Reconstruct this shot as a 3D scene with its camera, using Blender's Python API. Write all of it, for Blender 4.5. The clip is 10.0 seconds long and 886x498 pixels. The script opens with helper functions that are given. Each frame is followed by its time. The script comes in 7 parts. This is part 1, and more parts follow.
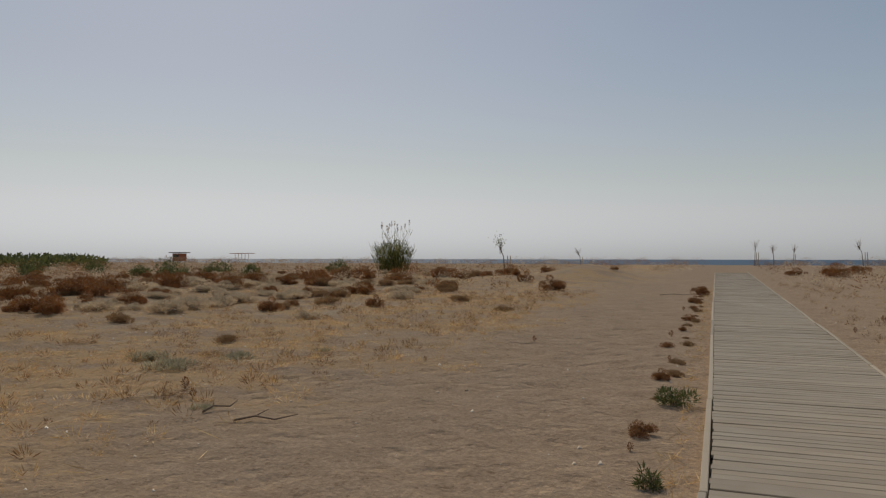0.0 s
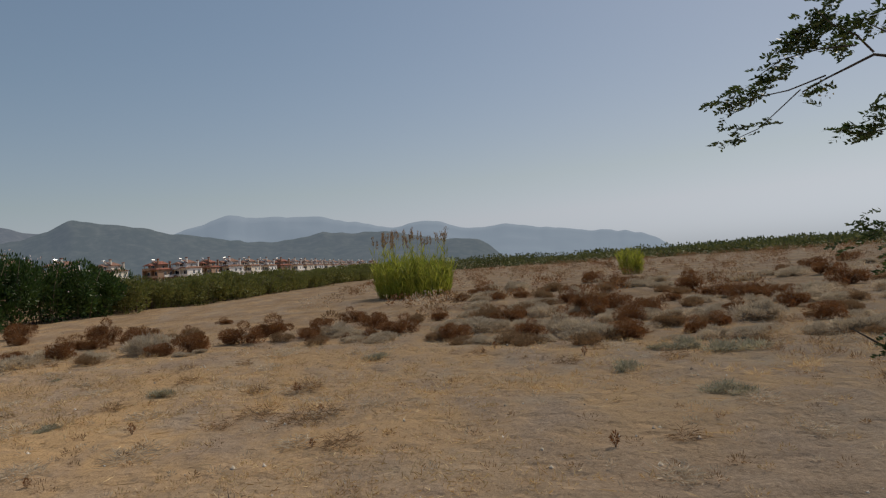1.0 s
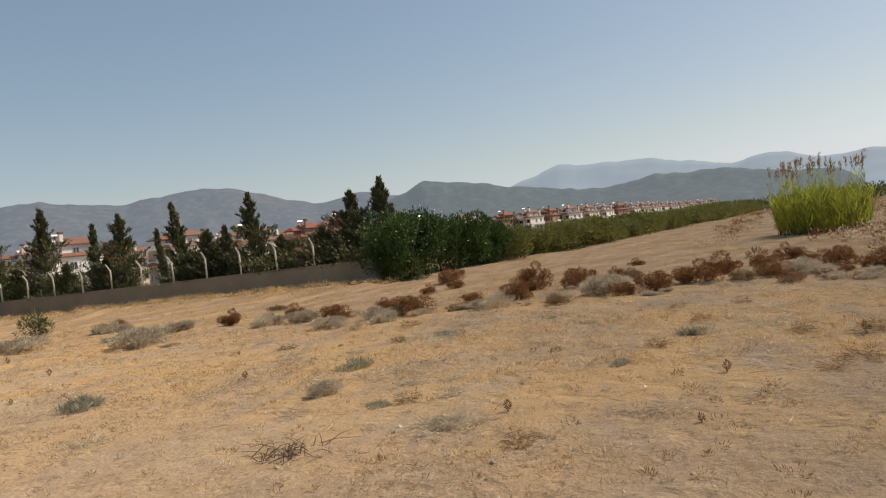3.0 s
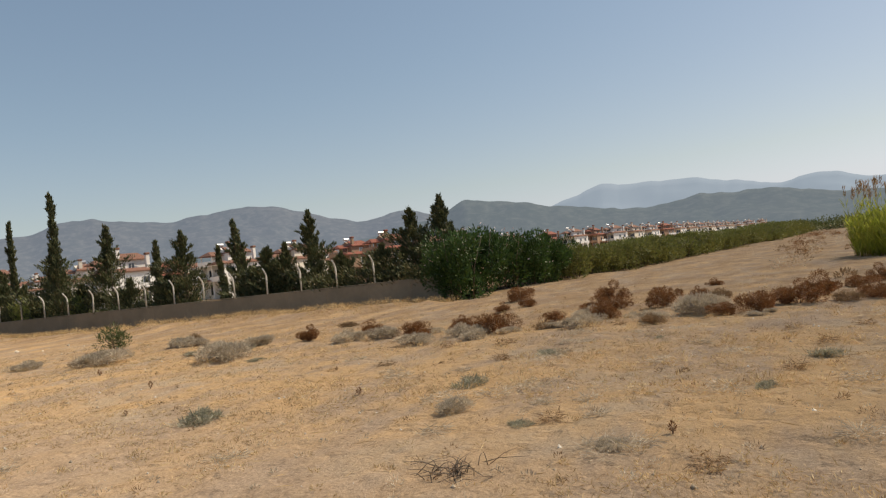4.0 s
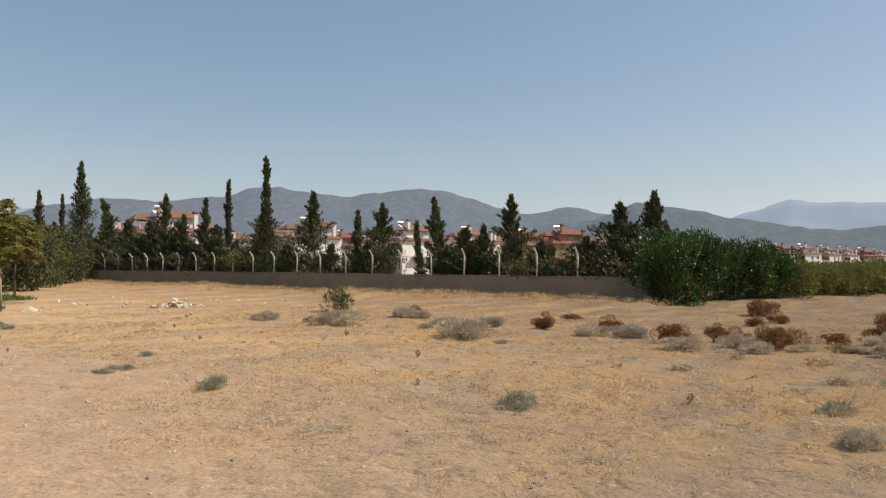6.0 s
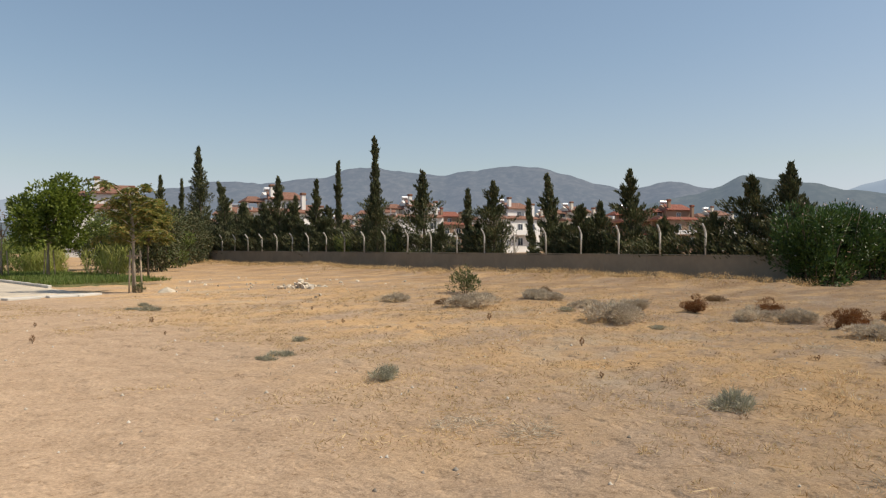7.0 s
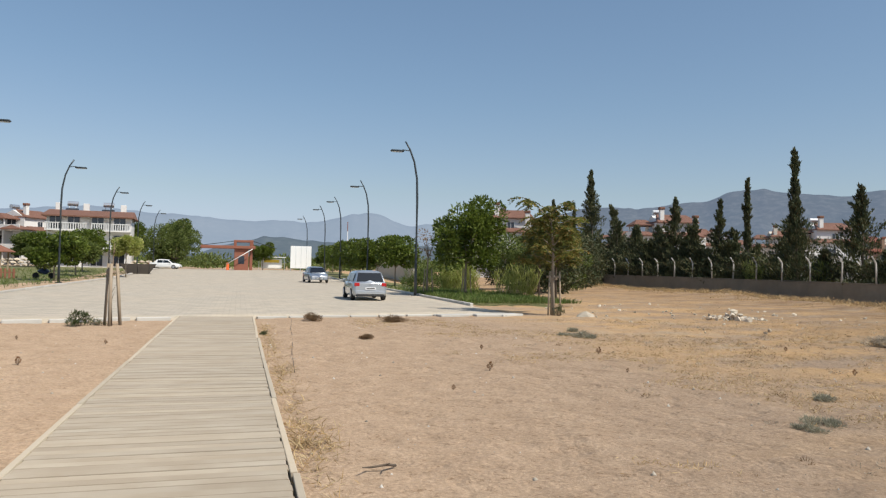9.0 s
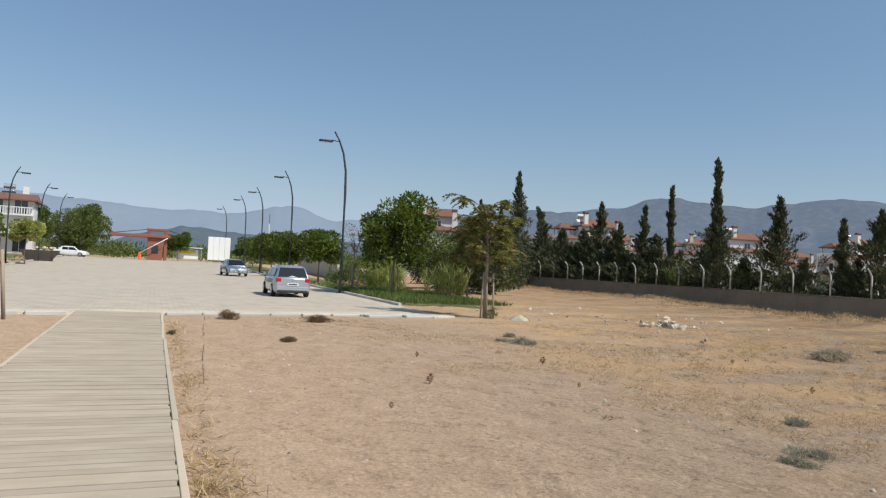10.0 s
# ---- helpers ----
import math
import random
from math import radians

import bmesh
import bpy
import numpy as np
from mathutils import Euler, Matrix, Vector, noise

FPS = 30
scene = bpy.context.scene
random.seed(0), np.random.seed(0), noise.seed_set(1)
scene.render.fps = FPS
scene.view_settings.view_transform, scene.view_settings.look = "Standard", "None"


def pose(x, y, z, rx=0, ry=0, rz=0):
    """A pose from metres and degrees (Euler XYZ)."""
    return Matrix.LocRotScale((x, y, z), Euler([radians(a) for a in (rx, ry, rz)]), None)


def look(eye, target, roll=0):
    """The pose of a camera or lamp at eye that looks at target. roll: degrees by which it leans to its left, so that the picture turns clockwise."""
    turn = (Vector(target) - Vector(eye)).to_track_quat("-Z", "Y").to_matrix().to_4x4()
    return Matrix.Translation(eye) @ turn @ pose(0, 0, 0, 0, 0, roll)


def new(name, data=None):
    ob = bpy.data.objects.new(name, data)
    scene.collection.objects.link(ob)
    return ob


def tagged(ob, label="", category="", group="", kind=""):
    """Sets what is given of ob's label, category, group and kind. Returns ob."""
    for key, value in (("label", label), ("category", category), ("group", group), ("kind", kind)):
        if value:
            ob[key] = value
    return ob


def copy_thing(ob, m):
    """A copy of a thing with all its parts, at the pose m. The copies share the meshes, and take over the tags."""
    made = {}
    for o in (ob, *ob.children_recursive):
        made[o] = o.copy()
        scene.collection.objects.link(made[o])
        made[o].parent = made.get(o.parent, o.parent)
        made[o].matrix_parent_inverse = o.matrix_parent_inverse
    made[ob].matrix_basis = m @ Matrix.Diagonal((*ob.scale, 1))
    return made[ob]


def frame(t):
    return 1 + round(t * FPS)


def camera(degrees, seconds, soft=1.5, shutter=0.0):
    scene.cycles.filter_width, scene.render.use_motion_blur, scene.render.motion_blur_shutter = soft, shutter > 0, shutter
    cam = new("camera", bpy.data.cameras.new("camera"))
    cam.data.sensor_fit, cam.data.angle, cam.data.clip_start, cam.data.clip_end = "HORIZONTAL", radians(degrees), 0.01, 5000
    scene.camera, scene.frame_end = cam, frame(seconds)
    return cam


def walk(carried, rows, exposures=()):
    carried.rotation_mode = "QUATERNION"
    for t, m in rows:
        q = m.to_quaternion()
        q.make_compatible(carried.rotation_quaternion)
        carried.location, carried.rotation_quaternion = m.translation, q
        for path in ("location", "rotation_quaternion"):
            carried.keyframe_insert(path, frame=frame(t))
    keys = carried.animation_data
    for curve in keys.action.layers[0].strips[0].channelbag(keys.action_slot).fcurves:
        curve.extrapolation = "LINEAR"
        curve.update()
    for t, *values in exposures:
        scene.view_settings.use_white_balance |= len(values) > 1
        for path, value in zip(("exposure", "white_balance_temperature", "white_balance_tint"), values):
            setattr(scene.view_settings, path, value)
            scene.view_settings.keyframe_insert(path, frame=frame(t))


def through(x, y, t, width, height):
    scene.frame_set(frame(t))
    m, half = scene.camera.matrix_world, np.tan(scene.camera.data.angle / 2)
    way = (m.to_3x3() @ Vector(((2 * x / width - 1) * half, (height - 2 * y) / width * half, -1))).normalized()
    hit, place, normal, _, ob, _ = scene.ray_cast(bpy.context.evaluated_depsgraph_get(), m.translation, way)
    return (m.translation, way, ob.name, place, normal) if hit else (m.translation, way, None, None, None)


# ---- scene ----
cam = camera(63.0, 10.0, soft=1.25)
PATH = [
    (0, (0.563, 1.619, 1.797), (-0.158, 3.485, 1.824), 0.1),
    (0.5, (0.29, 0.711, 1.8), (-1.335, 1.866, 1.948), -2.6),
    (0.6, (0.295, 0.589, 1.819), (-1.482, 1.497, 1.953), -2.6),
    (0.8, (0.227, 0.303, 1.806), (-1.701, 0.819, 1.934), -2.1),
    (1, (0.259, 0.001, 1.751), (-1.735, 0.152, 1.794), -4.0),
    (1.5, (-0.073, -0.932, 1.825), (-2.034, -1.328, 1.815), -5.7),
    (2, (-0.194, -1.65, 1.803), (-2.037, -2.424, 1.857), -6.3),
    (2.5, (-0.034, -2.215, 1.825), (-1.915, -2.896, 1.797), -4.9),
    (2.7, (-0.06, -2.558, 1.805), (-1.919, -3.296, 1.784), -6.9),
    (3.8, (0.153, -3.862, 1.899), (-1.686, -4.648, 1.892), -5.7),
    (4, (0.261, -4.156, 1.908), (-1.554, -4.995, 1.952), -6.4),
    (4.5, (0.28, -4.96, 1.834), (-1.476, -5.908, 1.954), -4.1),
    (5, (0.191, -5.799, 1.863), (-1.462, -6.924, 1.916), -2.2),
    (5.5, (0.138, -6.58, 1.866), (-1.439, -7.81, 1.887), 1.1),
    (5.7, (0.235, -6.732, 1.857), (-1.353, -7.947, 1.907), 0.3),
    (6.8, (0.52, -8.257, 1.904), (-0.969, -9.592, 1.881), -0.2),
    (7, (0.537, -8.544, 1.933), (-0.874, -9.961, 1.919), -0.2),
    (7.5, (0.509, -9.423, 1.927), (-0.735, -10.986, 2.028), -0.7),
    (8, (0.51, -10.405, 1.916), (-0.442, -12.159, 2.039), 2.6),
    (8.5, (0.535, -11.407, 1.867), (-0.09, -13.306, 1.91), 1.0),
    (9, (0.53, -12.256, 1.822), (-0.013, -14.18, 1.869), 1.2),
    (9.5, (0.528, -12.974, 1.874), (-0.16, -14.852, 1.921), 1.7),
    (10, (0.364, -13.69, 1.844), (-0.379, -15.546, 1.892), 3.0),
]
EXPOSURE = [(0, -0.38, 7800, 12), (0.5, -0.48, 7050, 10), (1.0, -0.46, 7150, 11), (1.5, -0.22, 7250, 10), (2.0, -0.02, 7450, 10), (2.5, 0.13, 7700, 11), (4.0, 0.15, 7600, 11), (5.5, 0.2, 7350, 11), (7.5, 0.18, 7050, 11), (10, 0.0, 6200, 8)]
walk(cam, [(t, look(eye, target, roll)) for t, eye, target, roll in PATH], EXPOSURE)

# ---- world and sun ----
SUN_YAW, SUN_UP = 40.0, 49.0
world = bpy.data.worlds.new("sky")
scene.world = world
world.use_nodes = True
wn, wl = world.node_tree.nodes, world.node_tree.links
sky = wn.new("ShaderNodeTexSky")
sky.sky_type, sky.sun_disc = "NISHITA", False
sky.sun_elevation, sky.sun_rotation = radians(SUN_UP), radians(-SUN_YAW)
sky.air_density, sky.dust_density, sky.ozone_density = 1.0, 0.9, 3.5
pale = wn.new("ShaderNodeHueSaturation")
pale.inputs["Saturation"].default_value = 1.1
wl.new(sky.outputs[0], pale.inputs["Color"])
soft_sky = wn.new("ShaderNodeGamma")
soft_sky.inputs["Gamma"].default_value = 0.72
wl.new(pale.outputs[0], soft_sky.inputs["Color"])
# summer haze evens the sky and greys its bright horizon: blue stays above green, red comes up to it
rgb, back = wn.new("ShaderNodeSeparateColor"), wn.new("ShaderNodeCombineColor")
wl.new(soft_sky.outputs[0], rgb.inputs[0])


def sky_math(kind, a, b, c=None):
    k = wn.new("ShaderNodeMath")
    k.operation = kind
    for socket, v in zip(k.inputs, (a, b, c)):
        if isinstance(v, (int, float)):
            socket.default_value = v
        elif v is not None:
            wl.new(v, socket)
    return k.outputs[0]


hazy = wn.new("ShaderNodeMapRange")
for key, val in (("From Min", 2.15), ("From Max", 3.6), ("To Min", 0.0), ("To Max", 0.32)):
    hazy.inputs[key].default_value = val
wl.new(rgb.outputs[1], hazy.inputs["Value"])
grey_red = sky_math("MULTIPLY", rgb.outputs[1], 0.88)
lift_red = sky_math("MULTIPLY_ADD", sky_math("SUBTRACT", grey_red, rgb.outputs[0]), hazy.outputs[0], rgb.outputs[0])
wl.new(sky_math("MINIMUM", lift_red, grey_red), back.inputs[0])
wl.new(rgb.outputs[1], back.inputs[1])
wl.new(sky_math("MAXIMUM", sky_math("MULTIPLY", rgb.outputs[1], 1.17), rgb.outputs[2]), back.inputs[2])
wl.new(back.outputs[0], wn["Background"].inputs[0])
wn["Background"].inputs[1].default_value = 0.169
sun = new("sun", bpy.data.lights.new("sun", "SUN"))
sun.data.energy, sun.data.angle, sun.data.color = 4.3, radians(0.6), (1.0, 0.93, 0.82)
a, e = radians(SUN_YAW), radians(SUN_UP)
sun.matrix_world = look((-60 * math.sin(a) * math.cos(e), 60 * math.cos(a) * math.cos(e), 60 * math.sin(e)), (0, 0, 0))

# ---- small tools ----
rng = np.random.default_rng(7)


def thing(name, label, category, at=(0, 0, 0), turn=0.0, group="", kind=""):
    ob = new(name)
    ob.empty_display_size = 0.2
    ob.matrix_world = pose(*at, 0, 0, turn)
    return tagged(ob, label, category, group, kind)


def link(name, me, material, parent, label=""):
    ob = new(name, me)
    if material is not None and not me.materials:
        me.materials.append(material)
    ob.parent = parent
    return tagged(ob, label)


def part(name, bm, material, parent, label=""):
    me = bpy.data.meshes.new(name)
    bm.to_mesh(me)
    bm.free()
    return link(name, me, material, parent, label)


def mesh_np(name, verts, faces, smooth=False):
    """A mesh from arrays: verts n x 3, faces m x 3 or m x 4."""
    me = bpy.data.meshes.new(name)
    k = faces.shape[1]
    me.vertices.add(len(verts))
    me.vertices.foreach_set("co", np.ascontiguousarray(verts, np.float32).ravel())
    me.loops.add(faces.size)
    me.loops.foreach_set("vertex_index", np.ascontiguousarray(faces, np.int32).ravel())
    me.polygons.add(len(faces))
    me.polygons.foreach_set("loop_start", np.arange(0, faces.size, k, dtype=np.int32))
    me.polygons.foreach_set("loop_total", np.full(len(faces), k, np.int32))
    if smooth:
        me.polygons.foreach_set("use_smooth", np.ones(len(faces), bool))
    me.update(calc_edges=True)
    me.validate()
    return me


def unit(v):
    return v / np.maximum(np.linalg.norm(v, axis=-1, keepdims=True), 1e-9)


def leaves(base, ways, length, width, r):
    """Pointed leaves, one quad each, from base along ways; length and width are arrays or numbers."""
    n = len(base)
    ways = unit(ways)
    side = unit(np.cross(ways, r.normal(size=(n, 3))))
    length = np.broadcast_to(np.asarray(length, float), (n,))[:, None]
    width = np.broadcast_to(np.asarray(width, float), (n,))[:, None]
    mid = base + ways * length * 0.45
    v = np.stack([base, mid + side * width / 2, base + ways * length, mid - side * width / 2], 1).reshape(-1, 3)
    return v, np.arange(4 * n).reshape(-1, 4)


def ball(n, r, squash=1.0, shell=0.5):
    """Points in a ball, most of them near its shell, and the ways outwards."""
    d = unit(r.normal(size=(n, 3)))
    rad = shell + (1 - shell) * r.random(n) ** 0.6
    p = d * rad[:, None]
    p[:, 2] *= squash
    return p, d


def tube(bm, pts, radii, sides=6):
    rings = []
    pts = [Vector(p) for p in pts]
    for i, p in enumerate(pts):
        way = (pts[min(i + 1, len(pts) - 1)] - pts[max(i - 1, 0)]).normalized()
        q = way.to_track_quat("Z", "Y")
        rad = radii[i] if hasattr(radii, "__len__") else radii
        rings.append([bm.verts.new(p + q @ Vector((rad * math.cos(t), rad * math.sin(t), 0))) for t in [2 * math.pi * k / sides for k in range(sides)]])
    for a, b in zip(rings, rings[1:]):
        for k in range(sides):
            f = bm.faces.new((a[k], a[(k + 1) % sides], b[(k + 1) % sides], b[k]))
            f.smooth = True
    bm.faces.new(rings[0][::-1])
    bm.faces.new(rings[-1])


def box(bm, x0, x1, y0, y1, z0, z1, bevel=0.0):
    got = bmesh.ops.create_cube(bm, size=1)["verts"]
    for v in got:
        v.co = Vector((x0 + (v.co.x + 0.5) * (x1 - x0), y0 + (v.co.y + 0.5) * (y1 - y0), z0 + (v.co.z + 0.5) * (z1 - z0)))
    if bevel:
        edges = list({e for v in got for e in v.link_edges})
        bmesh.ops.bevel(bm, geom=edges, offset=bevel, segments=1, affect="EDGES")
    return got


def boxed(x0, x1, y0, y1, z0, z1, bevel=0.0):
    bm = bmesh.new()
    box(bm, x0, x1, y0, y1, z0, z1, bevel)
    return bm


def lump(radius, squash, seed, cuts=2, rough=0.25):
    """A rounded uneven stone or clod."""
    bm = bmesh.new()
    bmesh.ops.create_icosphere(bm, subdivisions=cuts, radius=radius)
    for v in bm.verts:
        k = 1 + rough * noise.noise(v.co / radius * 1.3 + Vector((seed * 3.1, seed, 0)))
        v.co = Vector((v.co.x * k, v.co.y * k, v.co.z * k * squash))
    return bm


# ---- materials ----
def base_mat(name, rough=0.8, metal=0.0):
    m = bpy.data.materials.new(name)
    m.use_nodes = True
    b = m.node_tree.nodes["Principled BSDF"]
    b.inputs["Roughness"].default_value, b.inputs["Metallic"].default_value = rough, metal
    return m, m.node_tree.nodes, m.node_tree.links, b


def noise_node(n, l, scale, detail=4.0, rough=0.6, coord="Object", stretch=None):
    tc = n.new("ShaderNodeTexCoord")
    out = tc.outputs[coord]
    if stretch:
        mp = n.new("ShaderNodeMapping")
        mp.inputs["Scale"].default_value = stretch
        l.new(out, mp.inputs[0])
        out = mp.outputs[0]
    t = n.new("ShaderNodeTexNoise")
    t.inputs["Scale"].default_value, t.inputs["Detail"].default_value, t.inputs["Roughness"].default_value = scale, detail, rough
    l.new(out, t.inputs["Vector"])
    return t


def ramp(n, l, src, stops):
    c = n.new("ShaderNodeValToRGB")
    c.color_ramp.elements[0].position, c.color_ramp.elements[0].color = stops[0][0], (*stops[0][1], 1)
    c.color_ramp.elements[1].position, c.color_ramp.elements[1].color = stops[-1][0], (*stops[-1][1], 1)
    for p, col in stops[1:-1]:
        c.color_ramp.elements.new(p).color = (*col, 1)
    l.new(src, c.inputs[0])
    return c


def mix(n, l, fac, a, b, mode="MIX"):
    k = n.new("ShaderNodeMix")
    k.data_type, k.blend_type = "RGBA", mode
    for s, v in ((k.inputs["Factor"], fac), (k.inputs["A"], a), (k.inputs["B"], b)):
        if isinstance(v, (int, float)):
            s.default_value = v
        elif isinstance(v, tuple):
            s.default_value = (*v, 1)
        else:
            l.new(v, s)
    return k.outputs["Result"]


def bump(n, l, b, src, strength, dist):
    k = n.new("ShaderNodeBump")
    k.inputs["Strength"].default_value, k.inputs["Distance"].default_value = strength, dist
    l.new(src, k.inputs["Height"])
    l.new(k.outputs[0], b.inputs["Normal"])
    return k


def grainy(name, col, col2, scale=6.0, rough=0.85, metal=0.0, bumps=0.3, dist=0.01, coord="Object", stretch=None, rand=0.0):
    """Two colours mixed at two scales, with a fine relief; rand varies the brightness from piece to piece."""
    m, n, l, b = base_mat(name, rough, metal)
    big = noise_node(n, l, scale * 0.18, 3, 0.5, coord, stretch)
    fine = noise_node(n, l, scale, 6, 0.65, coord, stretch)
    c = mix(n, l, fine.outputs[0], col, col2)
    c = mix(n, l, ramp(n, l, big.outputs[0], [(0.35, (0, 0, 0)), (0.7, (1, 1, 1))]).outputs[0], c, mix(n, l, 0.5, c, tuple(v * 0.72 for v in col), "MIX"))
    if rand:
        info = n.new("ShaderNodeObjectInfo")
        c = mix(n, l, 1.0, c, ramp(n, l, info.outputs["Random"], [(0.0, (1 - rand,) * 3), (1.0, (1 + rand,) * 3)]).outputs[0], "MULTIPLY")
    l.new(c, b.inputs["Base Color"])
    if bumps:
        bump(n, l, b, fine.outputs[0], bumps, dist)
    return m


def leafy(name, cols, through=0.35, rough=0.6):
    """Leaves: a colour of its own for each leaf, and light coming through."""
    m, n, l, b = base_mat(name, rough)
    geo = n.new("ShaderNodeNewGeometry")
    c = ramp(n, l, geo.outputs["Random Per Island"], [(i / (len(cols) - 1), k) for i, k in enumerate(cols)]).outputs[0]
    patch = noise_node(n, l, 0.9, 2, 0.5)
    c = mix(n, l, 1.0, c, ramp(n, l, patch.outputs[0], [(0.3, (0.7,) * 3), (0.7, (1.2,) * 3)]).outputs[0], "MULTIPLY")
    l.new(c, b.inputs["Base Color"])
    b.inputs["Specular IOR Level"].default_value = 0.3
    tr = n.new("ShaderNodeBsdfTranslucent")
    l.new(c, tr.inputs[0])
    ms = n.new("ShaderNodeMixShader")
    ms.inputs[0].default_value = through
    l.new(b.outputs[0], ms.inputs[1])
    l.new(tr.outputs[0], ms.inputs[2])
    l.new(ms.outputs[0], n["Material Output"].inputs[0])
    return m


def sand_mat():
    """Sand with footprints, dry orange grass litter inland and paler trodden sand along the boardwalk."""
    m, n, l, b = base_mat("sand", 0.95)
    b.inputs["Specular IOR Level"].default_value = 0.15
    b.inputs["Diffuse Roughness"].default_value = 1.0
    fine = noise_node(n, l, 22.0, 8, 0.75)
    mid = noise_node(n, l, 1.7, 6, 0.65)
    big = noise_node(n, l, 0.16, 4, 0.55)
    grit = noise_node(n, l, 70.0, 2, 0.5)
    sand = mix(n, l, ramp(n, l, mid.outputs[0], [(0.3, (0, 0, 0)), (0.7, (1, 1, 1))]).outputs[0], (0.376, 0.266, 0.177), (0.475, 0.347, 0.238))
    sand = mix(n, l, 1.0, sand, ramp(n, l, fine.outputs[0], [(0.3, (0.6,) * 3), (0.65, (1.18,) * 3)]).outputs[0], "MULTIPLY")
    straw = mix(n, l, fine.outputs[0], (0.41, 0.25, 0.12), (0.65, 0.44, 0.235))
    grey = mix(n, l, fine.outputs[0], (0.35, 0.27, 0.18), (0.53, 0.425, 0.31))
    tc = n.new("ShaderNodeTexCoord")
    sp = n.new("ShaderNodeSeparateXYZ")
    l.new(tc.outputs["Object"], sp.inputs[0])
    # how far inland from the boardwalk, broken up by noise
    off = n.new("ShaderNodeMath")
    off.operation = "MULTIPLY_ADD"
    l.new(big.outputs[0], off.inputs[0])
    off.inputs[1].default_value = 9.0
    l.new(sp.outputs["X"], off.inputs[2])
    inland = n.new("ShaderNodeMapRange")
    inland.inputs["From Min"].default_value, inland.inputs["From Max"].default_value = 1.8, -3.4
    shore = n.new("ShaderNodeMapRange")
    for key, val in (("From Min", -30.0), ("From Max", -4.0), ("To Min", 4.2), ("To Max", 0.0)):
        shore.inputs[key].default_value = val
    l.new(sp.outputs["Y"], shore.inputs["Value"])
    both = n.new("ShaderNodeMath")
    l.new(off.outputs[0], both.inputs[0])
    l.new(shore.outputs[0], both.inputs[1])
    l.new(both.outputs[0], inland.inputs["Value"])
    clump = noise_node(n, l, 0.42, 7, 0.66, stretch=(0.75, 1.5, 1))
    cm = n.new("ShaderNodeMath")
    cm.operation = "MULTIPLY"
    l.new(ramp(n, l, clump.outputs[0], [(0.40, (0, 0, 0)), (0.56, (1, 1, 1))]).outputs[0], cm.inputs[0])
    l.new(inland.outputs[0], cm.inputs[1])
    c = mix(n, l, cm.outputs[0], sand, straw)
    gp = noise_node(n, l, 0.4, 6, 0.66)
    gm = n.new("ShaderNodeMath")
    gm.operation = "MULTIPLY"
    l.new(ramp(n, l, gp.outputs[0], [(0.53, (0, 0, 0)), (0.68, (0.8,) * 3)]).outputs[0], gm.inputs[0])
    l.new(inland.outputs[0], gm.inputs[1])
    c = mix(n, l, gm.outputs[0], c, grey)
    field = n.new("ShaderNodeMapRange")
    field.inputs["From Min"].default_value, field.inputs["From Max"].default_value = -7.0, -22.0
    l.new(off.outputs[0], field.inputs["Value"])
    fm = n.new("ShaderNodeMath")
    fm.operation = "MULTIPLY"
    l.new(ramp(n, l, noise_node(n, l, 0.5, 6, 0.72, stretch=(0.6, 1.2, 1)).outputs[0], [(0.40, (0, 0, 0)), (0.60, (0.8,) * 3)]).outputs[0], fm.inputs[0])
    l.new(field.outputs[0], fm.inputs[1])
    c = mix(n, l, fm.outputs[0], c, mix(n, l, fine.outputs[0], (0.2, 0.115, 0.06), (0.36, 0.235, 0.135)))
    twigs = noise_node(n, l, 9.0, 7, 0.78)
    c = mix(n, l, ramp(n, l, twigs.outputs[0], [(0.56, (0, 0, 0)), (0.62, (0.65,) * 3)]).outputs[0], c, (0.2, 0.125, 0.07))
    c = mix(n, l, ramp(n, l, grit.outputs[0], [(0.66, (0, 0, 0)), (0.72, (0.5,) * 3)]).outputs[0], c, (0.62, 0.55, 0.46))
    l.new(c, b.inputs["Base Color"])
    add = n.new("ShaderNodeMath")
    add.operation = "MULTIPLY_ADD"
    l.new(noise_node(n, l, 3.2, 6, 0.66).outputs[0], add.inputs[0])
    add.inputs[1].default_value = 5.0
    l.new(fine.outputs[0], add.inputs[2])
    # trodden hollows about a foot wide
    tread = n.new("ShaderNodeTexVoronoi")
    tread.feature = "SMOOTH_F1"
    tread.inputs["Scale"].default_value, tread.inputs["Smoothness"].default_value = 2.7, 0.35
    wob = n.new("ShaderNodeVectorMath")
    wob.operation = "MULTIPLY_ADD"
    l.new(noise_node(n, l, 2.2, 4, 0.6).outputs["Color"], wob.inputs[0])
    wob.inputs[1].default_value = (0.5, 0.5, 0.5)
    l.new(tc.outputs["Object"], wob.inputs[2])
    l.new(wob.outputs[0], tread.inputs["Vector"])
    deep = n.new("ShaderNodeMapRange")
    for key, val in (("From Min", 0.05), ("From Max", 0.42), ("To Min", 0.0), ("To Max", 2.6)):
        deep.inputs[key].default_value = val
    l.new(tread.outputs["Distance"], deep.inputs["Value"])
    both = n.new("ShaderNodeMath")
    l.new(add.outputs[0], both.inputs[0])
    l.new(deep.outputs[0], both.inputs[1])
    bump(n, l, b, both.outputs[0], 0.6, 0.034)
    return m


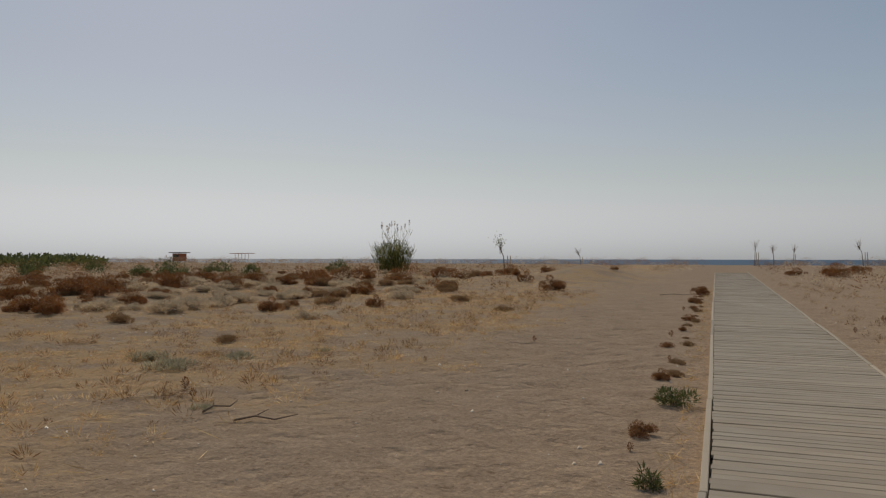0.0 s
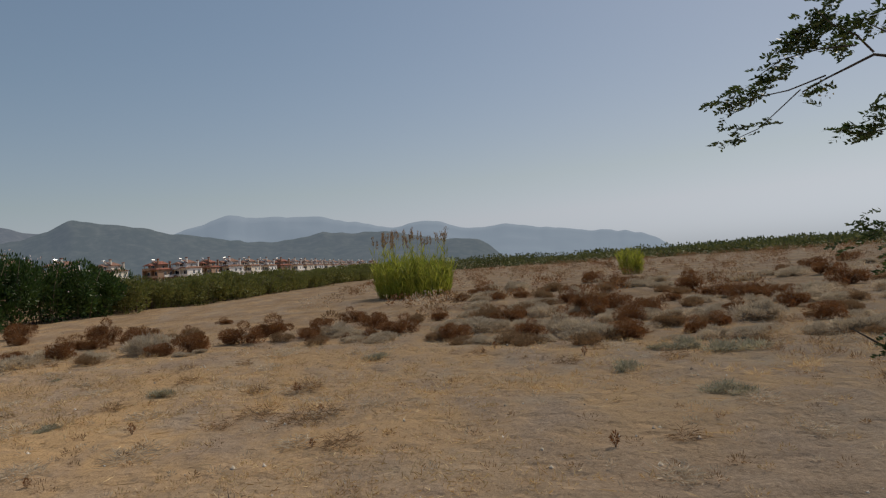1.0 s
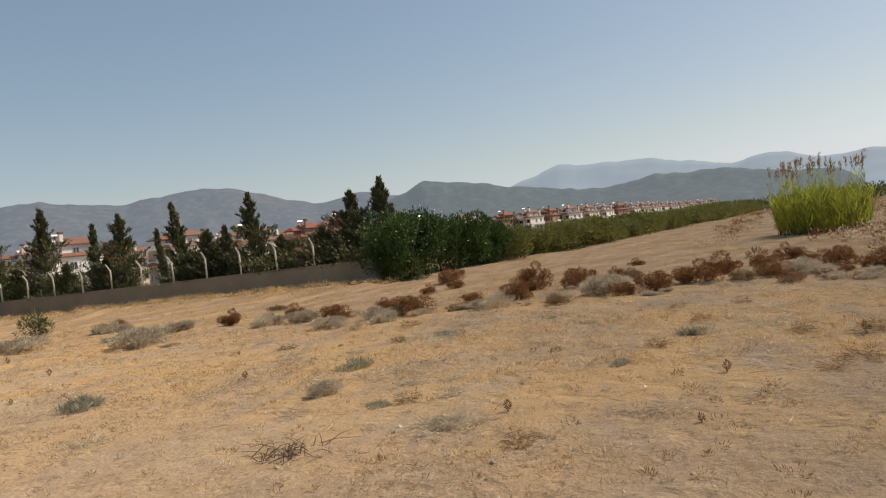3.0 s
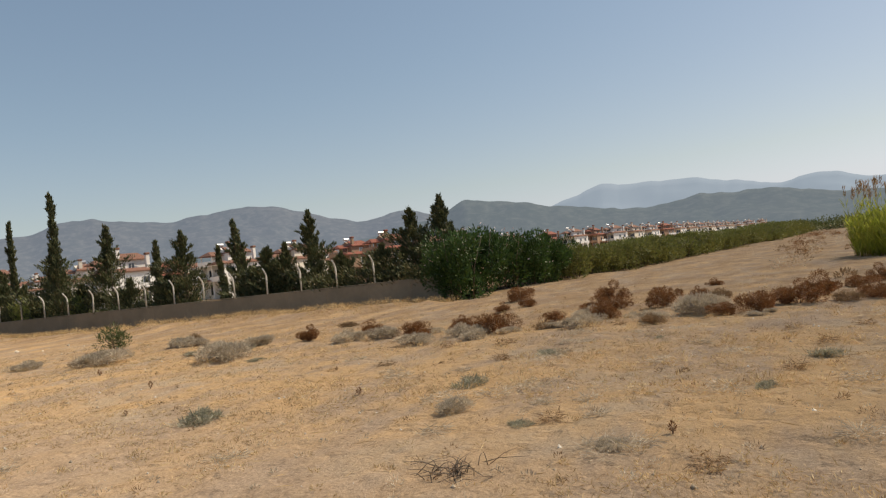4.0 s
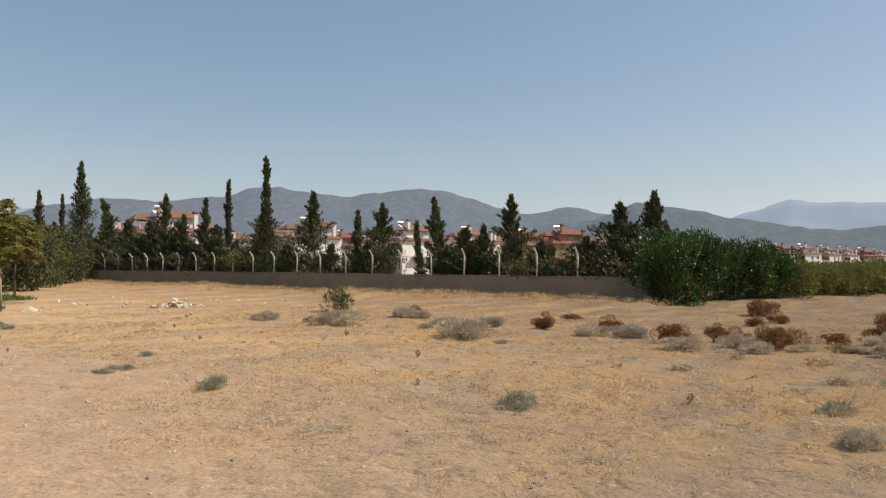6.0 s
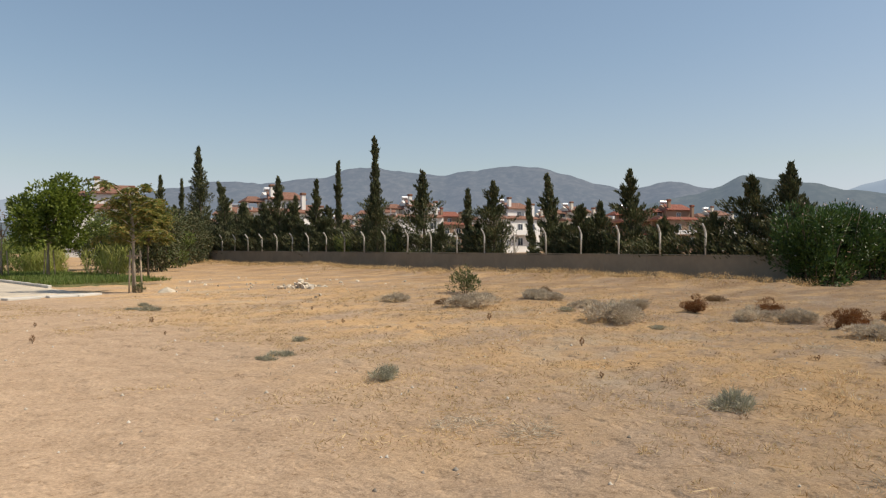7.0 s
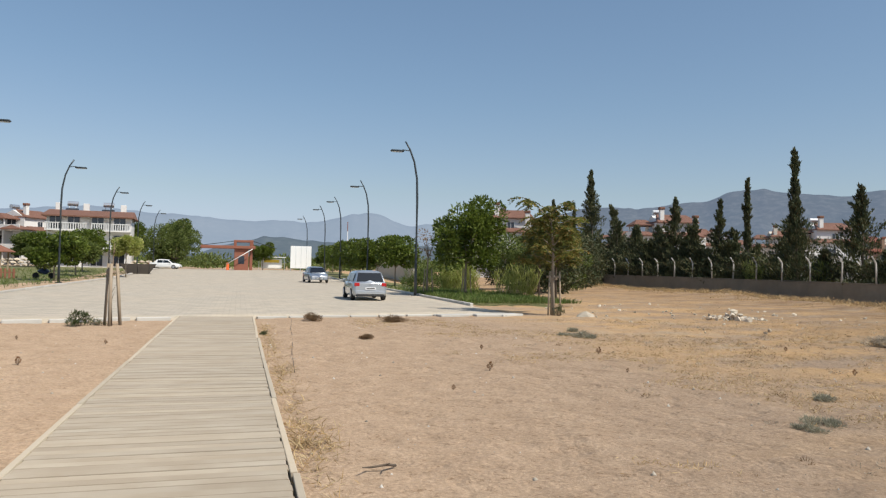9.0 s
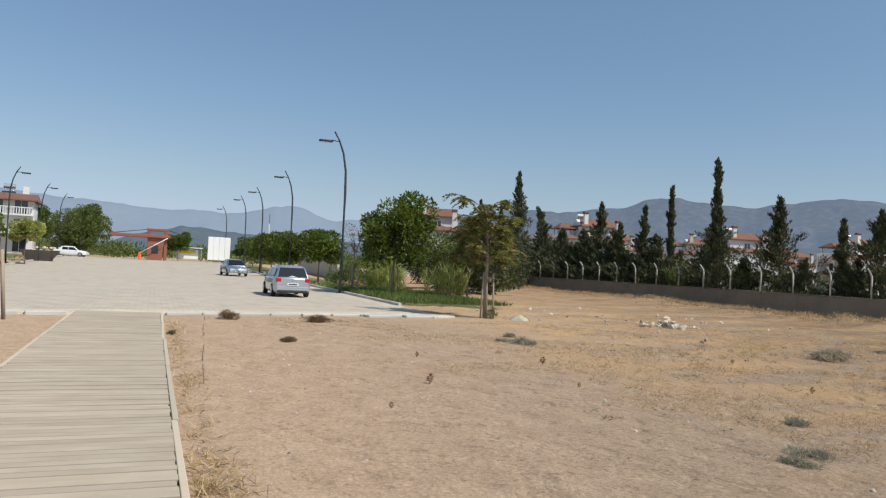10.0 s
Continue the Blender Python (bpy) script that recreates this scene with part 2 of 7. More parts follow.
def plank_mat(name, a, b2, rand):
    """Weathered boards: grain along x, grey bleach, dark streaks."""
    m, n, l, b = base_mat(name, 0.72)
    b.inputs["Diffuse Roughness"].default_value = 1.0
    b.inputs["Specular IOR Level"].default_value = 0.3
    info = n.new("ShaderNodeObjectInfo")
    tc = n.new("ShaderNodeTexCoord")
    sh = n.new("ShaderNodeVectorMath")
    sh.operation = "MULTIPLY_ADD"
    cb = n.new("ShaderNodeCombineXYZ")
    for k in range(3):
        l.new(info.outputs["Random"], cb.inputs[k])
    l.new(cb.outputs[0], sh.inputs[0])
    sh.inputs[1].default_value = (37, 53, 0)
    l.new(tc.outputs["Object"], sh.inputs[2])
    mp = n.new("ShaderNodeMapping")
    mp.inputs["Scale"].default_value = (1.2, 26, 4)
    l.new(sh.outputs[0], mp.inputs[0])
    t = n.new("ShaderNodeTexNoise")
    t.inputs["Scale"].default_value, t.inputs["Detail"].default_value, t.inputs["Roughness"].default_value = 1.6, 7, 0.7
    l.new(mp.outputs[0], t.inputs["Vector"])
    worn = n.new("ShaderNodeTexNoise")
    worn.inputs["Scale"].default_value, worn.inputs["Detail"].default_value = 1.4, 4
    l.new(sh.outputs[0], worn.inputs["Vector"])
    c = mix(n, l, t.outputs[0], a, b2)
    c = mix(n, l, ramp(n, l, worn.outputs[0], [(0.35, (0, 0, 0)), (0.75, (0.7,) * 3)]).outputs[0], c, (0.45, 0.395, 0.315))
    c = mix(n, l, 1.0, c, ramp(n, l, info.outputs["Random"], [(0.0, (1 - rand,) * 3), (0.5, (1.0,) * 3), (1.0, (1 + rand, 1 + rand * 0.85, 1 + rand * 0.6))]).outputs[0], "MULTIPLY")
    l.new(c, b.inputs["Base Color"])
    bump(n, l, b, t.outputs[0], 0.5, 0.004)
    return m


def paver_mat():
    """Small interlocking concrete pavers under blown sand."""
    m, n, l, b = base_mat("pavers", 0.88)
    tc = n.new("ShaderNodeTexCoord")
    br = n.new("ShaderNodeTexBrick")
    br.inputs["Scale"].default_value = 1.0
    br.inputs["Brick Width"].default_value, br.inputs["Row Height"].default_value, br.inputs["Mortar Size"].default_value = 0.4, 0.2, 0.012
    for k, v in (("Color1", (0.47, 0.415, 0.33)), ("Color2", (0.55, 0.485, 0.395)), ("Mortar", (0.32, 0.27, 0.2))):
        br.inputs[k].default_value = (*v, 1)
    l.new(tc.outputs["Object"], br.inputs["Vector"])
    blown = noise_node(n, l, 0.25, 6, 0.65)
    c = mix(n, l, ramp(n, l, blown.outputs[0], [(0.35, (0.1,) * 3), (0.7, (0.8,) * 3)]).outputs[0], br.outputs[0], (0.54, 0.45, 0.335))
    spots = noise_node(n, l, 1.1, 6, 0.7)
    c = mix(n, l, 1.0, c, ramp(n, l, spots.outputs[0], [(0.3, (0.8,) * 3), (0.6, (1.06,) * 3)]).outputs[0], "MULTIPLY")
    l.new(c, b.inputs["Base Color"])
    bump(n, l, b, br.outputs["Fac"], -0.25, 0.006)
    return m


def plain(name, col, rough=0.5, metal=0.0, coat=0.0):
    m, n, l, b = base_mat(name, rough, metal)
    t = noise_node(n, l, 9.0, 4, 0.6)
    c = mix(n, l, t.outputs[0], tuple(v * 0.9 for v in col), tuple(min(1, v * 1.07) for v in col))
    l.new(c, b.inputs["Base Color"])
    b.inputs["Coat Weight"].default_value = coat
    return m


def glass_mat(name, col):
    m, n, l, b = base_mat(name, 0.06)
    b.inputs["Base Color"].default_value = (*col, 1)
    b.inputs["Specular IOR Level"].default_value = 0.8
    return m


def lamp_mat(name, col):
    m, n, l, b = base_mat(name, 0.2)
    b.inputs["Base Color"].default_value = (*col, 1)
    b.inputs["Coat Weight"].default_value = 0.8
    return m


def tile_roof(name, col, col2):
    """Rows of clay pan tiles, weathered."""
    m, n, l, b = base_mat(name, 0.85)
    tc = n.new("ShaderNodeTexCoord")
    w = n.new("ShaderNodeTexWave")
    w.inputs["Scale"].default_value, w.inputs["Distortion"].default_value = 2.2, 0.4
    l.new(tc.outputs["Object"], w.inputs["Vector"])
    t = noise_node(n, l, 1.3, 6, 0.7)
    c = mix(n, l, t.outputs[0], col, col2)
    c = mix(n, l, 1.0, c, ramp(n, l, w.outputs[0], [(0.0, (0.75,) * 3), (0.6, (1.05,) * 3)]).outputs[0], "MULTIPLY")
    l.new(c, b.inputs["Base Color"])
    bump(n, l, b, w.outputs[0], 0.6, 0.05)
    return m


def far_hill(name, low, high, haze_glow, rock=0.0):
    """Hills behind kilometres of summer haze, painted in as a bluish glow of their own."""
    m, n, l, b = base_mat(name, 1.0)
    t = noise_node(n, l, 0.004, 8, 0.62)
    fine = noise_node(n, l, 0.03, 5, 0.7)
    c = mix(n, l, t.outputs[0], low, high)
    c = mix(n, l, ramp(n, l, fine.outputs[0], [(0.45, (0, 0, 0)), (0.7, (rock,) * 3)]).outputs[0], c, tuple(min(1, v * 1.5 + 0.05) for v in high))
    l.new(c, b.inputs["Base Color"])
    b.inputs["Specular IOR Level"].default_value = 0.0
    b.inputs["Emission Color"].default_value = (*haze_glow, 1)
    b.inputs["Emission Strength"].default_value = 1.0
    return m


SAND = sand_mat()
PLANK = plank_mat("weathered_planks", (0.285, 0.23, 0.166), (0.385, 0.322, 0.242), 0.08)
TRIM = plank_mat("pale_edge_boards", (0.36, 0.30, 0.222), (0.49, 0.42, 0.325), 0.15)
STAKE = grainy("stake_wood", (0.33, 0.25, 0.17), (0.45, 0.36, 0.26), 14, stretch=(6, 6, 0.6))
CONCRETE = grainy("old_render", (0.2, 0.17, 0.125), (0.28, 0.245, 0.185), 3.5, 0.9, bumps=0.4, dist=0.015)
POST = grainy("cast_post", (0.55, 0.52, 0.47), (0.68, 0.65, 0.6), 9, 0.85)
KERB = grainy("kerb_stone", (0.5, 0.47, 0.42), (0.62, 0.59, 0.53), 8, 0.85, rand=0.1)
PAVER = paver_mat()
BARK = grainy("bark", (0.10, 0.075, 0.055), (0.2, 0.155, 0.115), 18, 0.95, bumps=0.8, stretch=(5, 5, 0.8))
PALE_BARK = grainy("pale_bark", (0.3, 0.25, 0.19), (0.45, 0.38, 0.3), 18, 0.95, bumps=0.6, stretch=(5, 5, 0.8))
DARK_BARK = grainy("dark_bark", (0.032, 0.026, 0.021), (0.065, 0.05, 0.038), 18, 0.9, bumps=0.6, stretch=(5, 5, 0.8))
DRY_STEM = grainy("dry_stems", (0.22, 0.15, 0.1), (0.34, 0.25, 0.17), 20, 0.95, bumps=0)
CYPRESS = leafy("cypress_leaves", [(0.042, 0.056, 0.024), (0.064, 0.08, 0.033), (0.095, 0.104, 0.042), (0.16, 0.135, 0.068)], 0.2)
OLEANDER = leafy("oleander_leaves", [(0.026, 0.056, 0.014), (0.042, 0.088, 0.02), (0.062, 0.118, 0.026), (0.034, 0.068, 0.018)], 0.2, 0.45)
HEDGE = leafy("hedge_leaves", [(0.105, 0.125, 0.032), (0.15, 0.165, 0.04), (0.19, 0.185, 0.058), (0.115, 0.125, 0.04)], 0.3)
FICUS = leafy("ficus_leaves", [(0.07, 0.105, 0.016), (0.115, 0.16, 0.024), (0.18, 0.22, 0.04), (0.08, 0.12, 0.02)], 0.35, 0.4)
BROADLEAF = leafy("tree_leaves", [(0.085, 0.12, 0.028), (0.14, 0.18, 0.042), (0.2, 0.235, 0.07)], 0.35)
PINNATE = leafy("pinnate_leaves", [(0.085, 0.12, 0.03), (0.14, 0.17, 0.04), (0.21, 0.2, 0.05), (0.36, 0.24, 0.07)], 0.4, 0.45)
GOLD = leafy("yellowing_leaves", [(0.07, 0.09, 0.025), (0.22, 0.17, 0.05), (0.3, 0.21, 0.06), (0.1, 0.11, 0.03)], 0.35)
REED = leafy("reed_leaves", [(0.2, 0.25, 0.035), (0.3, 0.35, 0.05), (0.38, 0.39, 0.07), (0.26, 0.28, 0.06)], 0.45)
REED_DARK = leafy("dark_reed_leaves", [(0.07, 0.09, 0.025), (0.12, 0.14, 0.035), (0.2, 0.18, 0.07)], 0.3)
CANE = leafy("cane_leaves", [(0.3, 0.34, 0.08), (0.41, 0.45, 0.12), (0.55, 0.52, 0.2)], 0.45)
CHINABERRY = leafy("chinaberry_leaves", [(0.03, 0.058, 0.02), (0.045, 0.08, 0.024), (0.065, 0.095, 0.03), (0.05, 0.07, 0.025)], 0.3, 0.4)
PLUME = leafy("reed_plumes", [(0.22, 0.15, 0.09), (0.33, 0.24, 0.16)], 0.4)
RUST = leafy("rusty_shrub", [(0.13, 0.05, 0.018), (0.2, 0.08, 0.028), (0.29, 0.135, 0.048), (0.16, 0.09, 0.038)], 0.3)
TANNED = leafy("tan_shrub", [(0.2, 0.12, 0.06), (0.3, 0.19, 0.1), (0.24, 0.17, 0.1)], 0.3)
ASHEN = leafy("ashen_shrub", [(0.36, 0.30, 0.22), (0.5, 0.42, 0.32), (0.6, 0.51, 0.39), (0.4, 0.35, 0.25)], 0.3)
SAGE = leafy("sage_green_leaves", [(0.26, 0.245, 0.17), (0.36, 0.34, 0.25), (0.46, 0.43, 0.33), (0.24, 0.25, 0.15)], 0.3)
GREENBUSH = leafy("green_bush", [(0.06, 0.085, 0.03), (0.1, 0.12, 0.045), (0.14, 0.15, 0.06)], 0.3)
STRAW = leafy("straw", [(0.42, 0.27, 0.11), (0.55, 0.38, 0.18), (0.66, 0.52, 0.3), (0.36, 0.22, 0.1)], 0.25)
GRASS = leafy("green_grass", [(0.08, 0.13, 0.025), (0.13, 0.19, 0.04), (0.2, 0.22, 0.07)], 0.35)
ROCK = grainy("pale_stone", (0.5, 0.42, 0.32), (0.68, 0.6, 0.48), 8, 0.9, bumps=0.6, rand=0.2)
PEBBLE = leafy("pebbles", [(0.3, 0.24, 0.17), (0.45, 0.4, 0.33), (0.6, 0.56, 0.5), (0.2, 0.16, 0.12)], 0.0, 0.9)
PLASTER = grainy("white_render", (0.76, 0.74, 0.7), (0.82, 0.8, 0.77), 1.2, 0.85, bumps=0.15)
CREAM = grainy("cream_render", (0.66, 0.6, 0.5), (0.74, 0.69, 0.6), 1.2, 0.88, bumps=0.15)
BROWN_WALL = grainy("brown_render", (0.3, 0.19, 0.13), (0.38, 0.26, 0.18), 1.5, 0.88, bumps=0.15)
ROOF = tile_roof("clay_tiles", (0.17, 0.075, 0.048), (0.27, 0.14, 0.095))
RED_ROOF = tile_roof("red_tiles", (0.2, 0.06, 0.038), (0.29, 0.1, 0.062))
WINDOW = glass_mat("window_glass", (0.03, 0.035, 0.045))
FRAME = plain("white_frames", (0.75, 0.74, 0.72), 0.5)
STEEL = plain("galvanised_steel", (0.62, 0.63, 0.64), 0.35, 0.8)
LAMP_METAL = plain("painted_lamp_steel", (0.05, 0.06, 0.065), 0.45, 0.3)
LAMP_GLASS = plain("lamp_lens", (0.6, 0.62, 0.62), 0.3)
PAINT = plain("silver_paint", (0.5, 0.53, 0.56), 0.28, 0.6, 0.9)
PAINT2 = plain("grey_silver_paint", (0.42, 0.46, 0.52), 0.28, 0.6, 0.9)
WHITE_PAINT = plain("white_paint", (0.78, 0.78, 0.76), 0.35, 0.0, 0.6)
CAR_GLASS = glass_mat("car_glass", (0.012, 0.014, 0.017))
RUBBER = plain("tyre_rubber", (0.02, 0.02, 0.02), 0.8)
RIM = plain("alloy_rim", (0.5, 0.5, 0.52), 0.35, 0.8)
BLACK = plain("black_plastic", (0.02, 0.02, 0.022), 0.6)
RED_LAMP = lamp_mat("red_tail_lamp", (0.45, 0.012, 0.012))
CLEAR_LAMP = lamp_mat("clear_head_lamp", (0.6, 0.62, 0.65))
PLATE = plain("plate_white", (0.8, 0.8, 0.8), 0.5)
RUST_PAINT = plain("red_brown_cladding", (0.27, 0.1, 0.06), 0.6)
SIGN_WHITE = plain("board_white", (0.82, 0.82, 0.8), 0.6)
YELLOW = plain("yellow_paint", (0.75, 0.55, 0.05), 0.5)
ORANGE = plain("orange_plastic", (0.85, 0.16, 0.04), 0.5)
BLUE = plain("blue_paint", (0.12, 0.35, 0.6), 0.5)
DARK_STEEL = grainy("rusty_container", (0.045, 0.04, 0.034), (0.09, 0.07, 0.055), 5, 0.8)
SHELTER_ROOF = grainy("brown_shingle", (0.25, 0.1, 0.06), (0.34, 0.15, 0.09), 6)
# painted haze: FAR_BACK also has it in its grey-blue base, FAR_PALE glows most
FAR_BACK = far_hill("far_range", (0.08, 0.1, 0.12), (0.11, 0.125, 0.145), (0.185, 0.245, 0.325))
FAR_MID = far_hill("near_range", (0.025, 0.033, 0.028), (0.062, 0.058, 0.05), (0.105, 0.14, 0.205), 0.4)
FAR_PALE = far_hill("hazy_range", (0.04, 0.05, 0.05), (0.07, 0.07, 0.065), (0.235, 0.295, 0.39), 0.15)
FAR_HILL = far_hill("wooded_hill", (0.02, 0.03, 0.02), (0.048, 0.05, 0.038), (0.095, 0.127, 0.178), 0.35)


def water_mat():
    m, n, l, b = base_mat("sea", 0.6)
    b.inputs["Specular IOR Level"].default_value = 0.12
    b.inputs["Base Color"].default_value = (0.015, 0.055, 0.11, 1)
    t = noise_node(n, l, 0.25, 6, 0.6, stretch=(1, 3, 1))
    bump(n, l, b, t.outputs[0], 0.5, 0.3)
    return m


SEA = water_mat()

# ---- ground, sea, hills ----
def rise(y):
    """The land's height along the boardwalk: up to the beach dune seawards, a little up towards the gate."""
    return np.interp(y, [-400, -125, -85, 8, 32, 72, 112, 135, 165, 420], [0.5, 0.5, 0, 0, 0.2, 0.42, 1.05, 0.5, -1.6, -6.0])


def wobble(x, y, size, seed):
    """Smooth value noise on arrays, about -1 to 1."""
    r = np.random.default_rng(seed)
    table = r.random((64, 64)) * 2 - 1
    u, v = np.asarray(x) / size, np.asarray(y) / size
    i, j = np.floor(u).astype(int), np.floor(v).astype(int)
    s, t = u - i, v - j
    s, t = s * s * (3 - 2 * s), t * t * (3 - 2 * t)
    i, j, i1, j1 = i % 64, j % 64, (i + 1) % 64, (j + 1) % 64
    return (table[i, j] * (1 - s) + table[i1, j] * s) * (1 - t) + (table[i, j1] * (1 - s) + table[i1, j1] * s) * t


def land(x, y):
    x, y = np.asarray(x, float), np.asarray(y, float)
    z = rise(y)
    near_wall = np.clip((-13 - y) / 6, 0, 1) * np.clip((y + 100) / 10, 0, 1)
    bank = (0.13 + 0.13 * wobble(x, y, 2.3, 13) + 0.1 * wobble(x, y, 0.9, 14)) * np.exp(-(((x + 33.4 + 0.8 * wobble(x, y, 6, 3)) / 2.4) ** 2)) * near_wall
    bank = bank - 0.34 * np.exp(-(((x + 37.3) / 1.6) ** 2)) * np.clip((-17 - y) / 4, 0, 1) * np.clip((y + 110) / 8, 0, 1)
    inland = np.clip((-x - 6) / 10, 0, 1)
    quiet = np.clip((-y - 34) / 4, 0, 1) * np.clip((x + 12) / 3, 0, 1)
    near_board = np.exp(-(((x - 1.3) / 1.7) ** 4))
    z = z + bank + (0.10 * wobble(x, y, 5, 4) + 0.04 * wobble(x, y, 1.6, 5)) * inland * (1 - quiet)
    z = z + 1.15 * np.exp(-(((x + 8.4) / 3.2) ** 2) - ((y - 53) / 5) ** 2) + 0.45 * np.exp(-(((x + 13) / 3) ** 2) - ((y - 47) / 3) ** 2)
    z = z + (0.03 * wobble(x, y, 0.46, 6) + 0.018 * wobble(x, y, 0.24, 8)) * (1 - quiet) * (1 - 0.8 * near_board)
    far = np.clip((np.hypot(x, y) - 120) / 200, 0, 1)
    return z - 0.25 * far * (y < 60) - 0.02 * near_board


def graded(lo, hi, step, ends, growth=1.16):
    mid = list(np.arange(lo, hi, step))
    a, s = lo, step
    left = []
    while a > ends[0]:
        s *= growth
        a -= s
        left.append(a)
    b, s = hi, step
    right = [hi]
    while b < ends[1]:
        s *= growth
        b += s
        right.append(b)
    return np.array(left[::-1] + mid + right)


gx = graded(-24, 5, 0.13, (-4600, 4600), 1.13)
gy = graded(-38, 22, 0.16, (-4600, 4600), 1.13)
X, Y = np.meshgrid(gx, gy)
V = np.stack([X, Y, land(X, Y)], -1).reshape(-1, 3)
nx = len(gx)
idx = (np.arange(len(gy) - 1)[:, None] * nx + np.arange(nx - 1)[None, :]).ravel()
ground = link("ground", mesh_np("ground", V, np.stack([idx, idx + 1, idx + nx + 1, idx + nx], 1), True), SAND, None)
tagged(ground, "sandy open ground with footprints and dry straw-coloured grass", "ground", kind="structure")

water = part("water", boxed(-4700, 4700, 150, 4700, -3.0, -1.0), SEA, None)
tagged(water, "calm dark blue sea on the horizon", "sea", kind="structure")


def range_of_hills(name, dist, depth, floor_up, peaks, material, label, seed, span, rough):
    """A ridge along an arc: peaks are (bearing, height), both in degrees; foothills run down towards us."""
    b = np.arange(span[0], span[1], 0.25)
    peaks = sorted(peaks)
    up = np.interp(b, [p[0] for p in peaks], [p[1] for p in peaks])
    up = np.convolve(np.pad(up, 4, "edge"), np.hanning(11)[1:-1] / np.hanning(11).sum(), "valid")
    for k, size in enumerate((3.1, 1.3, 0.6, 0.45)):
        up = up + rough / 1.45**k * wobble(b, b * 0 + seed * 3.7, size, seed + k)
    edge = np.clip((b - span[0]) / 2.5, 0, 1) * np.clip((span[1] - b) / 2.5, 0, 1)
    up = np.maximum(up, floor_up) * edge
    rows = []
    steps = 14
    for k in range(steps + 1):
        f = k / steps
        d = dist - depth * (1 - f) if k < steps else dist
        spur = 1 + 0.4 * (1 - f) * wobble(b, b * 0 + k * 1.3, 1.6, seed + 9)
        h = d * np.tan(np.radians(up)) * f ** 1.25 * spur - 20 * (1 - f)
        rows.append(np.stack([-np.sin(np.radians(b)) * d, np.cos(np.radians(b)) * d, h], -1))
    back = rows[-1].copy()
    back[:, :2] *= 1.05
    back[:, 2] = -20
    rows.append(back)
    V = np.concatenate(rows)
    m = len(b)
    i = (np.arange(len(rows) - 1)[:, None] * m + np.arange(m - 1)[None, :]).ravel()
    ob = link(name, mesh_np(name, V, np.stack([i, i + 1, i + m + 1, i + m], 1), True), material, None)
    return tagged(ob, label, "mountains", kind="structure")


# mountain ranges; their haze comes from the emission in the FAR_ materials
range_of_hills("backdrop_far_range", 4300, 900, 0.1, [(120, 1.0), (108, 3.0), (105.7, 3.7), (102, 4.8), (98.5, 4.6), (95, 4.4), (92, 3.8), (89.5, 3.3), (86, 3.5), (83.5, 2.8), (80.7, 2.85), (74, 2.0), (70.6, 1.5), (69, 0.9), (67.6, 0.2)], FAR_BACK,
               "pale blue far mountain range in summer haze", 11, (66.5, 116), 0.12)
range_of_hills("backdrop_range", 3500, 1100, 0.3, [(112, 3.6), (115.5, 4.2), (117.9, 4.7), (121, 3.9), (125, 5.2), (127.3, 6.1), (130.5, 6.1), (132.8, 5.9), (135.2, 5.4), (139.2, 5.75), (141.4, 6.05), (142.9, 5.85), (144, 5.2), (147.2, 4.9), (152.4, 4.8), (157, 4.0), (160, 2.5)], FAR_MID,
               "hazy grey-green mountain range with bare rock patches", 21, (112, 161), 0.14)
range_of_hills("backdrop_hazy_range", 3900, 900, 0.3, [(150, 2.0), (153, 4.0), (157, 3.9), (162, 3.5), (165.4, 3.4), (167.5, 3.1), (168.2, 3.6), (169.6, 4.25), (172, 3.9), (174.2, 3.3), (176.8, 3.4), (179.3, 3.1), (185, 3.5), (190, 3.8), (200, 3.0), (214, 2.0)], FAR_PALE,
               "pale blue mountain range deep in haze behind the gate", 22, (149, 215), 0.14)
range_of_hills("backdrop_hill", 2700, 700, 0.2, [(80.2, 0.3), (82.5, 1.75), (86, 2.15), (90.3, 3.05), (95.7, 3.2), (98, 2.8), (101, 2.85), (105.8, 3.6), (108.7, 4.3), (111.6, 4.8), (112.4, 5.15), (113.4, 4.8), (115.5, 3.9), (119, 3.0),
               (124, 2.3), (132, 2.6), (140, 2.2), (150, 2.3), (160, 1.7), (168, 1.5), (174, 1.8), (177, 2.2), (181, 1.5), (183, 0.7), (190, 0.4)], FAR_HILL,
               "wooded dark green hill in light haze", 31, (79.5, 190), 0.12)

# ---- boardwalk ----
BW_Z = 0.075


def bw_left(y):
    return float(np.interp(y, [-40, -15, 8, 30, 75, 120], [0.08, 0.08, 0.48, 0.28, -0.05, -0.3]))


def bw_wide(y):
    return float(np.interp(y, [-40, -15, 8, 30, 120], [2.2, 2.2, 2.24, 2.45, 3.3]))


boardwalk = thing("boardwalk", "weathered grey-brown plank boardwalk laid on the sand", "boardwalk", kind="structure")


def edge_board(y0, y1, x0, x1, lift):
    bm = bmesh.new()
    z0, z1 = float(rise(y0)), float(rise(y1))
    vs = [bm.verts.new(p) for y, z, c in ((y0, z0, x0), (y1, z1, x1)) for p in ((c, y, z - 0.08), (c + 0.06, y, z - 0.08), (c + 0.06, y, z + BW_Z + lift), (c, y, z + BW_Z + lift))]
    for f in ((3, 2, 1, 0), (4, 5, 6, 7), (0, 1, 5, 4), (1, 2, 6, 5), (2, 3, 7, 6), (3, 0, 4, 7)):
        bm.faces.new([vs[k] for k in f])
    bmesh.ops.bevel(bm, geom=bm.edges[:], offset=0.006, segments=1, affect="EDGES")
    return bm


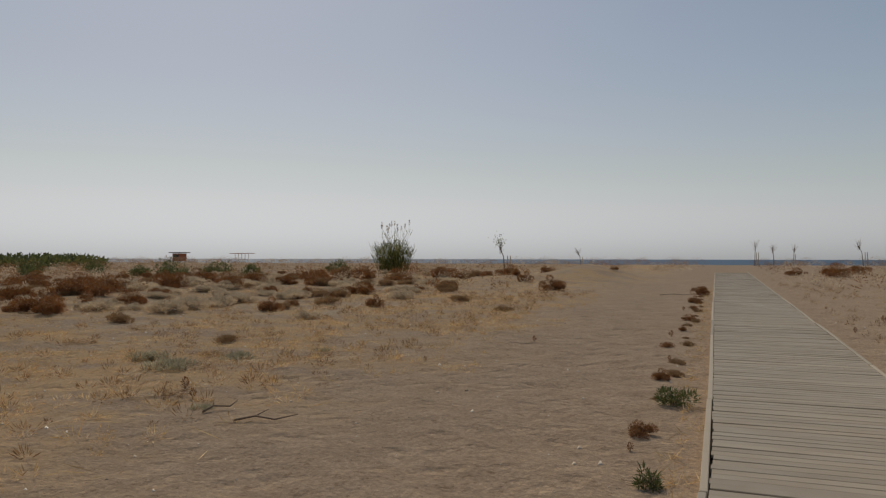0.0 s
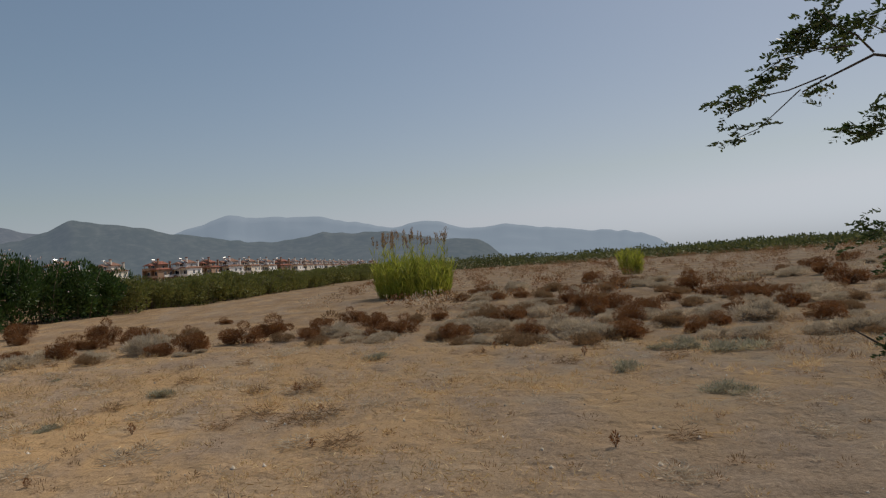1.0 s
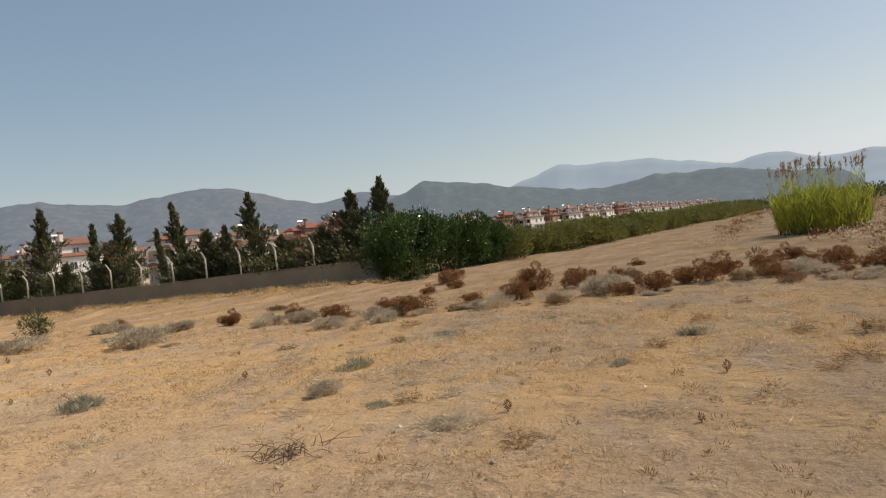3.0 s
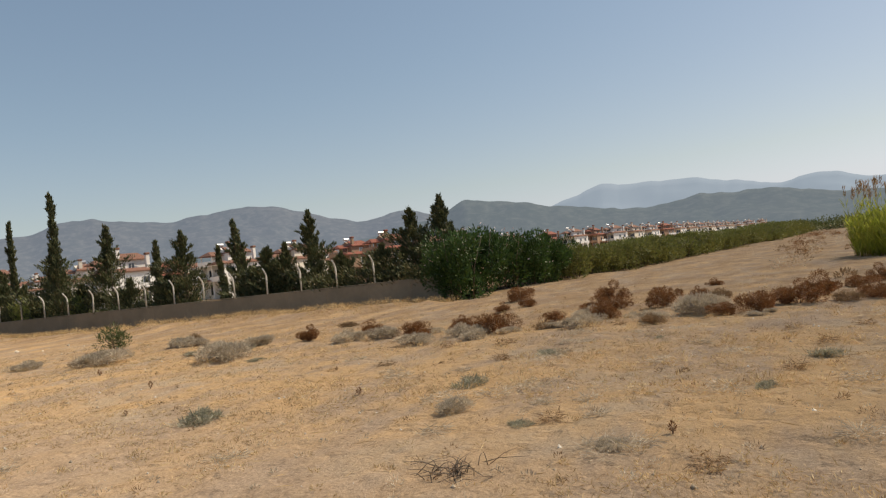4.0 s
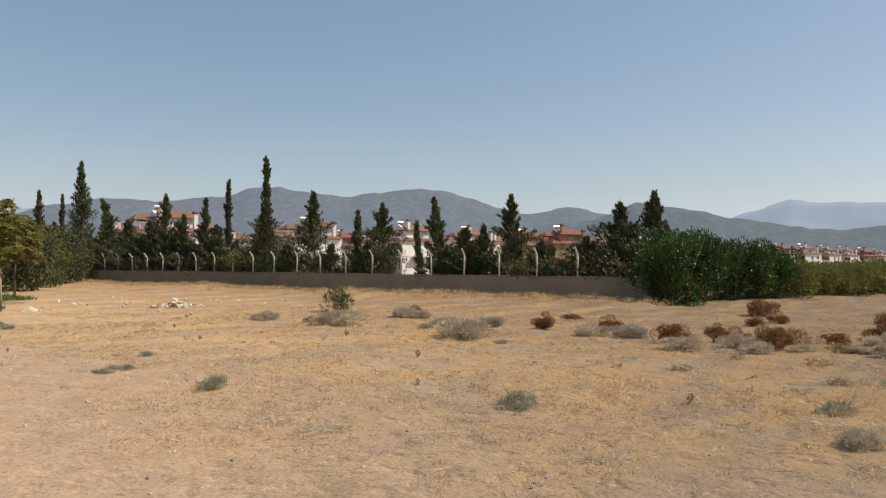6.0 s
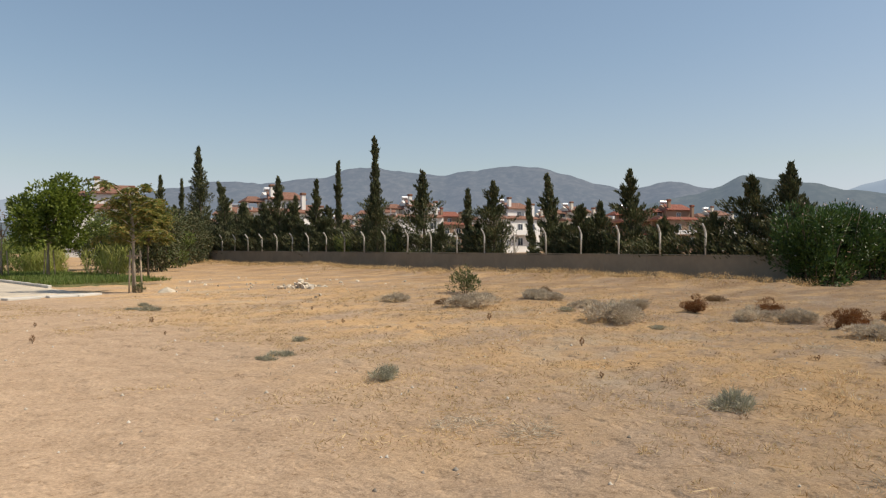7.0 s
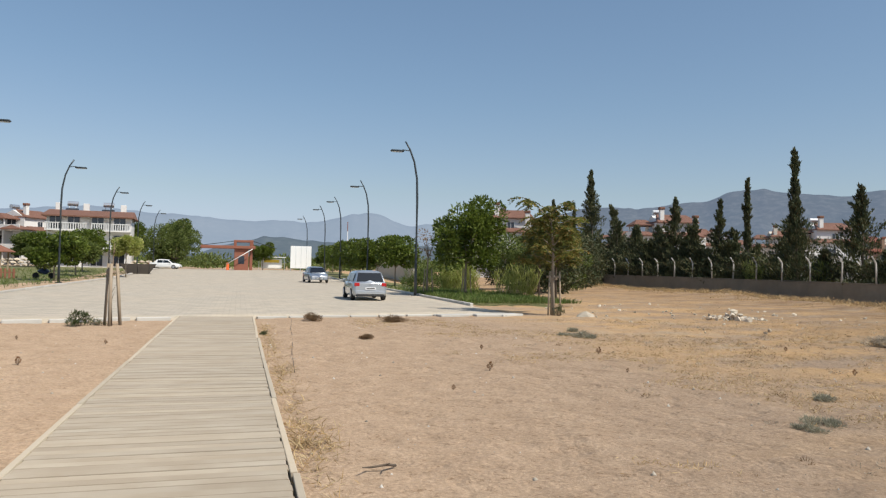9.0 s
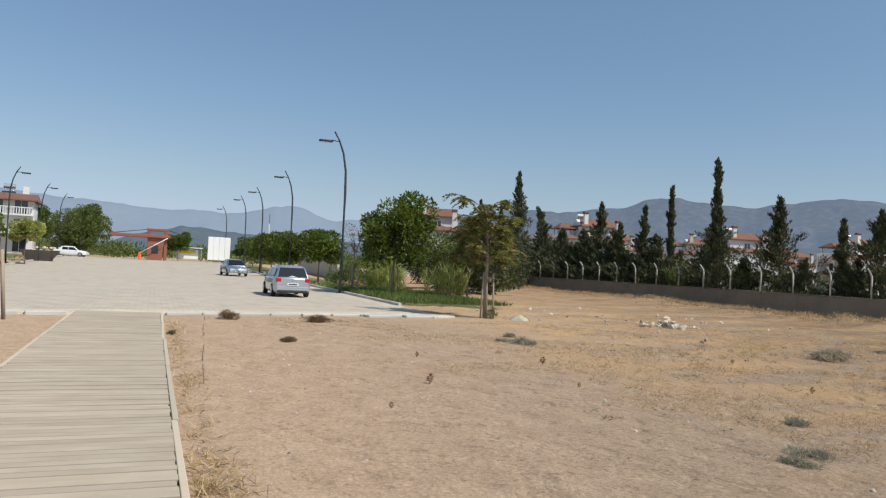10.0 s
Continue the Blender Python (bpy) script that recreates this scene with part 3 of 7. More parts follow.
r = np.random.default_rng(3)
y = -36.4
while y < 74:
    y1 = y + 3.4 + 0.5 * r.random()
    for side in (0, 1):
        o0, o1 = r.normal(0, 0.008, 2)
        x0 = bw_left(y) - 0.065 if side == 0 else bw_left(y) + bw_wide(y)
        x1 = bw_left(y1) - 0.065 if side == 0 else bw_left(y1) + bw_wide(y1)
        part("edge_board", edge_board(y + 0.012, y1 - 0.012, x0 + o0, x1 + o1, 0.004 + 0.006 * r.random()), TRIM, boardwalk)
    y = y1
bm = bmesh.new()
for y0 in np.arange(-36.4, 74, 4.0):
    for f in (0.08, 0.5, 0.92):
        x = bw_left(y0) + f * bw_wide(y0)
        z = float(rise(y0))
        box(bm, x - 0.04, x + 0.04, y0, y0 + 3.98, z - 0.12, z + BW_Z - 0.034)
part("joists", bm, STAKE, boardwalk)

# ---- car park ----
car_park = thing("pavement", "sandy concrete paver car park with a pale kerb", "pavement", kind="structure")
front = lambda x: float(np.interp(x, [-60, -9.4, 0, 6.8, 13, 60], [-38.6, -38.3, -36.55, -34.6, -33.0, -33]))
bm = bmesh.new()
cols = np.linspace(-9.6, 12.0, 28)
lines = []
for f in np.linspace(0, 1, 60):
    row = []
    for x in cols:
        xx = x + (0 if x > -9 else -0.3 * f)
        yy = front(x) + f * (-134.5 - front(x))
        row.append(bm.verts.new((xx, yy, float(rise(yy)) + 0.045)))
    lines.append(row)
for a, b in zip(lines, lines[1:]):
    for k in range(len(cols) - 1):
        f = bm.faces.new((a[k], b[k], b[k + 1], a[k + 1]))
        f.smooth = True
got = bmesh.ops.extrude_face_region(bm, geom=bm.faces[:])
for v in got["geom"]:
    if isinstance(v, bmesh.types.BMVert):
        v.co.z -= 0.35
bmesh.ops.recalc_face_normals(bm, faces=bm.faces)
part("paving", bm, PAVER, car_park)


def kerb_mesh(length):
    bm = boxed(-length / 2, length / 2, -0.075, 0.075, -0.2, 0.10, 0.015)
    me = bpy.data.meshes.new("kerb_stone")
    bm.to_mesh(me)
    bm.free()
    me.materials.append(KERB)
    return me


KERB_ME = kerb_mesh(0.97)


def kerb_run(p, q, lift=0.0):
    p, q = np.array(p, float), np.array(q, float)
    n = max(1, int(np.linalg.norm(q - p)))
    turn = math.degrees(math.atan2(q[1] - p[1], q[0] - p[0]))
    for k in range(n):
        c = p + (q - p) * (k + 0.5) / n
        ob = link("kerb_stone", KERB_ME, None, car_park)
        ob.matrix_world = pose(c[0], c[1], float(rise(c[1])) + lift + 0.006 * math.sin(k * 2.3), 0, 0, turn + 0.4 * math.sin(k * 1.7))


kerb_run((-9.4, -38.2), (-0.05, -36.48), -0.035)
kerb_run((2.4, -35.8), (6.8, -34.5), 0.0)
kerb_run((6.8, -34.5), (13, -32.9), 0.0)
kerb_run((-9.7, -43.5), (-9.9, -134), 0.06)
kerb_run((11.6, -47), (12.1, -134), 0.06)
kerb_run((11.6, -47), (24, -44), 0.06)



def verge(x0, x1, y0, y1, seed):
    bm = bmesh.new()
    xs, ys = np.linspace(x0, x1, 9), np.linspace(y0, y1, 40)
    g = [[bm.verts.new((x, yy, float(rise(yy)) + (0.08 if x0 + 0.3 < x < x1 - 0.3 and y0 + 0.5 < yy < y1 - 0.5 else -0.12) + 0.05 * noise.noise(Vector((x, yy, seed))))) for x in xs] for yy in ys]
    for a, b in zip(g, g[1:]):
        for k in range(8):
            bm.faces.new((a[k], a[k + 1], b[k + 1], b[k])).smooth = True
    return bm


TURF = grainy("dry_turf", (0.13, 0.14, 0.045), (0.27, 0.24, 0.1), 5, 0.95, bumps=0.5, dist=0.03)
tagged(part("verge_inland", verge(-14.6, -9.95, -134, -43.2, 2), TURF, None), "half-dry grass verge beside the car park", "verge", kind="structure")
tagged(part("verge_playground", verge(12.2, 52, -128, -47, 5), TURF, None), "green and dry lawn of a small playground", "lawn", kind="structure")

# ---- boundary wall with bent fence posts ----
WALL_X = -38.1
wall = thing("wall_boundary", "low grey rendered boundary wall with stained face", "wall", kind="structure")
for k in range(26):
    y1 = -21.2 - k * 3.0
    bm = bmesh.new()
    box(bm, WALL_X - 0.11, WALL_X + 0.11, y1 - 3.0, y1, -0.6, 1.22 + 0.012 * math.sin(k * 2.1), 0.012)
    part("wall_bay", bm, CONCRETE, wall)
    bm = bmesh.new()
    box(bm, WALL_X - 0.14, WALL_X + 0.14, y1 - 3.0, y1, 1.235, 1.285, 0.01)
    part("coping", bm, CONCRETE, wall)

post = thing("fence_post", "pale cast concrete fence post with a bent top, on the wall", "post", group="fence posts on the boundary wall")
bm = bmesh.new()
tube(bm, [(0, 0, -0.3), (0, 0, 1.15), (0.03, 0, 1.3), (0.16, 0, 1.5), (0.34, 0, 1.72)], [0.075, 0.07, 0.068, 0.06, 0.052], 4)
part("shaft", bm, POST, post)
post.matrix_world = pose(WALL_X, -26.7, 1.28, 0, 0, 0)
for k in range(1, 27):
    copy_thing(post, pose(WALL_X, -26.7 - 2.74 * k, 1.28, 1.5 * math.sin(k * 3.3), 1.5 * math.sin(k * 1.9), 6 * math.sin(k)))

# ---- plants ----
def cypress(at, high, wide, lean=0.0, column=0.0, seed=0, bend=0.0, label="dark green cypress tree behind the boundary wall"):
    """A cypress: column 0 is a broad cone with a thin leader, 1 a narrow pencil."""
    r = np.random.default_rng(seed)
    t = thing("cypress_tree", label, "tree", at=(at[0], at[1], float(land(at[0], at[1])) - 0.1), group="cypresses behind the wall")
    axis = lambda u: np.stack([0 * u, -(lean * u + bend * np.clip(u - 0.6, 0, 1) ** 1.5 * 6), high * u * (1 - 0.1 * abs(bend) * np.clip(u - 0.7, 0, 1))], -1)
    us = np.linspace(0, 0.97, 9)
    bm = bmesh.new()
    tube(bm, axis(us), 0.11 * (1.05 - us) * (high / 6), 6)
    part("trunk", bm, BARK, t)
    nb = int((36 + 16 * high) * (0.7 + 0.35 * wide))
    each = 52
    ub = (np.arange(nb) + r.random(nb)) / nb
    ub = ub ** (1.2 if column < 0.5 else 1.0) * 0.985 + 0.012
    cone = 1.75 * (1 - ub) ** 1.15 * (0.8 + 0.2 * np.clip(ub / 0.2, 0, 1)) + 0.08
    cone = np.where(ub > 0.72, np.minimum(cone, 0.07 + 1.2 * (1.0 - ub)), cone)
    pencil = (0.17 + 0.06 * np.sin(ub * 23 + seed)) * np.clip((1.03 - ub) * 6, 0, 1)
    # boughs come in uneven tiers, with gaps between them and a few that reach far out
    tier = 0.82 + 0.3 * np.sin(ub * high * 3.4 + seed * 1.7) * (1 - column)
    rad = wide * ((1 - column) * cone * tier + column * pencil)
    ab = r.random(nb) * 2 * np.pi
    rb = rad * (0.5 + 0.85 * r.random(nb) ** 1.6)
    tip = axis(ub) + np.stack([rb * np.cos(ab), rb * np.sin(ab) - 0.2 * rad, 0.45 * rad + 0.15 * r.random(nb)], -1)
    root = axis(np.clip(ub - 0.035, 0, 1))
    k = np.repeat(np.arange(nb), each)
    n = len(k)
    f_ = r.random(n) ** 0.62
    p = root[k] + (tip - root)[k] * f_[:, None] + r.normal(0, 1, (n, 3)) * (0.035 + 0.085 * rad[k] * (1.12 - f_))[:, None] * np.array([1, 1, 1.1])
    d = unit(tip - root)[k] * 0.9 + np.array([0, -0.2, 0.6]) + r.normal(0, 0.32, (n, 3))
    v, f = leaves(p, d, 0.13 + 0.2 * r.random(n), 0.05 + 0.05 * r.random(n), r)
    link("crown", mesh_np("crown", v, f), CYPRESS, t)
    return t


# tall pencils, broad cones and wind-bent tops along the wall, seen from the sea side inland
for k, (yy, h, w, col, lean, bend, x) in enumerate([
    (-103.5, 11.0, 1.9, 0.4, 0.3, 0.0, -41), (-97.3, 10.1, 1.3, 0.9, 0.1, 0.0, -41), (-92.2, 14.0, 2.6, 0.35, 0.5, 0.1, -41), (-86.0, 9.6, 2.2, 0.3, 0.6, 0.9, -41),
    (-81.0, 6.4, 2.4, 0.0, 0.2, 0.0, -40.5), (-74.6, 8.9, 2.0, 0.1, 0.2, 0.0, -41), (-71.5, 6.8, 1.6, 0.6, 0.0, 0.0, -41), (-68.2, 8.2, 1.5, 0.3, -0.3, 0.0, -41),
    (-64.2, 9.7, 1.5, 1.0, 0.1, 0.0, -41), (-59.4, 11.6, 1.75, 0.95, 0.0, 0.08, -41.5), (-57.9, 7.4, 2.5, 0.0, 0.1, 0.0, -40.4), (-52.4, 7.9, 2.2, 0.05, 0.2, 0.0, -41), (-47.4, 6.1, 1.1, 0.5, 0.0, 0.0, -41),
    (-44.7, 6.5, 2.1, 0.0, 0.1, 0.0, -41), (-41.3, 5.2, 0.8, 0.8, 0.5, 0.0, -41.5), (-39.0, 6.9, 1.5, 0.25, 0.5, 0.2, -41), (-36.6, 4.4, 2.0, 0.0, 0.0, 0.0, -40.6), (-33.0, 6.5, 1.8, 0.1, 0.1, 0.0, -41),
    (-35.3, 4.5, 1.6, 0.0, 0.0, 0.0, -41), (-30.4, 3.3, 1.9, 0.0, 0.0, 0.0, -40.4), (-25.2, 5.6, 2.3, 0.05, 0.1, 0.0, -41), (-23.2, 6.1, 2.1, 0.1, 0.1, 0.0, -41.4), (-78.0, 4.8, 2.4, 0.0, 0.0, 0.0, -40.4), (-89.5, 5.2, 2.6, 0.0, 0.0, 0.0, -40.4), (-49.8, 3.4, 1.9, 0, 0, 0, -40.3), (-55, 3.4, 2.0, 0, 0, 0, -40.3), (-62.5, 4.0, 2.2, 0, 0, 0, -40.6), (-66, 4.4, 2.2, 0, 0, 0, -40.6), (-70, 4.2, 2.3, 0, 0, 0, -40.6), (-72.8, 4.6, 2.3, 0, 0, 0, -40.6), (-76.5, 5.2, 2.6, 0, 0, 0, -40.8), (-79.6, 4.6, 2.6, 0, 0, 0, -40.6), (-84, 4.8, 2.6, 0, 0, 0, -40.6), (-94.5, 5.4, 2.8, 0, 0, 0, -40.6), (-99.5, 5.6, 3.0, 0, 0, 0, -40.6), (-46, 3.3, 1.8, 0, 0, 0, -40.6), (-38, 3.2, 1.6, 0, 0, 0, -40.6), (-27.2, 3.6, 2.2, 0, 0, 0, -40.4), (-22.2, 4.0, 2.4, 0, 0, 0, -40.2), (-60.6, 4.8, 2.4, 0, 0.2, 0, -42), (-67.2, 5.6, 2.4, 0, 0.2, 0, -42), (-73.6, 6.2, 2.4, 0, 0.3, 0, -42), (-79.2, 6.4, 2.5, 0, 0.2, 0, -42), (-83.2, 6.6, 2.6, 0, 0.3, 0, -42), (-88, 6.4, 2.8, 0, 0.2, 0, -42), (-95.5, 6.6, 2.8, 0, 0.3, 0, -42), (-101.5, 6.8, 2.8, 0, 0.3, 0, -42)]):
    cypress((x, yy), h, w, lean, col, 40 + k, bend, "tall thin dark cypress behind the boundary wall" if col > 0.7 else "wind-bent dark cypress behind the boundary wall" if bend > 0.5 else "broad dark green cypress behind the boundary wall")


def bush(name, label, category, at, size, n, material, leaf, seed, group="", stem=STAKE, upward=0.4, wood=DRY_STEM, turn=0.0, kind=""):
    """A rounded bush of many small leaves over a few stems; size is (x, y, height)."""
    r = np.random.default_rng(seed)
    t = thing(name, label, category, at=at, turn=turn, group=group, kind=kind)
    bm = bmesh.new()
    for k in range(7):
        a = k * 0.9 + seed
        tip = Vector((size[0] * 0.33 * math.cos(a), size[1] * 0.33 * math.sin(a), size[2] * (0.55 + 0.2 * math.sin(k * 2.0))))
        tube(bm, [(0.03 * math.cos(a), 0.03 * math.sin(a), -0.05), tip * 0.5 + Vector((0, 0, 0.05)), tip], [0.012 * size[2] + 0.004, 0.008 * size[2] + 0.003, 0.002], 4)
    part("stem", bm, wood, t)
    lobes = max(7, int(6 + 13 * min(size[0], 2)))
    q, a = np.sqrt(r.random(lobes)) * 0.43, r.random(lobes) * 6.283
    c = np.stack([q * np.cos(a) * size[0], q * np.sin(a) * size[1], (0.12 + (0.72 - 1.1 * q) * r.random(lobes)) * size[2]], -1)
    rad = r.uniform(0.07, 0.27, lobes)
    p, d = ball(n, r, 1.0, 0.55)
    w = r.integers(0, lobes, n)
    p = c[w] + p * rad[w][:, None] * np.array([size[0], size[1], size[2] * 1.05]) * 0.95
    p[:, 2] = np.abs(p[:, 2]) + 0.01
    d = d + np.array([0, 0, upward]) + r.normal(0, 0.4, (n, 3))
    v, f = leaves(p, d, leaf[0] * (0.5 + 1.7 * r.random(n) ** 2.5), leaf[1] * r.uniform(0.6, 1.2, n), r)
    link("foliage", mesh_np("foliage", v, f), material, t)
    return t


def spread(made, places, group_turn=0):
    """Copies of the given bushes at (x, y, width) places, each with its own turn and size."""
    for k, (x, y, w) in enumerate(places):
        src, base = made[k % len(made)]
        s = w / base
        o = copy_thing(src, pose(x, y, float(land(x, y)) - 0.015, 0, 0, 67 * k + group_turn))
        o.scale = (s, s, s * (0.85 + 0.3 * math.sin(k * 1.7) ** 2) if s < 1.6 else s * 0.8)


def set_of(name, label, category, group, material, n, leaf, shapes, seed, wood=DRY_STEM, upward=0.4, first=((0, 0, 1),)):
    made = []
    for k, (sx, sy, sz) in enumerate(shapes):
        x, y, w = first[k]
        o = bush(name, label, category, (x, y, float(land(x, y)) - 0.015), (sx, sy, sz), n, material, leaf, seed + k, group, wood=wood, upward=upward, turn=40 * k)
        o.scale = (w / sx,) * 3
        made.append((o, sx))
    return made


SHAPES = [(1.0, 0.9, 0.66), (1.0, 0.8, 0.54), (1.0, 1.0, 0.74)]
rusty = set_of("rusty_shrub", "dry rust-brown saltbush shrub on the sand", "shrub", "rust-brown shrubs", RUST, 9000, (0.042, 0.013), SHAPES, 60, first=[(-18.7, -17.9, 0.85), (-20.0, -16.4, 0.86), (-17.6, -11.1, 1.1)])
spread(rusty, [(-23.7, -13.2, .7), (-25.8, -13, .7), (-20.4, -10.4, .75), (-19, -8.5, .9), (-22.1, -8.8, .85), (-21.3, -7.3, 1.1), (-23.8, -6.6, .6), (-28.2, -6.5, .6), (-17.3, -4.8, 0.9), (-18.6, -3.9, 1.1), (-20.3, -3.3, 1.1),
               (-22.7, -2.2, .8), (-25.4, -1.4, .85), (-24.8, -.9, .6), (-21.1, -.6, 0.9), (-19.2, .2, 1.0), (-23.3, 1.5, .7), (-31.7, 3.1, .7), (-18, 4.4, .95), (-21.9, 6.2, 1.4), (-18.7, 6.7, 1.1), (-28.2, 12, 1.4), (-23.9, 11.2, 1.6)])
spread(rusty, [(-21.8, 11, 1), (-33.4, 4.3, 1.2), (-34.4, 11.2, .9), (-24.2, -9.4, 1.2), (-22.1, -9.4, 1), (-28.2, -14, 1.2), (-24.6, 16.3, 1.4), (-57, 12, 1), (-81, 25, 1.3), (-19, 18, 1.6), (-24.8, 21.5, 1.5), (-25.8, 25.2, 1.9),
               (-26.1, 27.7, 1.7), (-31.8, 28.2, 1.9), (-25.6, 30.9, 1.5), (-23, 32, 1.8), (-19.5, 22, 1.1), (-25, 44, 1.9), (-25.7, 49, 2), (-27, 55, 1.9), (-18.7, 52, 2.2), (-7.3, 37, 1.2), (8.9, 66, 2.6), (-18.1, -13.8, .9), (-20.6, -13.4, .8)], 30)
spread(rusty, [(-10.8, 50.6, .9), (-12.6, 48.6, 1.1), (-14.5, 49, 1.0), (-11.8, 46.6, .7), (-6.4, 52.4, .6), (-0.35, 35.5, .8), (-0.4, 30, .5), (6.5, 70, 1.6), (12, 75, 2), (18, 72, 2.4), (-13, 62, 1.6), (-16, 58, 1.4), (-10.5, 44, 1), (-21, 38, 1.6), (-29, 36, 1.8), (-34, 33, 1.8), (-38, 28, 1.6), (-36, 22, 1.5), (-30, 19, 1.2), (-41, 36, 1.8), (-45, 30, 1.6), (-33, 42, 2)], 75)

tan = set_of("dry_shrub", "tan dried-out shrub with bare twigs", "shrub", "tan dry shrubs", TANNED, 5200, (0.06, 0.011), [(1.0, 0.8, 0.36), (1.0, 0.9, 0.3), (1.0, 0.8, 0.42)], 70, first=[(-12, 8.5, .5), (-15.8, -24.9, .7), (-1.75, -35.6, .75)], upward=0.8)
spread(tan, [(-4.3, -35.1, .85), (-2.5, -29.7, .42), (-12.3, 6.5, .6), (-13.2, 10.6, .7), (-16.5, 13, .9), (-14, 16, .8), (-9, 14, .5), (-15.5, 1.5, .7), (-21, 2.8, 1.2), (-24, 4.4, 1.2), (-26, 7.5, 1.3), (-30, 9, 1.2),
             (-35, 8, 1.3), (-38, 14, 1.4), (-20.5, -24.5, .9), (-23.5, -19.5, .8), (-13, 25, 1), (-16, 29, 1.2), (-17, 35, 1.3), (-9, 28, .9), (-6, 24, .7)])

ashen = set_of("ashen_shrub", "ash-grey half-dead dwarf shrub", "shrub", "ash-grey shrubs", ASHEN, 8000, (0.045, 0.011), [(1.0, 0.8, 0.34), (1.0, 0.7, 0.26), (1.0, 0.9, 0.4)], 80, first=[(-15.3, -18.4, 1.8), (-18.3, -19.7, 1.4), (-18, -15.9, 1.2)], upward=0.6)
spread(ashen, [(-16.3, -12.9, 1.2), (-16.2, -11.3, 1), (-17.3, -7, .9), (-18.1, -6, 1.5), (-16.4, -4.7, .6), (-19.6, -1.6, 1.1), (-17.8, -.3, .8), (-19, -1.2, .9), (-18.9, 1.3, .7), (-18.2, 2.2, 1.7), (-18.2, 3.5, 1.2), (-18.5, 5.8, 1), (-19.9, 12.2, 1.7), (-15.3, 10.5, .9),
               (-23.4, 12.7, 1.3), (-20.9, 9.2, 1.1), (-18.1, 7.2, .8), (-25.9, 29, 2.1), (-26.5, 33, 2.5), (-24.4, 36, 2.3), (-22.5, 30.8, 1.8), (-14.3, 34, 1.7), (-14.9, 41, 2.6), (-10.2, 19, .8), (-15.7, -23.5, 1.9), (-19.6, -24, 1.5), (-15.4, -26.9, 1.2)])
spread(ashen, [(-19.6, -23.6, 1.2), (-17.4, -20.7, 1), (-17.2, -11.8, 1.2), (-18.6, -15.1, 1.1), (-17.5, -9.4, .9), (-20.2, -9.2, 1.1), (-16.9, -8.6, 1.1), (-15.6, 4, .9), (-16.6, 8.8, 1.2), (-17.6, 14.4, 1.4), (-20.6, 16.6, 1.6), (-22.2, 20.2, 1.6), (-28, 23.5, 1.8), (-21.6, 26, 1.6), (-28.5, 31, 2),
               (-31, 37, 2.2), (-19, 40, 1.9), (-6.6, -5.8, .4), (-8.3, -8.2, .6), (-20.5, 40, 2)], 50)

sage = set_of("sage_plant", "low grey-green sea-side plant on sand", "plant", "grey-green beach plants", SAGE, 1900, (0.075, 0.016), [(1.0, 0.7, 0.22), (1.0, 0.8, 0.17), (1.0, 0.6, 0.26)], 90, first=[(-10.05, -8.75, .72), (-12.9, -8.3, .55), (-11.5, -3.75, .5)], upward=0.7)
spread(sage, [(-9.4, -4.5, .42), (-7.6, -7.05, .34), (-14, -.4, .6), (-7.9, -12.15, .78), (-14.7, -16.9, .4), (-10.6, 3.5, .7), (-8.1, 3.9, .66), (-11.7, 5.8, 1.1), (-12.5, 5.3, .8), (-12.6, 4.9, .6), (-7.7, 10.9, .9), (-8.8, 11.5, .8), (-7.3, 12.1, .6), (-6.4, 13.4, .36), (-6.2, -16.5, .68), (-5.9, -19.2, .42), (-6.35, -19.5, .5),
              (-7.6, -20.8, .5), (-8.4, -29.9, .7), (-8.2, -30.6, .45), (-16.2, -20.4, .6), (-17, -19.5, 1.1), (-15.2, -17.1, .42), (-9, -31.8, .5), (-14, -6.4, .26), (-5.2, 8.6, .3)])
for k, (x, yy, w, h) in enumerate([(-19.4, -27.4, 1.35, 1.35), (0.02, 10.9, 0.5, 0.36), (0.0, 7.6, 0.22, 0.2), (4.65, -33.7, 0.72, 0.55), (4.15, -33.6, 0.35, 0.3), (-11.3, -37.7, 0.5, 0.6), (-0.15, -31.2, 0.22, 0.12)]):
    bush("green_bush", "small olive-green bush rooted in sand", "bush", (x, yy, float(land(x, yy)) - 0.02), (w, w * 0.85, h), 1100 if w > 0.4 else 500, GREENBUSH, (0.09 * max(w, 0.4), 0.03 * max(w, 0.4)), 120 + k, "green bushes", upward=0.7)
for k, (x, yy, w, h) in enumerate([(-38, 45, 2.8, 2.0), (-41, 54, 2.6, 1.6), (-33.5, 62, 2.2, 1.5), (-53, 52, 1.8, 1.5), (-46, 50, 1.6, 1.2), (-57, 48, 1.5, 1.6), (-36, 52, 1.6, 1.3), (-62, 60, 2.0, 1.5), (-49, 42, 1.4, 1.2), (-70, 60, 2.0, 1.6)]):
    bush("green_bush", "rounded dark olive bush in the dry field", "bush", (x, yy, float(land(x, yy)) - 0.02), (w, w, h), 1500, GREENBUSH, (0.16, 0.07), 140 + k, "field bushes", upward=0.6)


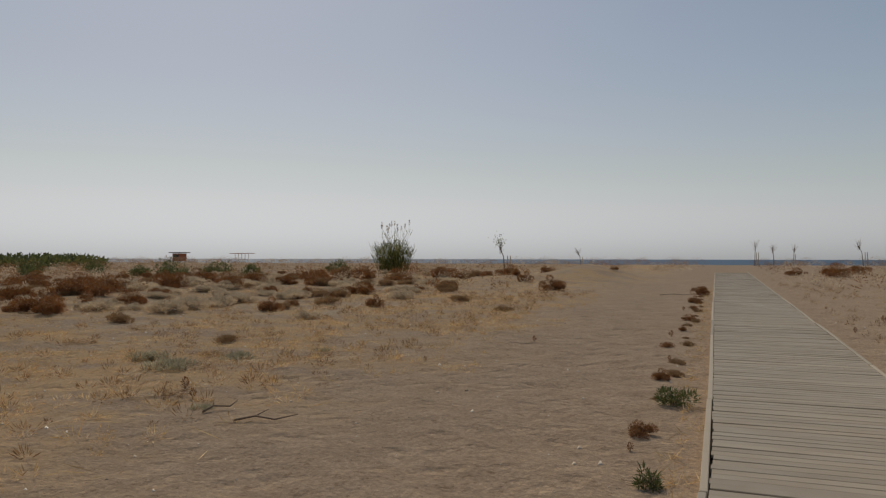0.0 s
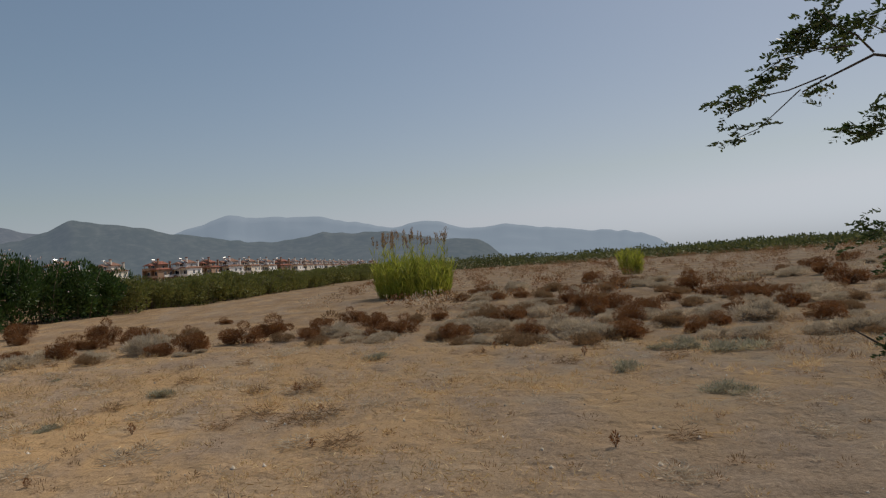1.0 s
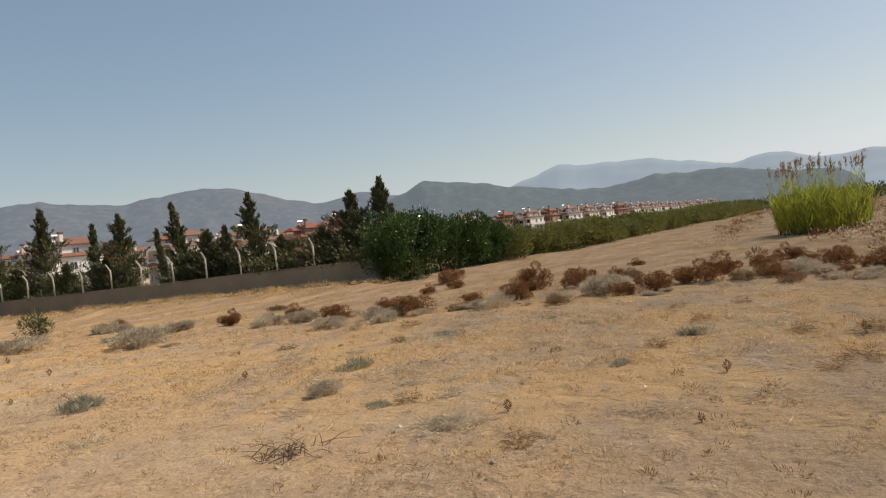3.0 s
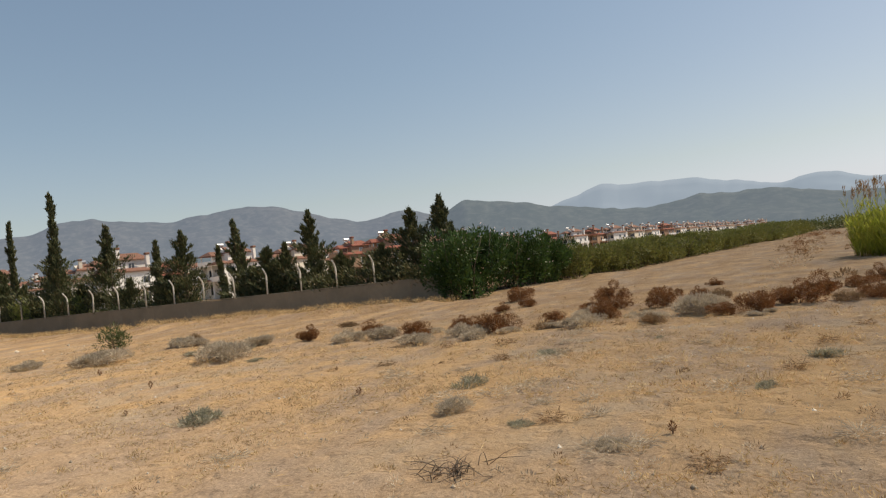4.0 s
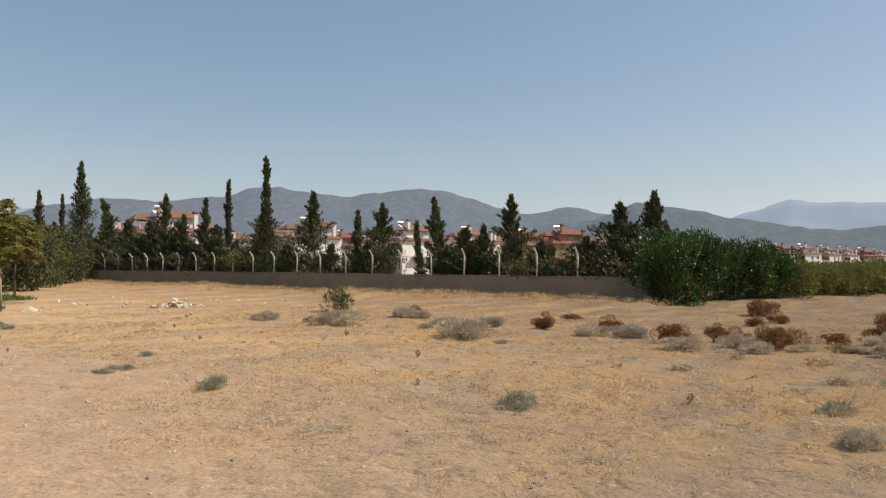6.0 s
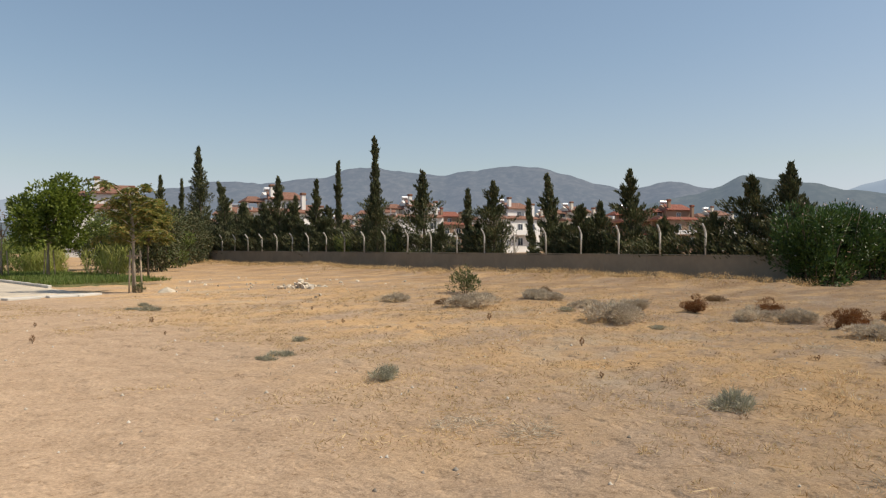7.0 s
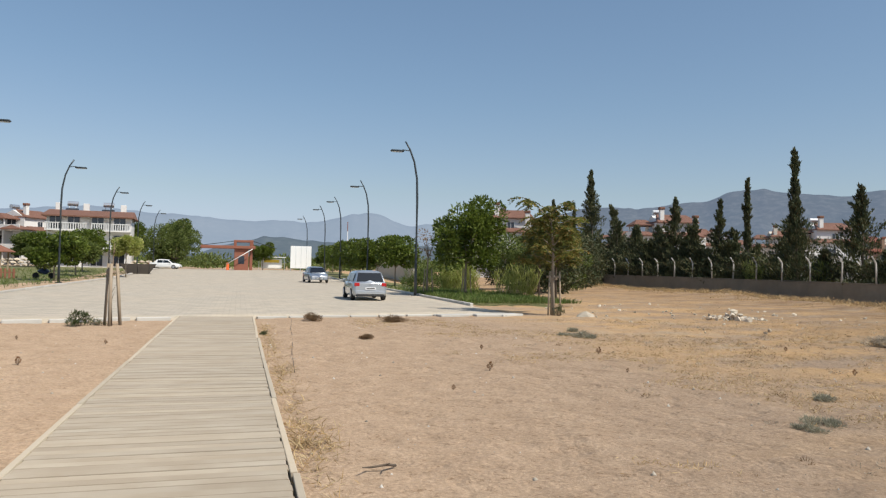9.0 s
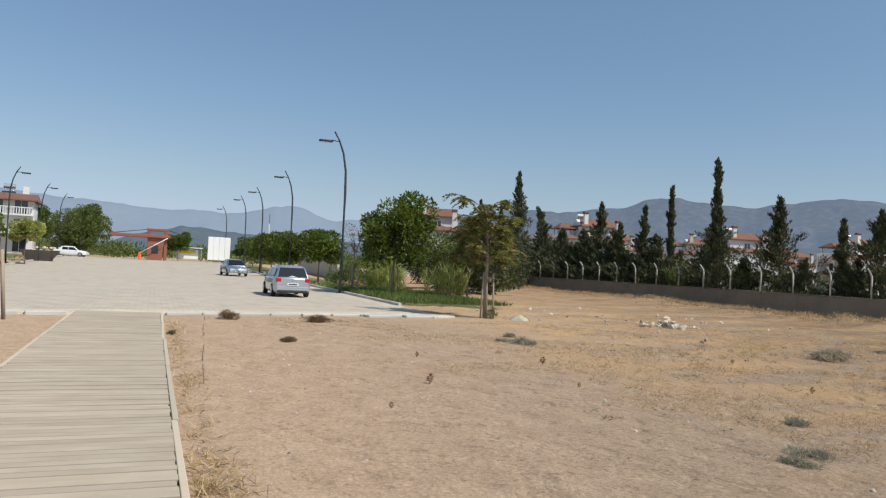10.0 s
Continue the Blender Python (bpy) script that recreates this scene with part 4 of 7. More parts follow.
def hedge_bush(name, label, size, n, material, leaf, seed, group):
    r = np.random.default_rng(seed)
    t = thing(name, label, "hedge", group=group)
    bm = bmesh.new()
    for k in range(9):
        a = k * 2.4
        x, y = size[0] * 0.3 * math.cos(a) * r.random(), size[1] * 0.3 * math.sin(a) * r.random()
        tube(bm, [(x, y, -0.2), (x * 1.4, y * 1.4, size[2] * 0.5), (x * 2.1, y * 2.1, size[2] * 0.9)], [0.035, 0.025, 0.01], 4)
    part("stem", bm, BARK, t)
    lobes = 26
    c = np.stack([r.uniform(-0.42, 0.42, lobes) * size[0], r.uniform(-0.36, 0.36, lobes) * size[1], r.uniform(0.16, 0.86, lobes) * size[2]], -1)
    p, d = ball(n, r, 1.0, 0.6)
    w = r.integers(0, lobes, n)
    p = c[w] + p * np.minimum(0.22 * np.array(size), 0.75) * (0.8 + 0.5 * r.random(lobes))[w][:, None]
    p[:, 2] = np.abs(p[:, 2])
    d = d + np.array([0, 0, 0.9]) + r.normal(0, 0.35, (n, 3))
    v, f = leaves(p, d, leaf[0] * r.uniform(0.7, 1.3, n), leaf[1] * r.uniform(0.7, 1.3, n), r)
    link("foliage", mesh_np("foliage", v, f), material, t)
    return t


# dark oleanders at the wall's end
for k, (x, yy, sx, sy, sz) in enumerate([(-37.4, -21.0, 2.6, 3.4, 4.1), (-39.4, -20.2, 3.0, 3.4, 4.0), (-41.6, -19.4, 3.0, 3.2, 3.7), (-43.8, -18.6, 3.0, 3.0, 3.3), (-46.2, -18.0, 3.0, 3.0, 2.9)]):
    o = hedge_bush("oleander_bush", "dense dark green oleander bush at the wall's end", (sx, sy, sz), 6500, OLEANDER, (0.24, 0.075), 200 + k, "oleander hedge")
    o.matrix_world = pose(x, yy, float(land(x, yy)) - 0.05, 0, 0, 0)
    r = np.random.default_rng(230 + k)
    p, d = ball(60, r, 1, 0.95)
    p = p * np.array([sx, sy, sz]) * 0.5 + np.array([0, 0, sz * 0.55])
    v, f = leaves(p[p[:, 2] > 0.4 * sz], d[p[:, 2] > 0.4 * sz], 0.1, 0.09, r)
    link("blossom", mesh_np("blossom", v, f), plain("pale_blossom", (0.75, 0.6, 0.58), 0.7) if k == 0 else bpy.data.materials["pale_blossom"], o, "pale pink blossoms")

# the long lighter hedge that runs on inland
row = [hedge_bush("hedge_bush", "yellowish green hedge shrub in a long row", (3.4, 3.2, 2.1), 4200, HEDGE, (0.22, 0.08), 250 + k, "long field hedge") for k in range(3)]


def hedge_line(x):
    return float(np.interp(-x, [44, 58, 86, 140, 300], [-17.2, -14.6, -10.6, -3.0, 6]))


x, k = -48.4, 0
while x > -290:
    for back in (0, 1):
        yy = hedge_line(x) - 0.9 - back * 2.6
        s = 1 + 0.12 * math.sin(k * 2.7) + (0.22 if x < -130 else 0)
        m = pose(x, yy, float(land(x, yy)) - 0.05, 0, 0, 71 * k)
        o = row[k % 3] if k < 3 else copy_thing(row[k % 3], m)
        o.matrix_world = m
        o.scale = (s * (1 + max(0, -x - 90) / 160), s * (1 + max(0, -x - 90) / 160), s)
        k += 1
    x -= 2.5 + max(0, -x - 60) * 0.02


def canes(name, label, at, size, n_stalks, n_plumes, material, seed, plume_high=1.35, spread_out=0.35, leaf=0.5):
    """A clump of giant reed: stalks, long arching leaves and feathery plumes."""
    r = np.random.default_rng(seed)
    t = thing(name, label, "reeds", at=(at[0], at[1], float(land(*at)) - 0.05))
    bm = bmesh.new()
    P, D, L = [], [], []
    plumes = []
    for k in range(n_stalks):
        a, q = r.random() * 6.283, math.sqrt(r.random())
        x, y = size[0] / 2 * q * math.cos(a), size[1] / 2 * q * math.sin(a)
        h = size[2] * (0.72 + 0.33 * r.random()) * (1 - 0.2 * q)
        tip = Vector((x * (1 + spread_out) + r.normal(0, 0.12), y * (1 + spread_out) + r.normal(0, 0.12), h))
        has = k < n_plumes
        if has:
            tip.z = size[2] * plume_high * (0.85 + 0.2 * r.random())
        mid = Vector((x, y, 0)).lerp(tip, 0.5) + Vector((0, 0, 0.08 * h))
        tube(bm, [(x, y, 0), mid, tip], [0.014, 0.011, 0.005], 3)
        m = 15
        f = r.random(m) * 0.95 + 0.05
        base = np.outer(1 - f, [x, y, 0]) + np.outer(f, np.array(tip) if not has else np.array(tip) * np.array([1, 1, 0.8]))
        aa = r.random(m) * 6.283
        P.append(base)
        D.append(np.stack([np.cos(aa) * 0.55, np.sin(aa) * 0.55, 0.75 + 0.4 * r.random(m)], -1))
        L.append(np.full(m, leaf) * r.uniform(0.7, 1.3, m))
        if has:
            plumes.append(tip)
    part("cane", bm, material, t)
    P, D, L = np.concatenate(P), np.concatenate(D), np.concatenate(L)
    v, f = leaves(P, D, L, 0.045, r)
    link("foliage", mesh_np("foliage", v, f), material, t)
    if plumes:
        q = np.array([np.array(p) for p in plumes])
        m = 26
        base = np.repeat(q, m, 0) + np.stack([r.normal(0, 0.03, len(q) * m), r.normal(0, 0.03, len(q) * m), r.uniform(-0.28, 0.2, len(q) * m)], -1)
        v, f = leaves(base, np.array([0.25, 0.25, 1.0]) + r.normal(0, 0.25, (len(base), 3)), 0.2, 0.035, r)
        link("plumes", mesh_np("plumes", v, f), PLUME, t, "brown feathery plumes")
    return t


canes("reed_clump", "bright yellow-green giant reed clump with brown plumes", (-41.4, 1.3), (5.4, 4.2, 2.35), 480, 44, REED, 300, 1.5, 0.12)
canes("reed_clump", "leaning yellow-green reed clump in the dry field", (-49.5, 17.0), (1.6, 1.4, 1.9), 70, 0, REED, 301, 1.3, 0.3)
canes("reed_clump", "tall arching green reed clump with pale plumes", (-29.6, 66), (2.8, 2.2, 3.4), 130, 12, REED_DARK, 302, 1.45, 0.6, 0.8)
canes("reed_clump", "pale green cane clump on the verge", (-14.9, -62), (2.6, 2.2, 2.3), 150, 0, CANE, 303, 1.2, 0.1)
canes("reed_clump", "sparse pale green cane clump beside the verge", (-15.4, -52.5), (2.2, 1.6, 2.0), 46, 0, CANE, 304, 1.2, 0.4)
canes("reed_clump", "pale green canes between the cypresses", (-40.2, -61.5), (3.0, 1.6, 3.2), 110, 0, CANE, 305, 1.2, 0.1)
canes("reed_clump", "pale green canes between the cypresses", (-40.0, -55.2), (1.6, 1.4, 3.0), 60, 0, CANE, 306, 1.2, 0.1)


def crown_tree(name, label, at, trunk_high, crown, n, material, leaf, seed, bark=PALE_BARK, stakes=0, group="", lobes=22, lean=(0, 0), droop=0.2):
    """A broad-leaved tree: tapered trunk, limbs, and a crown of leaf clumps with gaps; crown is (width x, width y, height)."""
    r = np.random.default_rng(seed)
    t = thing(name, label, "tree", at=(at[0], at[1], float(land(*at)) - 0.03), group=group)
    bm = bmesh.new()
    top = Vector((lean[0], lean[1], trunk_high))
    k0 = 0.035 + 0.02 * crown[2] / 2
    tube(bm, [(0, 0, -0.1), top * 0.5 + Vector((0.04, 0.02, 0)), top, top + Vector((0.02, 0, crown[2] * 0.5))], [k0 * 1.5, k0 * 1.15, k0, k0 * 0.4], 8)
    part("trunk", bm, bark, t)
    c = np.stack([r.uniform(-0.36, 0.36, lobes) * crown[0], r.uniform(-0.36, 0.36, lobes) * crown[1], r.uniform(0.05, 0.85, lobes) * crown[2]], -1)
    c[:, :2] *= (1.15 - 0.75 * np.abs(c[:, 2:] / crown[2] - 0.4))
    bm = bmesh.new()
    for q in c[:: 2]:
        tip = top + Vector(q)
        tube(bm, [top - Vector((0, 0, 0.1)), top.lerp(tip, 0.5) + Vector((0, 0, 0.1)), tip], [k0 * 0.55, k0 * 0.35, 0.008], 5)
    part("branching", bm, bark, t)
    p, d = ball(n, r, 1.0, 0.5)
    w = r.integers(0, lobes, n)
    rad = np.array([crown[0], crown[1], crown[2]]) * 0.19
    p = np.array(top) + c[w] + p * rad * (0.7 + 0.6 * r.random(lobes))[w][:, None]
    d = d + np.array([0, 0, 0.3 - droop]) + r.normal(0, 0.45, (n, 3))
    v, f = leaves(p, d, leaf[0] * r.uniform(0.7, 1.3, n), leaf[1] * r.uniform(0.7, 1.3, n), r)
    link("crown", mesh_np("crown", v, f), material, t)
    for k in range(stakes):
        a = 2.1 * k + 0.5
        bm = bmesh.new()
        tube(bm, [(0.36 * math.cos(a), 0.36 * math.sin(a), -0.2), (0.24 * math.cos(a), 0.24 * math.sin(a), min(1.65, trunk_high))], 0.035, 6)
        part("stake", bm, STAKE, t, "rough round wooden stake")
    return t


crown_tree("ficus_tree", "dense dark green ficus tree with pale trunk and stakes", (-12.6, -53.6), 2.1, (4.2, 4.0, 4.0), 13000, FICUS, (0.22, 0.11), 400, stakes=3, group="ficus trees along the car park", lobes=30)
for k, (x, yy, h, w) in enumerate([(-12.2, -72, 2.9, 3.6), (-12.4, -81, 2.7, 4.2), (-12.4, -90, 2.8, 4.4), (-12.5, -99, 2.7, 4.4), (-12.6, -108, 2.8, 4.2), (-12.6, -117, 2.7, 4.2), (-12.6, -126, 2.6, 4.2)]):
    crown_tree("ficus_tree", "rounded green ficus tree in a row along the car park", (x, yy), 1.7, (w, w, h), 6500, FICUS, (0.24, 0.13), 410 + k, group="ficus trees along the car park", lobes=20)
crown_tree("bare_sapling", "half-bare pale sapling tied to stakes by the lamp", (-10.6, -55), 2.4, (1.8, 1.6, 1.6), 260, TANNED, (0.2, 0.05), 425, stakes=3, lobes=12)
bush("dark_bush", "big dark olive bush on the verge", "bush", (-13.6, -66, 0.05), (4.4, 3.6, 2.4), 5200, BROADLEAF, (0.22, 0.06), 430, upward=0.6)


def pinnate_tree(name, label, at, high, wide, sprays, material, seed, bark, stakes=0, lean=(0, 0), berries=None, low=0.46):
    """A tree with long feathery leaves that hang from the ends of its twigs."""
    r = np.random.default_rng(seed)
    t = thing(name, label, "tree", at=(at[0], at[1], float(land(*at)) - 0.03))
    bm = bmesh.new()
    top = Vector((lean[0], lean[1], high * 0.82))
    tube(bm, [(0, 0, -0.1), Vector((0.05, 0.02, high * 0.3)), Vector((lean[0] * 0.4 - 0.04, lean[1] * 0.4, high * 0.55)), top], [0.075, 0.06, 0.045, 0.02], 8)
    part("trunk", bm, bark, t)
    bm = bmesh.new()
    P, D = [], []
    G = []
    for k in range(sprays):
        f = low + (1 - low) * (k + 0.5) / sprays
        root = Vector((lean[0] * f, lean[1] * f, high * 0.82 * f))
        a = k * 2.4 + seed
        reach = wide * 0.5 * (1.15 - 0.5 * f) * r.uniform(0.6, 1.1)
        tip = root + Vector((reach * math.cos(a), reach * math.sin(a), high * 0.16 * r.uniform(0.3, 1.2)))
        tube(bm, [root, root.lerp(tip, 0.55) + Vector((0, 0, 0.1)), tip], [0.022, 0.014, 0.006], 4)
        for q in range(15):
            b = r.random() * 6.283
            s = np.array(root.lerp(tip, r.uniform(0.55, 1.0)))
            way = np.array([math.cos(b), math.sin(b), r.uniform(-0.1, 0.45)])
            ln = r.uniform(0.35, 0.6)
            m = 15
            u = np.linspace(0.12, 1, m)
            stem = s + np.outer(u * ln, way) - np.outer(u**2 * ln * 0.55, [0, 0, 1])
            side = np.array([-way[1], way[0], 0.0])
            for sg in (-1, 1):
                P.append(stem)
                D.append(np.tile(side * sg + way * 0.4 + np.array([0, 0, -0.35]), (m, 1)) + r.normal(0, 0.2, (m, 3)))
        if berries and k % 3 == 0:
            G.append(np.array(tip) + r.normal(0, 0.12, (40, 3)) - np.array([0, 0, 0.2]))
    part("branching", bm, bark, t)
    P, D = np.concatenate(P), np.concatenate(D)
    v, f = leaves(P, D, 0.16 * r.uniform(0.7, 1.2, len(P)), 0.055, r)
    link("crown", mesh_np("crown", v, f), material, t)
    if G:
        G = np.concatenate(G)
        v, f = leaves(G, r.normal(size=G.shape), 0.07, 0.05, r)
        link("seed_clusters", mesh_np("seed_clusters", v, f), berries, t, "golden seed clusters")
    for k in range(stakes):
        a = 2.1 * k + 0.4
        bm = bmesh.new()
        tube(bm, [(0.3 * math.cos(a), 0.3 * math.sin(a), -0.2), (0.22 * math.cos(a), 0.22 * math.sin(a), 1.75)], 0.035, 6)
        part("stake", bm, STAKE, t, "rough round wooden stake")
    if stakes:
        bm = boxed(-0.3, 0.3, -0.03, 0.03, 1.5, 1.58, 0.01)
        box(bm, -0.03, 0.03, -0.28, 0.28, 1.42, 1.5, 0.01)
        part("tie_rail", bm, STAKE, t)
    return t


pinnate_tree("staked_tree", "slender staked tree with feathery yellowing leaves", (-11.3, -38.2), 5.0, 2.9, 17, PINNATE, 500, PALE_BARK, 3, (0.25, 0.1), GOLD)
pinnate_tree("feathery_tree", "feathery green tree with golden seed clusters", (-16.6, -49.5), 4.7, 3.4, 36, PINNATE, 501, BARK, 0, (0.1, 0.2), GOLD)
pinnate_tree("feathery_tree", "feathery green tree with golden seed clusters", (-18.4, -56), 5.2, 3.6, 34, PINNATE, 502, BARK, 0, (-0.1, 0.2), GOLD)
crown_tree("dark_tree", "dark dense tree overhanging the boundary wall", (-36.2, -85), 0.3, (5.0, 5.0, 4.6), 5200, CYPRESS, (0.3, 0.08), 510, BARK, lobes=24)
crown_tree("dark_tree", "dark dense tree behind the verge", (-26, -80), 0.4, (6.0, 6.0, 4.4), 5200, CYPRESS, (0.32, 0.1), 511, BARK, lobes=24)
crown_tree("dark_tree", "dark dense tree behind the verge", (-21, -66), 0.4, (5.0, 5.0, 4.0), 5200, BROADLEAF, (0.3, 0.1), 512, BARK, lobes=24)
for k, (x, yy, w, h) in enumerate([(-22, -60, 4.6, 4.4), (-25, -68, 5.5, 4.8), (-30.5, -75, 5.5, 4.8)]):
    crown_tree("dark_tree", "shady olive-green tree between verge and wall", (x, yy), 0.3, (w, w, h), 7000, BROADLEAF if k % 2 else CYPRESS, (0.28, 0.09), 515 + k, BARK, lobes=24, group="shady trees by the wall")
for k, (x, yy, th, w, h, m) in enumerate([(14.6, -76, 1.5, 4.2, 2.5, FICUS), (15.8, -90, 1.6, 4.0, 2.3, BROADLEAF), (17.5, -102, 1.9, 5.0, 3.0, FICUS), (11.0, -88, 2.4, 2.6, 1.6, CANE), (10.6, -136, 1.6, 8.6, 6.6, BROADLEAF), (18.5, -140, 2.2, 7.0, 5.6, FICUS), (27.5, -120, 1.6, 4.2, 3.0, BROADLEAF), (27, -66, 1.8, 3.0, 2.4, GOLD), (-3.2, -131.5, 1.9, 3.6, 2.6, FICUS), (10.8, -142, 2.0, 5.0, 6.0, BROADLEAF)]):
    crown_tree("park_tree", "round-crowned green tree on the lawn" if m is not CANE else "young lime-green tree at the car park's edge", (x, yy), th, (w, w, h), 8500 if w < 6 else 20000, m, (0.27, 0.14), 440 + k, group="trees round the playground", lobes=24)
for k, (x, yy) in enumerate([(23.0, -79.0)]):
    t = thing("palm_tree", "fan-leaved palm tree on the lawn", "tree", at=(x, yy, 0.1))
    bm = bmesh.new()
    tube(bm, [(0, 0, -0.1), (0.1, 0, 2), (0.05, 0, 4.4)], [0.24, 0.18, 0.2], 9)
    part("trunk", bm, BARK, t)
    r = np.random.default_rng(460)
    P, D = [], []
    for q in range(34):
        a, up = q * 2.4, 0.9 - 1.5 * (q / 34)
        u = np.linspace(0.1, 1, 18)
        way = np.array([math.cos(a), math.sin(a), up])
        stem = np.array([0.05, 0, 4.5]) + np.outer(u * 1.7, way) - np.outer(u**2 * 0.8, [0, 0, 1])
        side = np.array([-math.sin(a), math.cos(a), 0])
        for s in (-1, 1):
            P.append(stem)
            D.append(np.tile(side * s + way * 0.8, (18, 1)) + r.normal(0, 0.1, (18, 3)))
    v, f = leaves(np.concatenate(P), np.concatenate(D), 0.5, 0.06, r)
    link("fronds", mesh_np("fronds", v, f), CANE, t)

# far tree line across the field
r = np.random.default_rng(520)
P, D = [], []
for k in range(330):
    b = radians(np.interp(k, [0, 330], [101, 46.5]))
    d = np.interp(math.degrees(b), [28, 48, 60, 70, 85, 101], [150, 128, 140, 152, 205, 290]) + r.normal(0, 6)
    x, yy = -d * math.sin(b), d * math.cos(b)
    w, h = 2.0 + 1.5 * r.random() + d * 0.004, (1.3 + 1.1 * r.random() ** 2) * (1.0 if d < 180 else 1.4) * np.interp(math.degrees(b), [42, 55, 70], [0.75, 0.9, 1.15])
    p, q = ball(150, r, 1.0, 0.4)
    P.append(p * np.array([w, w, h * 0.5]) + np.array([x, yy, float(land(x, yy)) + h * 0.5]))
    D.append(q + np.array([0, 0, 0.5]))
P, D = np.concatenate(P), np.concatenate(D)
v, f = leaves(P, D, r.uniform(0.3, 0.6, len(P)), 0.34, r)
tagged(link("far_orchard", mesh_np("far_orchard", v, f), GREENBUSH, None), "far dark green tree line across the dry field", "trees", kind="stuff")

# low dry scrub too far to tell apart
r = np.random.default_rng(530)
for mat_, name, count, lab in ((RUST, "far_rusty_scrub", 420, "rust-brown scrub scattered over the far field"), (TANNED, "far_dry_scrub", 520, "tan dry scrub scattered over the far field"), (ASHEN, "far_ashen_scrub", 300, "ash-grey scrub scattered over the far field")):
    P, D = [], []
    for k in range(count):
        while True:
            x, yy = r.uniform(-150, 22), r.uniform(-4, 112)
            if (x < -25 or yy > 38) and yy > hedge_line(min(x, -44)) + 4 and abs(x - 1.2) > 3.5 and np.hypot(x + 41.4, yy - 1.3) > 4 and not (-8 < x < 0 and yy < 75):
                break
        w = r.uniform(0.35, 0.9) * (1 + yy / 120)
        p, q = ball(150, r, 1, 0.4)
        P.append(p * np.array([w, w, w * 0.5]) + np.array([x, yy, float(land(x, yy)) + w * 0.28]))
        D.append(q + np.array([0, 0, 0.6]))
    P, D = np.concatenate(P), np.concatenate(D)
    v, f = leaves(P, D, r.uniform(0.07, 0.15, len(P)), 0.05, r)
    tagged(link(name, mesh_np(name, v, f), mat_, None), lab, "scrub", kind="stuff")


# the scrub thickens towards the beach
r = np.random.default_rng(95)
for made, count, lo, hi in ((rusty, 46, 0.6, 1.4), (ashen, 40, 0.7, 1.7), (tan, 44, 0.6, 1.4)):
    spots = []
    while len(spots) < count:
        x, yy = -9 - 34 * r.random(), 24 + 34 * r.random()
        if yy > 33 - 0.35 * (x + 9) - 14 * r.random() and x < -9 - 0.25 * (yy - 24):
            spots.append((x, yy, r.uniform(lo, hi)))
    spread(made, spots, 15)
for made, count in ((rusty, 12), (ashen, 12), (tan, 16)):
    spread(made, [(-16.5 - 6 * r.random(), -14 + 26 * r.random(), r.uniform(0.4, 0.9)) for k in range(count)], 40)

# a thick belt of low scrub inland of the trodden sand
r = np.random.default_rng(97)
for made, count, lo, hi, phase in ((ashen, 120, 0.6, 1.3, 0.0), (rusty, 62, 0.4, 0.85, 5.0), (tan, 60, 0.5, 1.0, 9.0)):
    spots = []
    while len(spots) < count:
        b, d = radians(r.uniform(2, 66)), 15 + 30 * r.random() ** 1.15
        x, yy = 0.3 - d * math.cos(b), 0.7 + d * math.sin(b)
        if x < -11.5 - 0.16 * max(0, yy - 14) and wobble(x + phase, yy, 4.5, 61) > -0.25 + 0.5 * r.random() and np.hypot(x + 41.4, yy - 1.3) > 4.5 and d > (17 - 6 * abs(math.sin(b * 3)) if b < 0.7 else 24):
            spots.append((x, yy, r.uniform(lo, hi) * (0.8 + d / 70)))
    spread(made, spots, 25)

# small dry shrubs along the edge of the boardwalk
spread(tan, [(-0.05 - 0.25 * r.random(), yy + r.random(), r.uniform(0.14, 0.34)) for yy in np.arange(10.5, 36, 1.9)], 10)
spread(rusty, [(-0.2 - 0.3 * r.random(), yy + r.random(), r.uniform(0.2, 0.4)) for yy in np.arange(9, 34, 3.4)], 55)

# the far scrub and orchards that close the plain before the mountains
r = np.random.default_rng(481)
P, D, W = [], [], []
for k in range(420):
    yy = -150 - 130 * r.random() ** 1.3
    x = r.uniform(-95, 85)
    w, h = r.uniform(1.6, 4.2), r.uniform(0.9, 3.0)
    p, d = ball(90, r, 1.0, 0.5)
    P.append(np.maximum(p, [-9, -9, -0.5]) * np.array([w, w, h * 0.6]) + np.array([x, yy, float(land(x, yy)) + h * 0.5]))
    D.append(d + np.array([0, 0, 0.4]))
P, D = np.concatenate(P), np.concatenate(D)
v, f = leaves(P, D, r.uniform(0.5, 0.9, len(P)), 0.34, r)
tagged(link("far_scrub", mesh_np("far_scrub", v, f), BROADLEAF, None), "distant line of low trees and scrub on the plain", "trees", kind="stuff")

